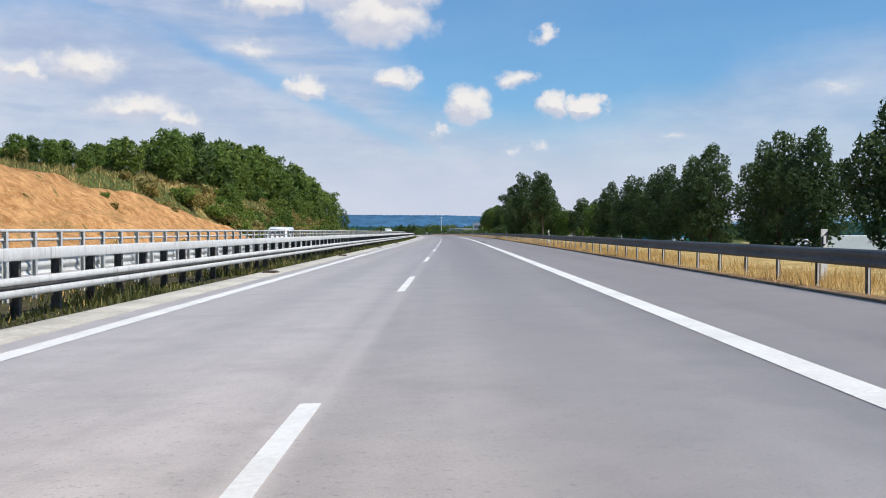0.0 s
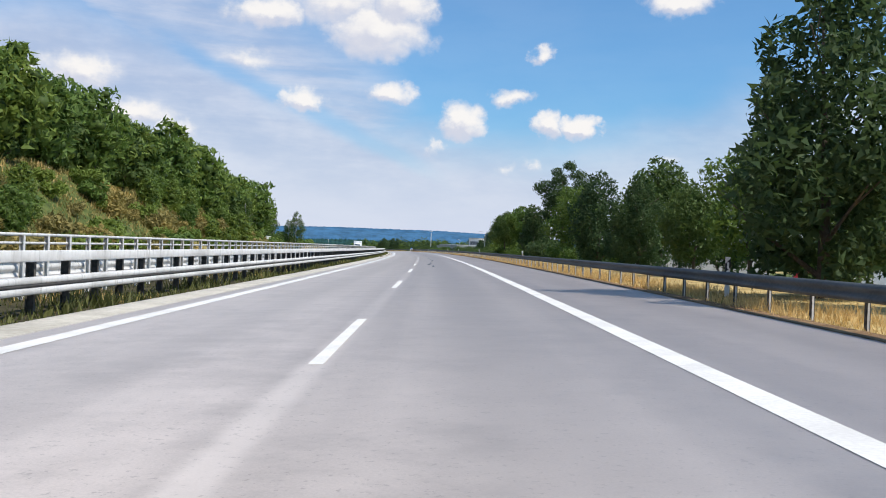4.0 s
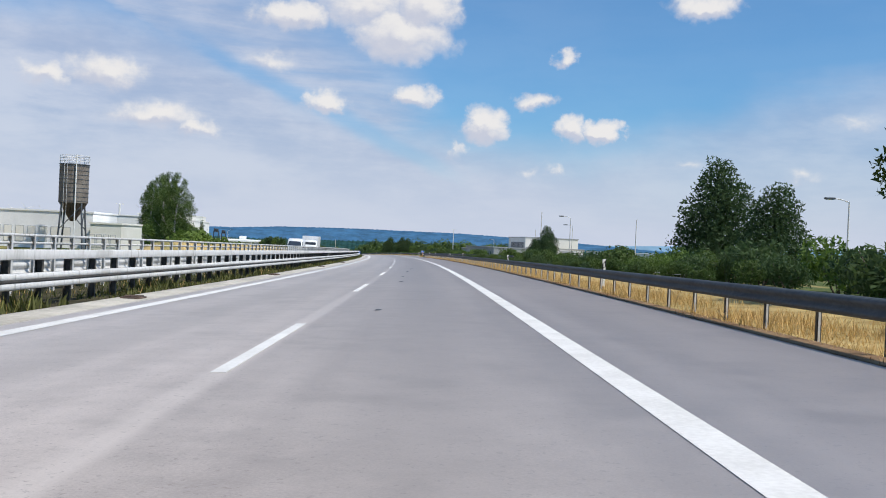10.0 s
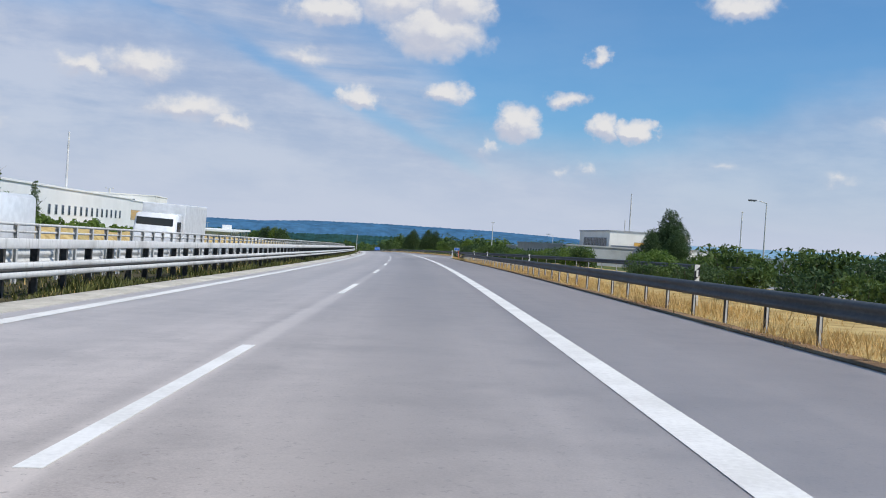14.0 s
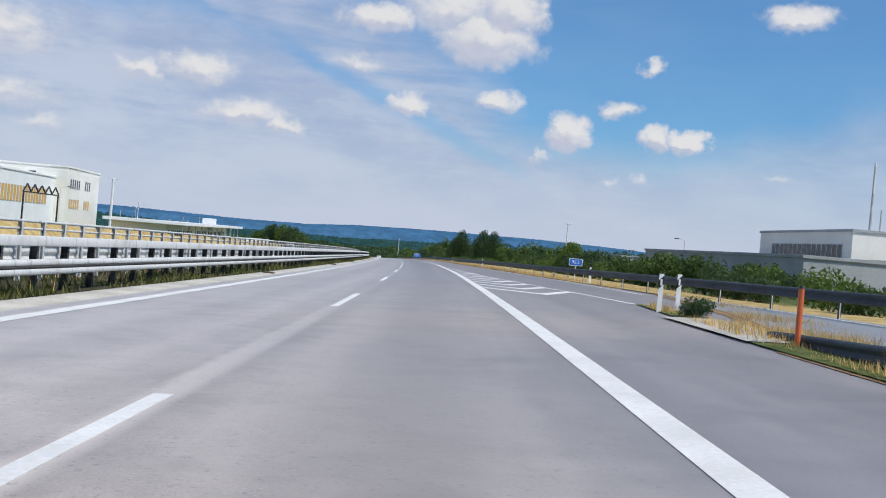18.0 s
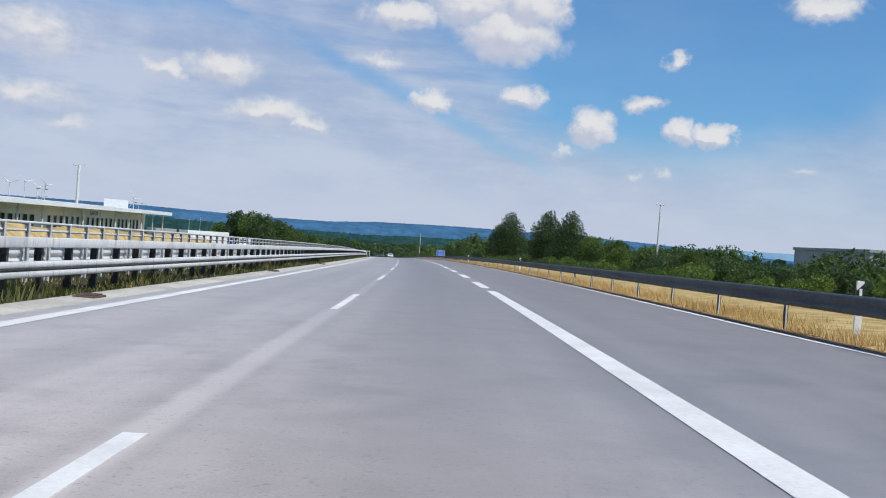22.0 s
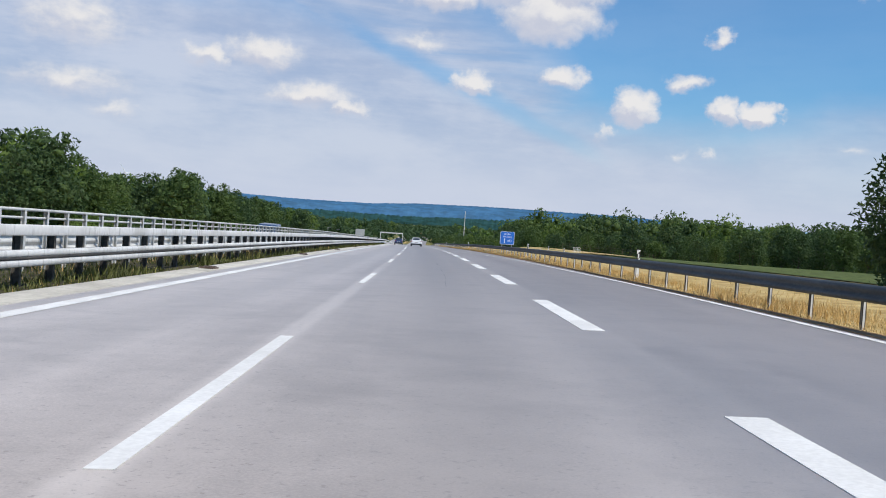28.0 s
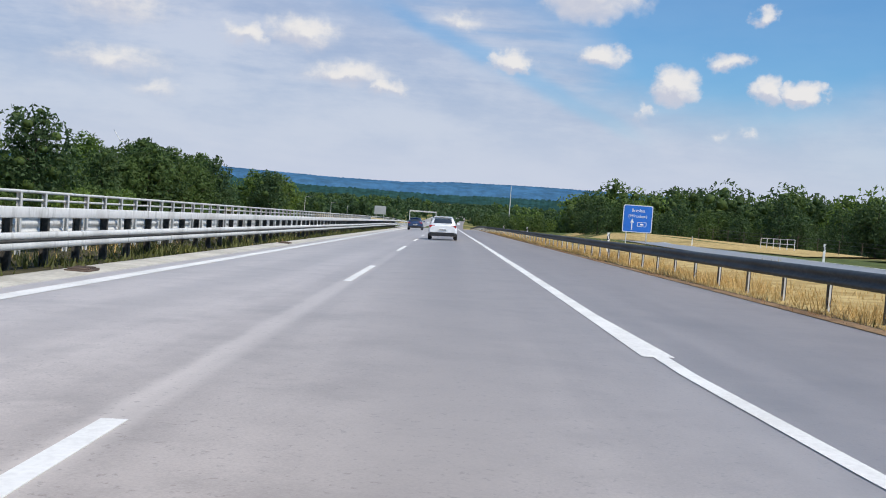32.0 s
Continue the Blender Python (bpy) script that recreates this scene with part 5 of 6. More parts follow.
for s, u, hgt in ((370, -27.5, 3.0), (375, -28, 3.6), (380, -28, 3.4), (386, -29, 3.2), (392, -30, 2.8), (410, -30, 3.0), (402, -31, 2.4)):
    tree("slope_bush", s, u, hgt, B_SLOPE[1])
for k in range(64):
    s = rng.uniform(738, 940)
    u = -rng.uniform(29, 35 if s < 756 else 44)
    hgt = float(np.interp(s, (735, 760, 800, 850, 895, 930), (9.8, 8.3, 9.2, 8.0, 10.4, 9.4)))
    tree("hedgerow_tree", s, u, hgt * rng.uniform(0.62, 1.03), T_HEDGE[rng.integers(3)], group="trees beside the oncoming lanes")
for s, u, hgt in ((749, -36.5, 9.0), (800, -31.5, 8.6), (807, -34, 9.6), (795, -36, 8.4)):
    tree("hedgerow_tree", s, u, hgt, T_HEDGE[1], group="trees beside the oncoming lanes", turn=40.0 + s)
for k in range(26):
    tree("bush", rng.uniform(722, 945), -rng.uniform(25.5, 29), rng.uniform(1.6, 3.0), B_GREEN[rng.integers(3)], group="bushes beside the oncoming lanes")


# trees and a round bush round the meadow
for s, u, hgt in ((827, 61, 6.2), (829, 67, 7.4), (827, 73.5, 7.2), (824, 80, 6.6), (818, 87, 6.6), (836, 70, 8.4), (832, 56, 4.0), (791, 54, 5.2), (786, 58, 6.2), (780, 61.5, 6.0)):
    tree("hedgerow_tree", s, u, hgt, T_HEDGE[int(s) % 2], "dark green tree at the edge of a meadow")
tree("bush", 795, 35.2, 2.5, B_GREEN[0], "round dark green bush at the corner of a meadow")
tree("bush", 797, 37.0, 2.2, B_GREEN[2], "round dark green bush at the corner of a meadow")


# woods ahead: the front rows one by one, the rest as one mass
def wood_mass(name, spots, leaves, size, label, seed):
    r = np.random.default_rng(seed)
    s, u, hgt = (np.array(c) for c in zip(*spots))
    base = road_np(s, u, ground_h(s, u))
    n, lobes = len(s), 7
    wide = hgt * r.uniform(0.34, 0.52, n)
    turn = r.uniform(0, 6.283, (n, lobes))
    up = np.linspace(0.2, 0.86, lobes)[None, :] + r.uniform(-0.06, 0.06, (n, lobes))
    off = wide[:, None] * 0.62 * np.sin(np.pi * np.clip(up, 0.12, 0.97)) ** 0.7
    mids = base[:, None, :] + np.stack([off * np.cos(turn), off * np.sin(turn), hgt[:, None] * up], -1)
    rad = wide[:, None] * r.uniform(0.42, 0.66, (n, lobes))
    d = r.normal(size=(n, lobes, leaves // lobes, 3))
    d /= np.linalg.norm(d, axis=3)[..., None]
    c = mids[:, :, None, :] + d * (0.7 + 0.3 * r.random((n, lobes, leaves // lobes, 1))) * rad[:, :, None, None] * np.array([1.0, 1.0, 0.85])
    pick = r.choice(3, n, p=(0.55, 0.27, 0.18))
    for k, mat in enumerate((M_LEAF_FAR, M_LEAF_DARK, M_LEAF)):
        leaf = leaf_mesh(name, c[pick == k].reshape(-1, 3), d[pick == k].reshape(-1, 3), np.repeat(size * hgt[pick == k], lobes * (leaves // lobes)), mat, r, 1.3)
        tagged(link(name, leaf), label, "woods", kind="stuff")
    # lumps close the gaps, their dark colour standing in for inner shade
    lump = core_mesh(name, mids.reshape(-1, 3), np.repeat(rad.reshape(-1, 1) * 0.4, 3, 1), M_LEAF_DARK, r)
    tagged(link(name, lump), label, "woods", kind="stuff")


spots = []
for k in range(270):                    # tall back rows
    s = rng.uniform(1040, 1200)
    u = rng.uniform(46 + 0.1 * (s - 1100), 215)
    spots.append((s, u, (float(np.interp(u, (46, 145, 260), (17.5, 20.0, 21.0))) - float(ground_h(s, u))) * rng.uniform(0.7, 1.07)))
for k in range(150):                    # lower front rows
    s = rng.uniform(936, 1050)
    spots.append((s, rng.uniform(26 + 0.1 * (s - 936), 150), rng.uniform(4.5, 8.0)))
for k in range(120):
    spots.append((rng.uniform(834, 940), rng.uniform(64, 190), rng.uniform(6.0, 10.0)))
for k in range(150):
    s, u, hgt = rng.uniform(960, 1250), -rng.uniform(27, 200), rng.uniform(6.5, 9)
    if -u > 45 + 0.3 * (s - 1000):
        spots.append((s, u, hgt))
for k in range(110):
    spots.append((rng.uniform(1130, 1300), rng.uniform(13, 70), rng.uniform(5.5, 8.5)))
front = sorted(range(len(spots)), key=lambda k: spots[k][0] + 0.8 * abs(spots[k][1]))[:130]
for k in front:
    tree("woodland_tree", *spots[k], T_FAR[rng.integers(3)], group="trees at the front of the woods")
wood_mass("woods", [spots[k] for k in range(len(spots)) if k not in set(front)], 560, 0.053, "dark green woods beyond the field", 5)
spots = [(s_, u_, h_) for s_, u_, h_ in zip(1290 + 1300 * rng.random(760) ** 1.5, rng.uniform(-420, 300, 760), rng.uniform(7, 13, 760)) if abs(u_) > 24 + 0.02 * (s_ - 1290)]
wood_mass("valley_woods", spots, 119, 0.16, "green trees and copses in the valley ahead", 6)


# ---------------------------------------------------------------- road furniture
def make_delineator():
    post = thing("delineator_post", "white plastic roadside marker post with a slanted black band", "marker post", group="marker posts")
    o = [(-0.06, -0.05), (0.06, -0.05), (0.035, 0.05), (-0.035, 0.05)]

    def section(z0, z1, grow=0.0, slant=0.0):
        bm = bmesh.new()
        lo = [bm.verts.new((x * (1 + grow), y * (1 + grow), z0 + slant * x)) for x, y in o]
        hi = [bm.verts.new((x * (1 + grow), y * (1 + grow), z1 + slant * x)) for x, y in o]
        for k in range(4):
            bm.faces.new((lo[k], lo[(k + 1) % 4], hi[(k + 1) % 4], hi[k]))
        bm.faces.new(hi), bm.faces.new(lo[::-1])
        return bm
    part("post_body", section(-0.2, 1.02, 0, 0.0), M_WHITEPLASTIC, post)
    part("black_band", section(0.70, 0.92, 0.06, 1.1), M_BLACK, post, "slanted black band")
    part("reflector", box_bm(0.05, 0.012, 0.16, (0, -0.062, 0.81), 0.004), M_WHITEPLASTIC, post, "small white reflector")
    return post


DEL = make_delineator()
for s, u in ((18.7, 8.3), (70.5, 8.3), (122.5, 8.4), (174.6, 8.4), (227, 8.3), (277, 8.3), (312, 8.4), (360, 8.4), (455.1, 7.65), (456.6, 8.5), (404.6, 10.0), (431, 8.2), (427, 9.1), (484, 10.9), (538.8, 9.0), (590.8, 8.9), (643, 8.9), (695.4, 9.0),
             (731, 9.2), (772, 18.4), (808, 21.9), (857, 27.6), (800, 9.0), (840, 8.8), (870, 8.6)):
    stand(DEL, place(s, u, float(ground_h(s, u))))


def marker_pole():
    m = thing("marker_pole", "orange-red marker pole standing on the verge", "pole", place(446.3, 7.75, -0.05))
    part("pole_body", tube_bm((0, 0, -0.2), (0, 0, 0.98), 0.045, 0.045, 12), M_ORANGE, m)
    part("cap", tube_bm((0, 0, 0.98), (0, 0, 1.03), 0.05, 0.03, 12), M_BLACK, m)


def island():
    """The grassy nose between motorway and slip road, with its concrete apron."""
    s = np.arange(430, 459.1, 1.0)
    hi = ramp_lo(s) - 0.05
    lo = np.minimum(np.interp(s, (430, 446, 459), (7.0, 7.05, 7.9)), hi - 0.02)
    ob = link("island", strip("island", s, lo, hi, 0.03, M_GROUND))
    tagged(ob, "dry grass nose between motorway and slip road", "verge", kind="structure")
    s2 = np.arange(446.5, 452.6, 1.0)
    ob = link("apron", strip("apron", s2, np.interp(s2, (446, 452), (7.0, 7.1)), ramp_lo(s2) - 0.1, 0.045, M_CONCRETE))
    tagged(ob, "worn concrete slab on the grassy nose", "pavement", kind="structure")


marker_pole()
island()


def make_lamp(name, height, arm, label, heads=1):
    lamp = thing(name, label, "street lamp")
    part("pole", tube_bm((0, 0, -0.3), (0, 0, height), 0.085, 0.045, 10), M_STEEL, lamp)
    part("base_sleeve", tube_bm((0, 0, -0.1), (0, 0, 0.9), 0.11, 0.1, 10), M_STEEL, lamp)
    for k in range(heads):
        d = 1 if k == 0 else -1
        bm = tube_bm((0, 0, height - 0.03), (-arm * d * 0.6, 0, height + 0.14), 0.04, 0.035, 8)
        tube_bm((-arm * d * 0.6, 0, height + 0.14), (-arm * d, 0, height + 0.17), 0.035, 0.03, 8, bm)
        part("arm", bm, M_STEEL, lamp)
        head = part("lamp_head", box_bm(0.7, 0.26, 0.13, (-(arm + 0.3) * d, 0, height + 0.17), 0.04), M_STEEL_OLD, lamp, "flat grey lantern")
        part("lamp_glass", box_bm(0.5, 0.2, 0.03, (-(arm + 0.32) * d, 0, height + 0.09), 0.01), M_WHITEPLASTIC, head)
    return lamp


LAMP = make_lamp("street_lamp", 6.8, 1.0, "tall grey steel street lamp with one short arm")
LAMP2 = make_lamp("street_lamp", 9.5, 1.0, "tall grey steel lamp with two opposite arms", 2)
for s, u, k in ((196, 23, 1.0), (267, 24, 1.0), (305, 30, 1.0), (369, 23.3, 0.95), (428, 36, 1.1), (590, 48, 1.1)):
    stand(LAMP, place(s, u, float(ground_h(s, u)), 0, k))
for s, u, k in ((300, -46, 1.15), (331, -44, 1.2), (560, -46, 1.0), (980, -32, 0.9), (1020, -31, 0.9), (1060, -31, 0.9), (900, -34, 0.9)):
    stand(LAMP, place(s, u, float(ground_h(s, u)), 180, k))
for s, u, k in ((760, -62, 1.0), (775, -70, 1.0), (810, -74, 1.0), (835, -60, 1.0), (790, -95, 1.1), (850, -88, 1.1), (870, -70, 1.0), (745, -80, 1.1), (720, -92, 1.1)):
    stand(LAMP2, place(s, u, float(ground_h(s, u)), 70, k))


def mast(s, u, top, crown, label):
    """A tall lattice or tube mast with floodlights on its head."""
    base = float(ground_h(s, u))
    m = thing("floodlight_mast", label, "mast", place(s, u, base))
    h = top - base
    r = (0.02 if crown > 3 else 0.012) * h + 0.08
    part("pole", tube_bm((0, 0, -0.4), (0, 0, h), r, r * (0.8 if crown > 3 else 0.45), 10), M_WHITEPLASTIC if crown > 3 else M_STEEL, m)
    if crown:
        part("head_ring", box_bm(crown, 0.12, 0.1, (0, 0, h - 0.1), 0.02), M_STEEL, m)
        for k in range(3):
            part("floodlight", box_bm(crown * 0.18, 0.2, crown * 0.16, ((k - 1) * crown * 0.42, -0.1, h + crown * 0.03), 0.02), M_WHITEPLASTIC, m)
    return m


mast(718, 55, 14.6, 1.9, "tall slim floodlight mast behind the trees")
mast(997, -148.5, 36.4, 5.5, "tall pale floodlight mast over the service area")
mast(466, 75.8, 10.6, 1.1, "slim mast with a lamp on top")
mast(538, 53, 15.4, 0, "tall thin aerial pole behind a building")
mast(528, 49, 9.2, 0, "thin dark pole beside a building")
mast(501, -54, 17.8, 0, "tall thin aerial pole on a white building")
mast(1245, 30, 22, 0, "slim far-off pole in the valley")
mast(610, 110, 18, 0.8, "slim lamp mast beyond the hedge")


# ---------------------------------------------------------------- signs
def text_part(words, size, m, mat, parent, name="lettering"):
    curve = bpy.data.curves.new(name, "FONT")
    curve.body, curve.size, curve.extrude, curve.align_x, curve.align_y = words, size, 0.004, "CENTER", "CENTER"
    tmp = new("tmp_text", curve)
    dg = bpy.context.evaluated_depsgraph_get()
    me = bpy.data.meshes.new_from_object(tmp.evaluated_get(dg))
    bpy.data.objects.remove(tmp)
    me.materials.clear()
    me.materials.append(mat)
    ob = new(name, me)
    ob.parent = parent
    ob.matrix_basis = m
    return ob


def rounded(w, h, r, n=5):
    pts = []
    for cx, cz, a0 in ((w / 2 - r, h / 2 - r, 0), (-w / 2 + r, h / 2 - r, 90), (-w / 2 + r, -h / 2 + r, 180), (w / 2 - r, -h / 2 + r, 270)):
        for k in range(n + 1):
            a = radians(a0 + 90 * k / n)
            pts.append((cx + r * math.cos(a), cz + r * math.sin(a)))
    return pts


def moved(bm, x=0, y=0, z=0):
    bmesh.ops.translate(bm, vec=(x, y, z), verts=bm.verts)
    return bm


def direction_sign():
    g_ = float(ground_h(844.5, 19.2))
    sign = thing("direction_sign", "large blue motorway direction sign on two posts", "road sign", place(844.5, 19.2, g_, 4))
    w, h, zc = 2.75, 2.5, 2.25 - g_
    part("panel_border", moved(extrude_bm(rounded(w, h, 0.18), 0.04), z=zc), M_WHITEPLASTIC, sign, "white rim")
    face = part("panel", moved(extrude_bm(rounded(w - 0.14, h - 0.14, 0.14), 0.05), z=zc), M_BLUE, sign, "blue sheet")
    text_part("Breslau", 0.42, Matrix.Translation((0, -0.03, zc + 0.75)) @ pose(0, 0, 0, 90), M_WHITEPLASTIC, face)
    text_part("(Wroclaw)", 0.40, Matrix.Translation((0, -0.03, zc + 0.24)) @ pose(0, 0, 0, 90), M_WHITEPLASTIC, face)
    arrow = [(-0.05, -0.5), (0.05, -0.5), (0.05, 0.2), (0.19, 0.12), (0.0, 0.5), (-0.19, 0.12), (-0.05, 0.2)]
    part("arrow", moved(extrude_bm([(x, z) for x, z in arrow], 0.012), -0.5, -0.032, zc - 0.52), M_WHITEPLASTIC, face, "white upward arrow")
    part("route_frame", moved(extrude_bm(rounded(0.85, 0.42, 0.08), 0.012), 0.42, -0.032, zc - 0.5), M_WHITEPLASTIC, face, "white frame of a route badge")
    part("route_field", moved(extrude_bm(rounded(0.76, 0.33, 0.06), 0.012), 0.42, -0.036, zc - 0.5), M_BLUE, face)
    part("route_bar", box_bm(0.3, 0.01, 0.15, (0.42, -0.044, zc - 0.5)), M_WHITEPLASTIC, face)
    for x in (-0.95, 0.95):
        part("post", tube_bm((x, 0.07, -0.3), (x, 0.07, zc + 0.9), 0.05, 0.05, 10), M_STEEL, sign)


def small_sign():
    g_ = float(ground_h(491, 11.2))
    sign = thing("distance_sign", "small blue kilometre plate on a short post", "road sign", place(491, 11.2, g_, 2))
    part("post", tube_bm((0, 0.03, -0.2), (0, 0.03, 1.3), 0.03, 0.03, 8), M_STEEL, sign)
    part("plate_rim", moved(extrude_bm(rounded(0.86, 0.46, 0.07), 0.02), z=1.28), M_WHITEPLASTIC, sign)
    p_ = part("plate", moved(extrude_bm(rounded(0.80, 0.40, 0.06), 0.026), z=1.28), M_BLUE, sign)
    text_part("95.5", 0.28, Matrix.Translation((0, -0.016, 1.28)) @ pose(0, 0, 0, 90), M_WHITEPLASTIC, p_)


def gantry():
    g_ = thing("sign_gantry", "grey steel sign gantry over the oncoming lanes far ahead", "gantry", place(1265, -15, 0))
    for x in (-7, 7):
        part("leg", box_bm(0.4, 0.4, 6.6, (x, 0, 3.2), 0.03), M_STEEL, g_)
    part("beam", box_bm(14.4, 0.5, 0.7, (0, 0, 6.6), 0.04), M_STEEL, g_)
    s = thing("traffic_sign", "grey back of a large traffic sign by the oncoming lanes", "road sign", place(1103, -24, float(ground_h(1103, -24)), 4))
    part("panel", box_bm(4.2, 0.08, 3.0, (0, 0, 6.0), 0.03), M_GREYWALL, s)
    for x in (-1.4, 1.4):
        part("post", tube_bm((x, 0.1, -0.3), (x, 0.1, 6.5), 0.09, 0.09, 8), M_STEEL, s)


direction_sign()
small_sign()
gantry()


def make_drain():
    d = thing("drain_box", "rusty iron gully grate set in the concrete gutter", "drain", group="gutter drains")
    part("frame", box_bm(0.42, 0.62, 0.07, (0, 0, 0.02), 0.012), M_RUST, d)
    for k in range(5):
        part("bar", box_bm(0.34, 0.05, 0.03, (0, -0.22 + 0.11 * k, 0.065), 0.006), M_RUST, d)
    return d


def field_fence():
    """Thin dark posts with two wires along the stubble field."""
    f = thing("field_fence", "thin dark wire fence on posts along the stubble field", "fence")
    line = [(894 - 3.6 * k, 38.0 + 1.05 * k) for k in range(12)]
    tops = []
    for s, u in line:
        p = ground_at(s, u)
        part("post", tube_bm(p + Vector((0, 0, -0.2)), p + Vector((0, 0, 1.7)), 0.05, 0.045, 6), M_BARK, f)
        tops.append(p)
    for z in (0.7, 1.2, 1.6):
        bm = bmesh.new()
        for a, b in zip(tops, tops[1:]):
            tube_bm(a + Vector((0, 0, z)), b + Vector((0, 0, z)), 0.012, 0.012, 4, bm)
        part("wire", bm, M_STEEL_OLD, f)


def culvert_railing():
    r_ = thing("culvert_railing", "low white tubular railing over a culvert beside the branch road", "railing")
    feet = [ground_at(843 + 2.2 * k, 33.2 + 0.12 * k) for k in range(6)]
    for p in feet:
        part("post", tube_bm(p + Vector((0, 0, -0.2)), p + Vector((0, 0, 1.0)), 0.035, 0.035, 8), M_WHITEPLASTIC, r_)
    for z in (0.55, 1.0):
        bm = bmesh.new()
        for a, b in zip(feet, feet[1:]):
            tube_bm(a + Vector((0, 0, z)), b + Vector((0, 0, z)), 0.03, 0.03, 8, bm)
        part("rail", bm, M_WHITEPLASTIC, r_)


field_fence()
culvert_railing()
DRAIN = make_drain()
for s in (29.5, 49.4, 75, 100.5, 221, 242.5, 265.1, 285.9, 308, 330, 445, 470, 498.3, 519, 540.8, 563, 584, 646, 667.8, 689, 710.5, 731, 752.4, 774, 795):
    stand(DRAIN, place(s, -4.62, 0.0, rng.uniform(-2, 2)))


# ---------------------------------------------------------------- vehicles
def loft(sections, mat_name=None):
    """Skin over rings of (x, z) points set at y. Closes both ends."""
    bm = bmesh.new()
    rings = [[bm.verts.new((x, y, z)) for x, z in ring] for y, ring in sections]
    n = len(rings[0])
    for a, b in zip(rings, rings[1:]):
        for k in range(n):
            bm.faces.new((a[k], a[(k + 1) % n], b[(k + 1) % n], b[k]))
    bm.faces.new(rings[0][::-1]), bm.faces.new(rings[-1])
    bmesh.ops.recalc_face_normals(bm, faces=bm.faces)
    for f in bm.faces:
        f.smooth = len(f.verts) == 4
    return bm


def ring(w, z0, z1, top=1.0, r=0.12):
    """A rounded cross-section: full width w at the base, narrowed to w * top at its head."""
    a, b = w / 2, w / 2 * top
    return [(-a + r, z0), (a - r, z0), (a, z0 + r), (a * 0.5 + b * 0.5 + 0.01, (z0 + z1) / 2), (b, z1 - r), (b - r, z1), (-b + r, z1), (-b, z1 - r), (-a * 0.5 - b * 0.5 - 0.01, (z0 + z1) / 2), (-a, z0 + r)]


def wheel(parent, x, y, r, width=0.21):
    bm = tube_bm((x - width / 2, y, r), (x + width / 2, y, r), r, r, 20)
    bmesh.ops.bevel(bm, geom=[e for e in bm.edges if abs(e.verts[0].co.x - e.verts[1].co.x) < 1e-5], offset=0.03, segments=2, affect="EDGES")
    w = part("wheel", bm, M_RUBBER, parent, "black tyre")
    d = 0.005 if x > 0 else -0.005
    part("rim", tube_bm((x - width / 2 - 0.004, y, r), (x + width / 2 + 0.004, y, r), r * 0.64, r * 0.64, 16), M_RIM, w, "grey alloy rim")


def hatchback(name, paint, label, m):
    car = thing(name, label, "car", m)
    part("body", loft([(-2.10, ring(1.55, 0.42, 0.86, 0.96)), (-2.02, ring(1.74, 0.32, 0.95, 0.95)), (-1.6, ring(1.80, 0.26, 0.98, 0.95)), (-0.6, ring(1.81, 0.24, 0.97, 0.95)), (0.7, ring(1.80, 0.24, 0.95, 0.95)),
                       (1.4, ring(1.78, 0.26, 0.88, 0.93)), (1.95, ring(1.66, 0.32, 0.74, 0.9)), (2.12, ring(1.40, 0.40, 0.64, 0.9))]), paint, car)
    part("cabin", loft([(-1.98, ring(1.50, 0.9, 1.0, 0.95, 0.03)), (-1.62, ring(1.58, 0.9, 1.36, 0.80, 0.08)), (-1.2, ring(1.62, 0.9, 1.44, 0.76, 0.08)), (-0.2, ring(1.64, 0.9, 1.46, 0.75, 0.08)), (0.35, ring(1.62, 0.9, 1.38, 0.77, 0.08)), (1.05, ring(1.56, 0.88, 0.95, 0.93, 0.02))]), paint, car)
    rear = extrude_bm([(-0.58, -0.19), (0.58, -0.19), (0.50, 0.17), (-0.50, 0.17)], 0.02)
    bmesh.ops.transform(rear, matrix=Matrix.Translation((0, -1.83, 1.17)) @ pose(0, 0, 0, -44), verts=rear.verts)
    part("rear_window", rear, M_GLASS, car, "dark rear window")
    part("roof_spoiler", box_bm(1.16, 0.26, 0.04, (0, -1.60, 1.405), 0.015), paint, car)
    for x in (-1, 1):
        side = loft([(-1.5, [(x * 0.735, 1.0), (x * 0.745, 1.0), (x * 0.68, 1.27), (x * 0.67, 1.27)]), (0.7, [(x * 0.735, 1.0), (x * 0.755, 1.0), (x * 0.70, 1.12), (x * 0.69, 1.12)])])
        part("side_window", side, M_GLASS, car)
        part("tail_light", box_bm(0.34, 0.10, 0.16, (x * 0.66, -2.04, 0.83), 0.03), M_RED, car, "red tail light")
        part("mirror", box_bm(0.2, 0.14, 0.13, (x * 0.98, 0.62, 1.02), 0.04), paint, car)
        part("headlight", box_bm(0.36, 0.2, 0.12, (x * 0.62, 1.95, 0.62), 0.04), M_GLASS, car)
        for y in (-1.32, 1.30):
            wheel(car, x * 0.80, y, 0.315)
    part("rear_bumper", loft([(-2.16, ring(1.45, 0.28, 0.46, 1.0, 0.05)), (-2.0, ring(1.70, 0.24, 0.50, 1.0, 0.06))]), M_BLACK, car, "black lower bumper")
    part("plate", box_bm(0.52, 0.02, 0.11, (0, -2.125, 0.63), 0.005), M_WHITEPLASTIC, car)
    part("plate_bar", box_bm(0.40, 0.01, 0.05, (0, -2.138, 0.63)), M_BLACK, car)


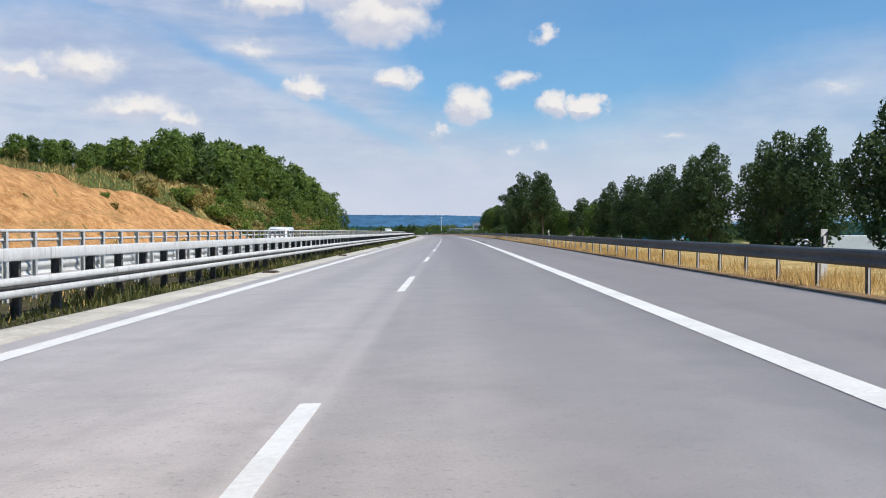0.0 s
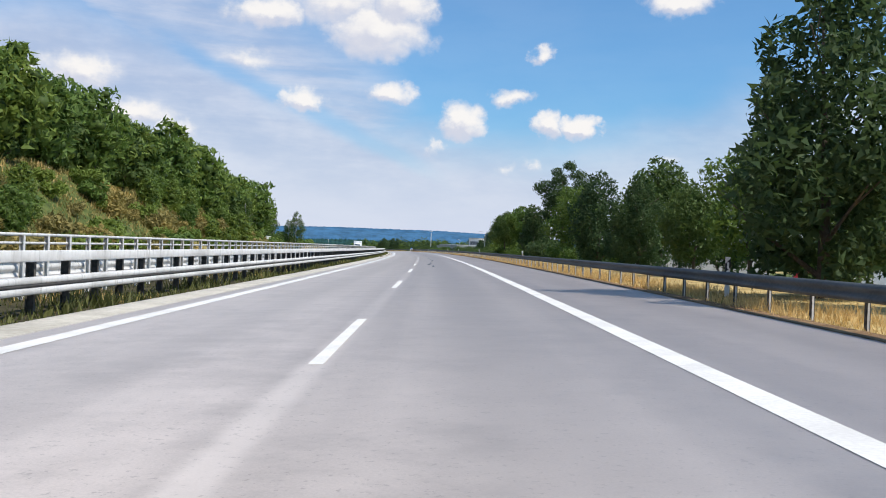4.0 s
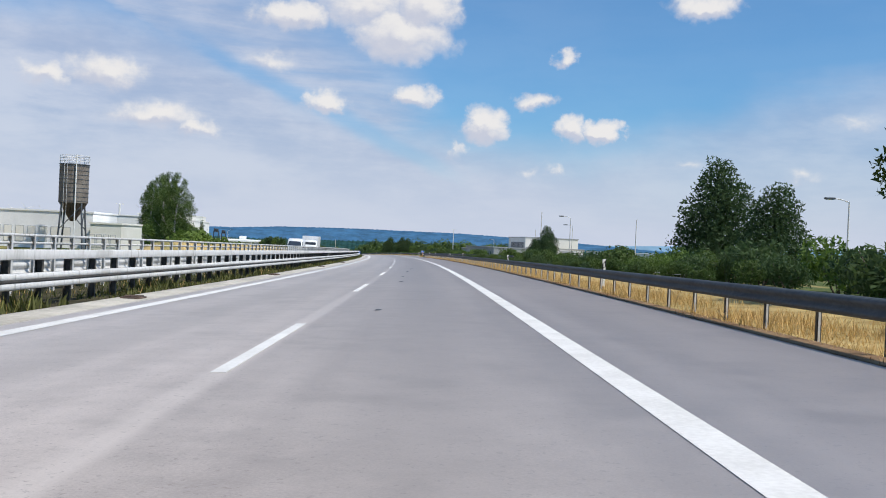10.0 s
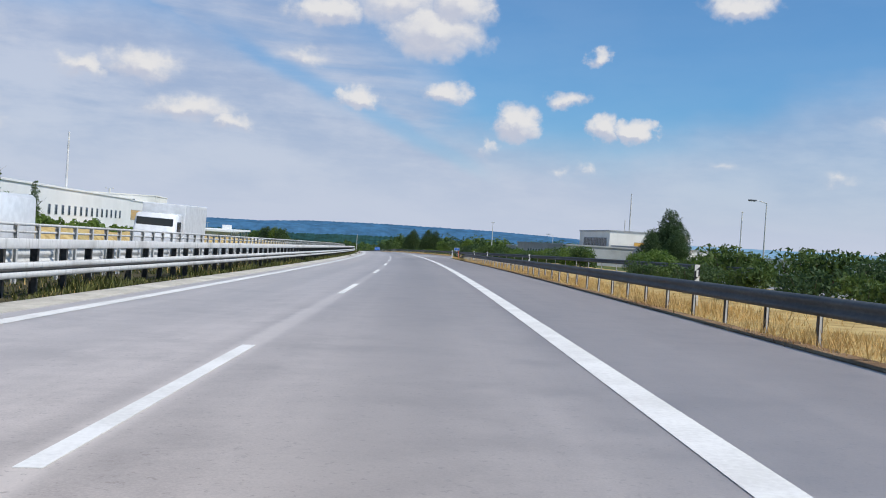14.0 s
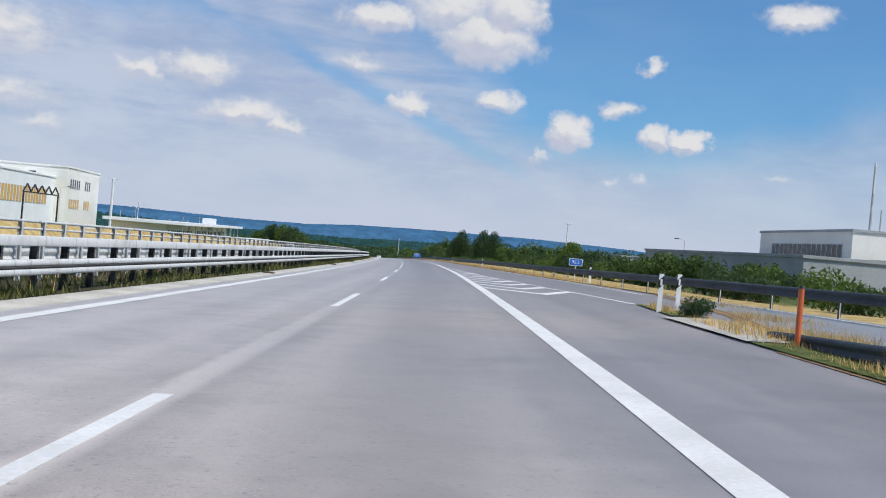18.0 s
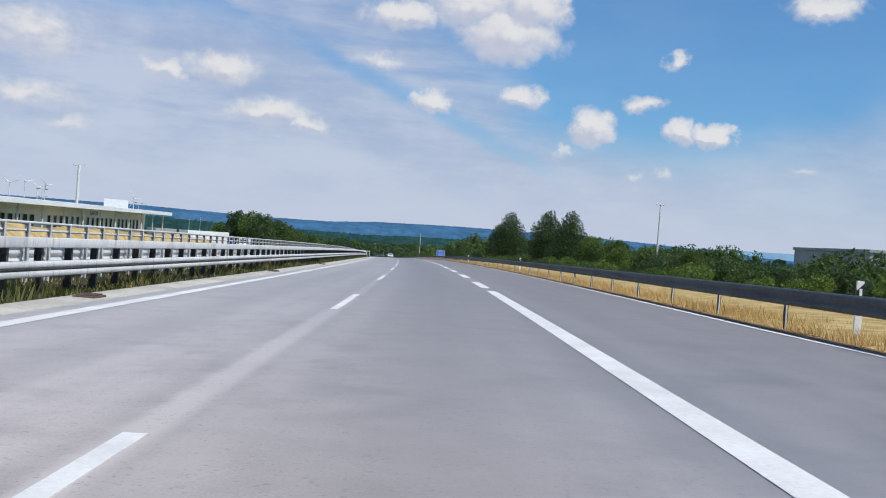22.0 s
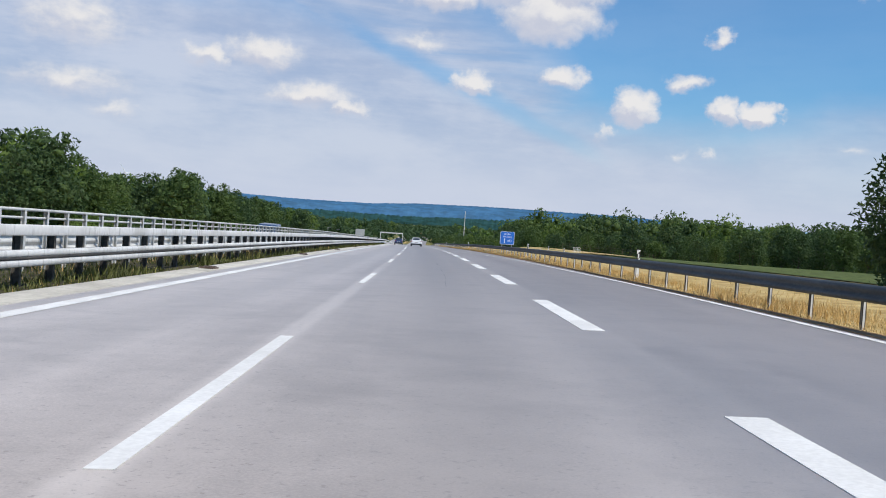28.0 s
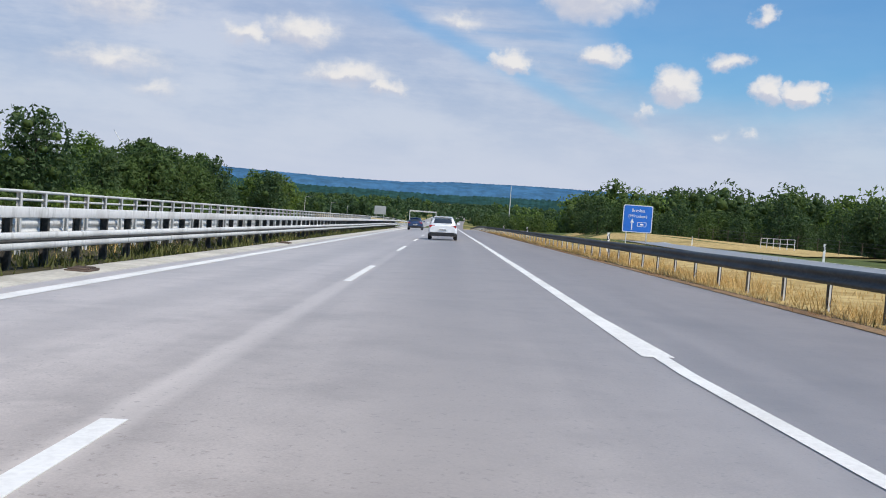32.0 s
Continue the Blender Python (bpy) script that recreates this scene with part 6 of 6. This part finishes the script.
def van(name, paint, label, m, length=5.3, height=2.1, width=1.95, windows=True):
    """A panel van that faces +y."""
    v = thing(name, label, "van", m)
    h, l = height, length / 2
    part("body", loft([(-l, ring(width * 0.96, 0.42, h * 0.97, 0.93)), (-l + 0.12, ring(width, 0.34, h, 0.92)), (l * 0.25, ring(width, 0.34, h, 0.92)), (l * 0.45, ring(width, 0.34, h * 0.96, 0.9)), (l * 0.72, ring(width * 0.99, 0.34, h * 0.56, 0.95)),
                       (l * 0.95, ring(width * 0.94, 0.36, h * 0.46, 0.93)), (l, ring(width * 0.8, 0.42, h * 0.38, 0.93))]), paint, v)
    shield = extrude_bm([(-width * 0.42, -0.36), (width * 0.42, -0.36), (width * 0.36, 0.36), (-width * 0.36, 0.36)], 0.02)
    ang = math.degrees(math.atan2(h * 0.40, l * 0.27))
    bmesh.ops.transform(shield, matrix=Matrix.Translation((0, l * 0.595, h * 0.765)) @ pose(0, 0, 0, 90 - ang + 3), verts=shield.verts)
    part("windscreen", shield, M_GLASS, v, "dark windscreen")
    for x in (-1, 1):
        spans = [(l * 0.2, l * 0.48)] + ([(-l * 0.9, -l * 0.5), (-l * 0.45, l * 0.12)] if windows else [])
        for a, b in spans:
            part("side_window", box_bm(0.03, b - a, h * 0.26, (x * width * 0.472, (a + b) / 2, h * 0.74), 0.01), M_GLASS, v)
        part("headlight", box_bm(0.32, 0.14, 0.2, (x * width * 0.36, l * 0.95, h * 0.38), 0.04), M_WHITEPLASTIC, v)
        part("mirror", box_bm(0.16, 0.12, 0.26, (x * (width * 0.5 + 0.12), l * 0.5, h * 0.62), 0.04), M_BLACK, v)
        for y in (-l * 0.62, l * 0.62):
            wheel(v, x * width * 0.44, y, 0.34)
    part("bumper", box_bm(width * 0.9, 0.16, 0.22, (0, l * 0.99, 0.45), 0.05), M_BLACK, v)
    return v


def lorry(label, cab, box, m, length=9.0, height=3.4):
    """A box lorry that faces +y."""
    t = thing("lorry", label, "lorry", m)
    l = length / 2
    part("cargo_box", box_bm(2.5, length - 2.2, height - 1.0, (0, -1.0, 1.0 + (height - 1.0) / 2), 0.05), box, t)
    part("cab", loft([(l - 2.0, ring(2.4, 0.6, 2.75, 0.95)), (l - 0.5, ring(2.4, 0.55, 2.7, 0.94)), (l - 0.1, ring(2.36, 0.5, 1.5, 0.98)), (l, ring(2.2, 0.5, 1.3, 0.98))]), cab, t)
    part("windscreen", box_bm(2.05, 0.05, 0.8, (0, l - 0.30, 2.05), 0.02, None), M_GLASS, t)
    part("chassis", box_bm(1.0, length - 0.6, 0.25, (0, -0.2, 0.75), 0.03), M_BLACK, t)
    for x in (-1, 1):
        part("side_window", box_bm(0.04, 0.8, 0.6, (x * 1.17, l - 1.1, 2.0), 0.02), M_GLASS, t)
        for y in (-l + 1.2, -l + 2.4, l - 1.2):
            wheel(t, x * 1.08, y, 0.48, 0.28)
    return t


def on_road(s, u, turn=0.0):
    x, y, z = at(s, u, 0.006)
    return pose(x, y, z, 0, 0, float(road_yaw(s)) + turn) @ pose(0, 0, 0, float(road_slope(s)), -CROSSFALL, 0)


hatchback("hatchback_car", M_CARWHITE, "white hatchback car with dark rear window on the carriageway", on_road(817.5, 1.55))
hatchback("hatchback_car", M_CARDARK, "dark blue hatchback car in the overtaking lane", on_road(872, -1.9))
van("delivery_van", M_CARWHITE, "white van with dark windows on the oncoming carriageway", on_road(89, -15.0, 180), 5.0, 2.0)
van("delivery_van", M_CARWHITE, "tall white delivery van on the oncoming carriageway", on_road(369.4, -13, 180), 5.8, 2.6, 2.05, False)
van("off_road_car", M_CARDARK, "dark blue off-road car on the oncoming carriageway", on_road(752.3, -13, 180), 4.6, 1.9, 1.9)
lorry("white box lorry on the oncoming carriageway", M_CARWHITE, M_CARWHITE, on_road(395.4, -13, 180), 8.0, 3.3)
lorry("long white lorry with a blue cab parked beyond the oncoming lanes", plain("blue_cab_paint", (0.03, 0.05, 0.30), 0.4), M_CARWHITE, place(733.7, -40.4, float(ground_h(733.7, -40.4)), -31), 15.5, 3.6)
lorry("lorry with a dull grey cargo box parked beyond the oncoming lanes", M_CARWHITE, M_GREYWALL, place(745, -52, float(ground_h(745, -52)), -31), 9, 3.7)
van("delivery_van", M_CARWHITE, "white van parked beside the oncoming lanes", place(690, -26.5, float(ground_h(690, -26.5)), 178), 5.6, 2.4, 2.0, False)
M_TRUCKBLUE, M_TRUCKRED, M_TRUCKGREEN = plain("blue_tarpaulin", (0.02, 0.28, 0.55), 0.5), plain("red_tarpaulin", (0.55, 0.03, 0.04), 0.5), plain("green_container", (0.01, 0.22, 0.17), 0.5)
lorry("lorry with a bright blue cargo box parked behind the trees", M_CARWHITE, M_TRUCKBLUE, place(158, 36, float(ground_h(158, 36)), 60), 9, 3.0)
lorry("white lorry with a red cab parked behind the trees", M_TRUCKRED, M_CARWHITE, place(178, 36, float(ground_h(178, 36)), 70), 9, 3.0)
lorry("lorry with a dark green box parked behind the trees", M_CARWHITE, M_TRUCKGREEN, place(131, 35, float(ground_h(131, 35)), 80), 7, 2.6)
lorry("white lorry parked behind the trees", M_CARWHITE, M_CARWHITE, place(282, 33, float(ground_h(282, 33)), 40), 9, 3.0)
lorry("white lorry parked behind the roadside trees", M_CARWHITE, M_WHITE, place(80, 34, float(ground_h(80, 34)), 85), 9, 3.0)
lorry("lorry with an orange cargo box parked beside the oncoming lanes", M_TRUCKBLUE, M_ORANGE, place(744, -40, float(ground_h(744, -40)), 175), 9, 3.2)
lorry("blue and white lorry parked behind the trees", M_TRUCKBLUE, M_CARWHITE, place(232, 30, float(ground_h(232, 30)), 30), 7, 2.6)


# ---------------------------------------------------------------- buildings
def building(name, label, s0, s1, u_near, u_far, top, mat, windows=(), turn=0.0, sink=1.0, roof_mat=None, eave=0.15):
    """A block between s0 and s1 along the road. windows: rows of side, along, height of sill over the road, width, height, count, gap, material."""
    sc, uc = (s0 + s1) / 2, (u_near + u_far) / 2
    lx, ly = abs(u_far - u_near), s1 - s0
    g_ = float(ground_h(sc, uc))
    b = thing(name, label, "building", place(sc, uc, 0, turn))
    lo = g_ - sink
    t = 0.3
    for nm, sx, sy, x, y in (("wall", t, ly, -lx / 2 + t / 2, 0), ("wall", t, ly, lx / 2 - t / 2, 0), ("wall", lx - 2 * t, t, 0, -ly / 2 + t / 2), ("wall", lx - 2 * t, t, 0, ly / 2 - t / 2)):
        part(nm, box_bm(sx, sy, top - lo, (x, y, (top + lo) / 2)), mat, b)
    part("roof", box_bm(lx + 2 * eave, ly + 2 * eave, 0.28, (0, 0, top + 0.142), 0.02), roof_mat or mat, b)
    near = 1 if u_near > u_far else -1
    for side, along, sill, w, h, count, gap, m_ in windows:
        for k in range(count):
            a = along + k * (w + gap)
            if side == "road":
                c, size, inner = (near * (lx / 2 + 0.01), a, sill + h / 2), (0.12, w, h), (0.14, w - 0.14, h - 0.14)
            elif side == "back":
                c, size, inner = (a, -ly / 2 - 0.01, sill + h / 2), (w, 0.12, h), (w - 0.14, 0.14, h - 0.14)
            win = part("window", box_bm(*size, c, 0.02), M_GREYWALL, b)
            part("pane", box_bm(*inner, c), m_, win)
    return b


W = M_GLASS
M_DARKPANE = plain("dark_window_pane", (0.07, 0.05, 0.04), 0.25)
building("workshop", "long low white commercial building with a yellow window", 446, 516, -46, -64, 7.2, M_WHITE,
                  [("road", -33.0, 3.6, 2.2, 1.8, 1, 1, M_YELLOW), ("road", -27.0, 3.8, 1.4, 1.6, 1, 1, W), ("road", -14, 3.6, 1.1, 1.4, 14, 2.0, W), ("back", -7, 3.6, 1.6, 1.6, 4, 2.2, W)], 2)
building("customs_hall", "long white customs hall with rows of yellow windows", 524, 602.5, -61, -84, 9.4, M_WHITE,
         [("road", -39, 4.6, 0.9, 2.6, 12, 0.35, M_YELLOW), ("road", -18, 4.6, 0.9, 2.6, 14, 0.35, M_YELLOW), ("road", 8, 4.6, 0.9, 2.6, 22, 0.35, M_YELLOW), ("back", -9, 4.8, 1.3, 2.0, 9, 0.9, W)], 1)
building("office_block", "tall cream office block with small windows", 603, 623, -59.5, -82, 12.2, M_CREAM,
         [("road", -8.0, 8.6, 0.8, 1.7, 5, 0.45, W), ("road", 1.0, 8.6, 0.8, 1.7, 3, 0.45, W), ("road", -8.0, 5.0, 0.8, 1.7, 5, 0.45, M_YELLOW), ("road", 1.0, 5.0, 0.8, 1.7, 3, 0.45, M_YELLOW), ("back", -6, 9.8, 1.2, 1.4, 5, 1.6, W)], 1)
station = building("service_station", "long low white service station with a flat canopy roof", 612, 692, -44, -54, 4.14, M_WHITE,
                   [("road", -38, 1.6, 1.3, 1.7, 12, 0.9, W), ("road", -8, 1.6, 1.0, 1.7, 20, 1.25, W)], 0.6)
part("canopy_roof", box_bm(15, 86, 0.6, (1.5, 0, 4.72), 0.05), M_WHITE, station, "broad white canopy roof")
for k in range(12):
    part("column", tube_bm((8.0, -41 + 7.4 * k, -0.5), (8.0, -41 + 7.4 * k, 4.45), 0.12, 0.12, 8), M_STEEL, station)
part("roof_unit", box_bm(3.0, 4.2, 1.5, (1.0, 36, 5.77), 0.05), M_WHITEPLASTIC, station, "white ventilation unit")
board = part("sign_board", box_bm(0.12, 10.5, 0.9, (5.08, 10, 3.9), 0.02), M_WHITEPLASTIC, station, "white shop sign board")
text_part("KANTOR", 0.85, Matrix.Translation((5.16, 10, 3.9)) @ pose(0, 0, 0, 90, 0, 90), M_CARDARK, board)
# beige control building on the right
building("control_building", "beige flat-roofed building with a ribbon of windows", 527, 551, 45.5, 62, 6.85, M_BEIGE,
         [("road", -9.5, 3.75, 1.0, 1.8, 15, 0.22, M_DARKPANE), ("back", -2.0, 3.0, 2.2, 1.9, 1, 1, M_YELLOW)], 1, 2.0, M_GREYWALL)
building("control_annex", "long low grey annex in front of a flat-roofed building", 508, 556, 32.3, 44.8, 3.3, M_GREYWALL, [("road", -20, 0.9, 1.4, 1.4, 12, 1.4, W)], 1, 2.0, M_GREYWALL)
building("control_annex", "pale annex at the end of a flat-roofed building", 505, 526, 46, 58, 3.4, M_WHITE, [("back", -4, 1.2, 3.0, 1.8, 2, 1.5, M_GREYWALL)], 1, 2.0, M_GREYWALL)
building("warehouse", "low grey hall behind the roadside trees", 222, 268, 30, 46, 1.9, M_GREYWALL, [], 0.5, 2.0)
building("warehouse", "long low white hall far beyond the verge", 560, 690, 118, 146, 4.6, M_WHITE, [], 3, 4.0)
building("industrial_hall", "low grey flat-roofed hall behind the hedge", 604, 620, 41, 56, 3.6, M_GREYWALL, [], 0, 4.0)
building("concrete_works", "white building behind a silo", 389, 402, -45, -61, 5.6, M_WHITE, [("back", -6, 1.0, 1.2, 2.4, 7, 0.5, M_BEIGE)], 0, 1.0)
building("concrete_works", "low cream wing beside a silo", 386, 398, -40, -44.5, 4.0, M_CREAM, [("back", -1.9, 0.6, 0.8, 1.9, 4, 0.2, M_BEIGE)], 0, 1.0)
building("filling_station", "flat purple-edged canopy building far off", 418, 432, -70, -90, 6.4, M_CARDARK, [], 0, 1.0, M_WHITE)
# trusses over the customs hall's entrances
for s0 in (528, 550):
    tr = thing("entrance_canopy", "dark steel zigzag truss of an entrance canopy", "canopy", place(s0, -47, 0))
    for k in range(5):
        bm = tube_bm((0, 2.4 * k, 5.6), (0, 2.4 * k + 1.2, 6.5), 0.1, 0.1, 6)
        tube_bm((0, 2.4 * k + 1.2, 6.5), (0, 2.4 * k + 2.4, 5.6), 0.1, 0.1, 6, bm)
        part("brace", bm, M_BLACK, tr)
    part("beam", box_bm(0.16, 12.2, 0.16, (0, 6.0, 5.5), 0.02), M_BLACK, tr)
    for y in (0.1, 11.9):
        part("column", tube_bm((0, y, -0.4), (0, y, 5.5), 0.12, 0.12, 8), M_BLACK, tr)


def silo(s, u):
    m = thing("silo", "brown timber-clad cement silo on steel legs with a railed top", "silo", place(s, u, float(ground_h(s, u)), 8))
    m_wood = two_scale("silo_boards", (0.13, 0.11, 0.095), (0.24, 0.21, 0.18), 0.8, 7.0, 0.8)
    shaft = part("shaft", tube_bm((0, 0, 6.8), (0, 0, 12.2), 2.0, 2.0, 24), m_wood, m)
    for k in range(9):
        part("hoop", tube_bm((0, 0, 7.0 + 0.62 * k), (0, 0, 7.07 + 0.62 * k), 2.04, 2.04, 24), M_STEEL_OLD, shaft)
    part("hopper", tube_bm((0, 0, 4.2), (0, 0, 6.8), 0.35, 1.95, 20), M_RUST, m)
    part("top_deck", tube_bm((0, 0, 12.2), (0, 0, 12.32), 2.1, 2.1, 24), M_STEEL_OLD, m)
    for k in range(12):
        a = 2 * math.pi * k / 12
        part("rail_post", tube_bm((2.03 * math.cos(a), 2.03 * math.sin(a), 12.3), (2.03 * math.cos(a), 2.03 * math.sin(a), 13.5), 0.03, 0.03, 6), M_STEEL, m)
    for z in (12.7, 13.1, 13.5):
        bm = bmesh.new()
        for k in range(12):
            a, b = 2 * math.pi * k / 12, 2 * math.pi * (k + 1) / 12
            tube_bm((2.03 * math.cos(a), 2.03 * math.sin(a), z), (2.03 * math.cos(b), 2.03 * math.sin(b), z), 0.035, 0.035, 6, bm)
        part("top_railing", bm, M_STEEL, m)
    for k in range(4):
        a = math.pi / 4 + math.pi / 2 * k
        part("leg", tube_bm((2.5 * math.cos(a), 2.5 * math.sin(a), -0.3), (1.85 * math.cos(a), 1.85 * math.sin(a), 7.0), 0.14, 0.12, 8), M_STEEL_OLD, m)
        b = a + math.pi / 2
        part("brace", tube_bm((2.2 * math.cos(a), 2.2 * math.sin(a), 3.0), (1.95 * math.cos(b), 1.95 * math.sin(b), 6.4), 0.07, 0.07, 6), M_STEEL_OLD, m)
    part("fill_pipe", tube_bm((0.6, -2.15, 0), (0.6, -2.15, 13.6), 0.09, 0.09, 8), M_WHITEPLASTIC, m, "pale vertical filling pipe")
    for x in (-1.0, -0.6):
        part("ladder_rail", tube_bm((x, -2.1, 3.0), (x, -2.1, 13.3), 0.03, 0.03, 6), M_STEEL, m)


silo(382.5, -46)


def wind_turbine(s, u, top, turn):
    base = float(ground_h(s, u))
    h = top - base
    t = thing("wind_turbine", "white wind turbine far away on the ridge", "wind turbine", place(s, u, base, turn))
    part("tower", tube_bm((0, 0, -3), (0, 0, h), 0.5, 0.26, 10), M_WHITEPLASTIC, t)
    part("nacelle", box_bm(0.9, 2.4, 0.9, (0, -0.6, h), 0.2), M_WHITEPLASTIC, t)
    for k in range(3):
        a = 0.4 + 2.0944 * k + 0.01 * s
        part("blade", tube_bm((0, -1.9, h), (math.sin(a) * 8.5, -1.9, h + math.cos(a) * 8.5), 0.32, 0.09, 6), M_WHITEPLASTIC, t)


for s, u, top, turn in ((1339, -314, 42, 10), (1343, -303, 44, 40), (1346, -293.5, 40, 25), (1348, -288, 42, 60), (1369, -219, 37, 30)):
    wind_turbine(s, u, top, turn)


# ---------------------------------------------------------------- plants that nobody could count
def blades(name, count, area, height, mat, seed, label, lean=0.35, width=0.02, clump=0.5):
    """Grass blades: thin bent triangles scattered over a stretch of verge."""
    r = np.random.default_rng(seed)
    s = r.uniform(area[0], area[1], count)
    keep = (np.sin(s * 0.9) + np.sin(s * 0.37 + 1.0) + 2 * r.random(count)) > clump
    s = s[keep]
    n = len(s)
    lo, hi = area[2](s), area[3](s)
    u = lo + (hi - lo) * r.random(n)
    p = road_np(s, u, ground_h(s, u))
    h = height * (0.45 + 0.8 * r.random(n)) * (0.75 + 0.35 * np.sin(s * 0.7 + u))
    a = r.uniform(0, 6.283, n)
    side = np.stack([np.cos(a), np.sin(a), 0 * a], -1) * (width * (0.6 + r.random(n)))[:, None]
    tip = p + np.stack([np.cos(a + 1.2) * h * lean, np.sin(a + 1.2) * h * lean, h], -1)
    v = np.stack([p - side, p + side, tip], 1).reshape(-1, 3)
    ob = link(name, quads_of(name, v, np.arange(3 * n).reshape(-1, 3), mat))
    tagged(ob, label, "grass", kind="stuff")


def const(v):
    return lambda s: np.full_like(s, v)


blades("verge_litter", 90000, (-12, 880, lambda s: right_edge(s) - 0.03, lambda s: right_edge(s) + 0.5), 0.10, M_LITTER, 21, "reddish-brown dead weeds along the edge of the asphalt", 1.0, 0.012, -0.6)
blades("dry_grass", 260000, (-12, 880, lambda s: np.maximum(right_edge(s), 6.9) + 0.22, lambda s: np.maximum(right_edge(s), 6.9) + 2.0), 0.27, M_DRY, 1, "dry yellow grass along the guardrail", 0.6, 0.0085, -0.4)
blades("dry_grass", 120000, (-12, 880, lambda s: np.maximum(right_edge(s), 7.0) + 1.6, lambda s: np.maximum(right_edge(s), 7.0) + 8.5), 0.24, M_DRY, 2, "dry yellow grass on the verge", 0.6, 0.013)
blades("dry_stalks", 9000, (-12, 880, lambda s: np.maximum(right_edge(s), 6.9) + 0.3, lambda s: np.maximum(right_edge(s), 6.9) + 3.0), 0.40, M_DRY, 12, "tall dry grass stalks along the guardrail", 0.35, 0.005, 2.0)
blades("green_weeds", 9000, (-12, 880, lambda s: np.maximum(right_edge(s), 6.9) + 0.1, lambda s: np.maximum(right_edge(s), 6.9) + 2.0), 0.36, M_WEED, 3, "green weeds among dry grass", 0.5, 0.009, 2.6)
blades("median_grass", 110000, (-12, 880, const(-9.3), const(-5.05)), 0.26, M_WEED, 4, "green and brown grass on the central reservation", 0.4, 0.018)
blades("median_weeds", 60000, (-12, 880, const(-6.4), const(-5.02)), 0.30, M_WEED, 14, "dark green weeds under the crash barrier", 0.6, 0.03, 0.2)
blades("median_tufts", 26000, (-12, 880, const(-6.0), const(-5.04)), 0.34, M_TUFT, 15, "bright yellow-green grass tufts beside the gutter", 0.35, 0.010, 2.3)
blades("median_dry_grass", 36000, (-12, 880, const(-9.3), const(-5.1)), 0.32, M_DRY, 5, "dry grass on the central reservation", 0.4, 0.012, 1.4)
blades("slope_grass", 70000, (-30, 300, const(-46.0), const(-22.9)), 0.7, M_OLIVE, 21, "olive and brown rough grass on the slope", 0.6, 0.05, -0.6)
blades("slope_dry_grass", 26000, (60, 300, const(-36.0), const(-22.9)), 0.6, M_DRY, 22, "dry straw-coloured grass among the scrub on the slope", 0.6, 0.045, 1.6)
blades("verge_dry_grass", 40000, (-12, 880, const(-23.5), const(-20.7)), 0.5, M_DRY, 6, "dry yellow grass beyond the oncoming lanes", 0.35, 0.03, 0.0)
blades("island_grass", 5000, (430, 457, lambda s: np.minimum(np.interp(s, (430, 446, 459), (7.1, 7.15, 7.9)), ramp_lo(s) - 0.05), lambda s: ramp_lo(s) - 0.05), 0.26, M_DRY, 7, "dry grass on the nose between two roads", 0.4, 0.014, -1)
tree("bush", 453.2, 8.0, 0.6, B_GREEN[2], "small weed bush on the grassy nose")


def far_woods():
    """Distant woods: many rough crowns of large leaf sprays in one sheet."""
    r = np.random.default_rng(77)
    n = 7000
    s = r.uniform(250, 2300, n)
    right = r.random(n) < 0.55
    u = np.where(right, r.uniform(110, 900, n), -r.uniform(110, 800, n))
    near_gap = (s < 700) & (np.abs(u) < np.where(right, 130, 150))
    ahead = r.random(n) < 0.3
    s = np.where(ahead, r.uniform(1280, 2400, n), s)
    u = np.where(ahead, r.uniform(-420, 420, n), u)
    keep = (ahead & ((np.abs(u) > 22) | (s > 1620))) | ~near_gap & ((np.sin(s * 0.011 + 1) + np.sin(u * 0.013) + np.sin((s + u) * 0.006)) > -0.6) & ~((s < 1000) & ~right & (np.abs(u) < 260) & (s > 480))
    s, u = s[keep], u[keep]
    base = road_np(s, u, ground_h(s, u) - 0.5)
    n = len(s)
    hgt = r.uniform(5.5, 9.0, n)
    k = 22
    d = r.normal(size=(n, k, 3))
    d /= np.linalg.norm(d, axis=2)[:, :, None]
    c = base[:, None, :] + d * (hgt * 0.5)[:, None, None] * np.array([1.0, 1.0, 0.95]) + np.stack([0 * hgt, 0 * hgt, hgt * 0.5], -1)[:, None, :]
    ob = link("distant_woods", leaf_mesh("distant_woods", c.reshape(-1, 3), d.reshape(-1, 3), 3.1, M_LEAF_FAR, r, 1.2))
    tagged(ob, "dark green woods spread over the far valley", "woods", kind="stuff")


far_woods()
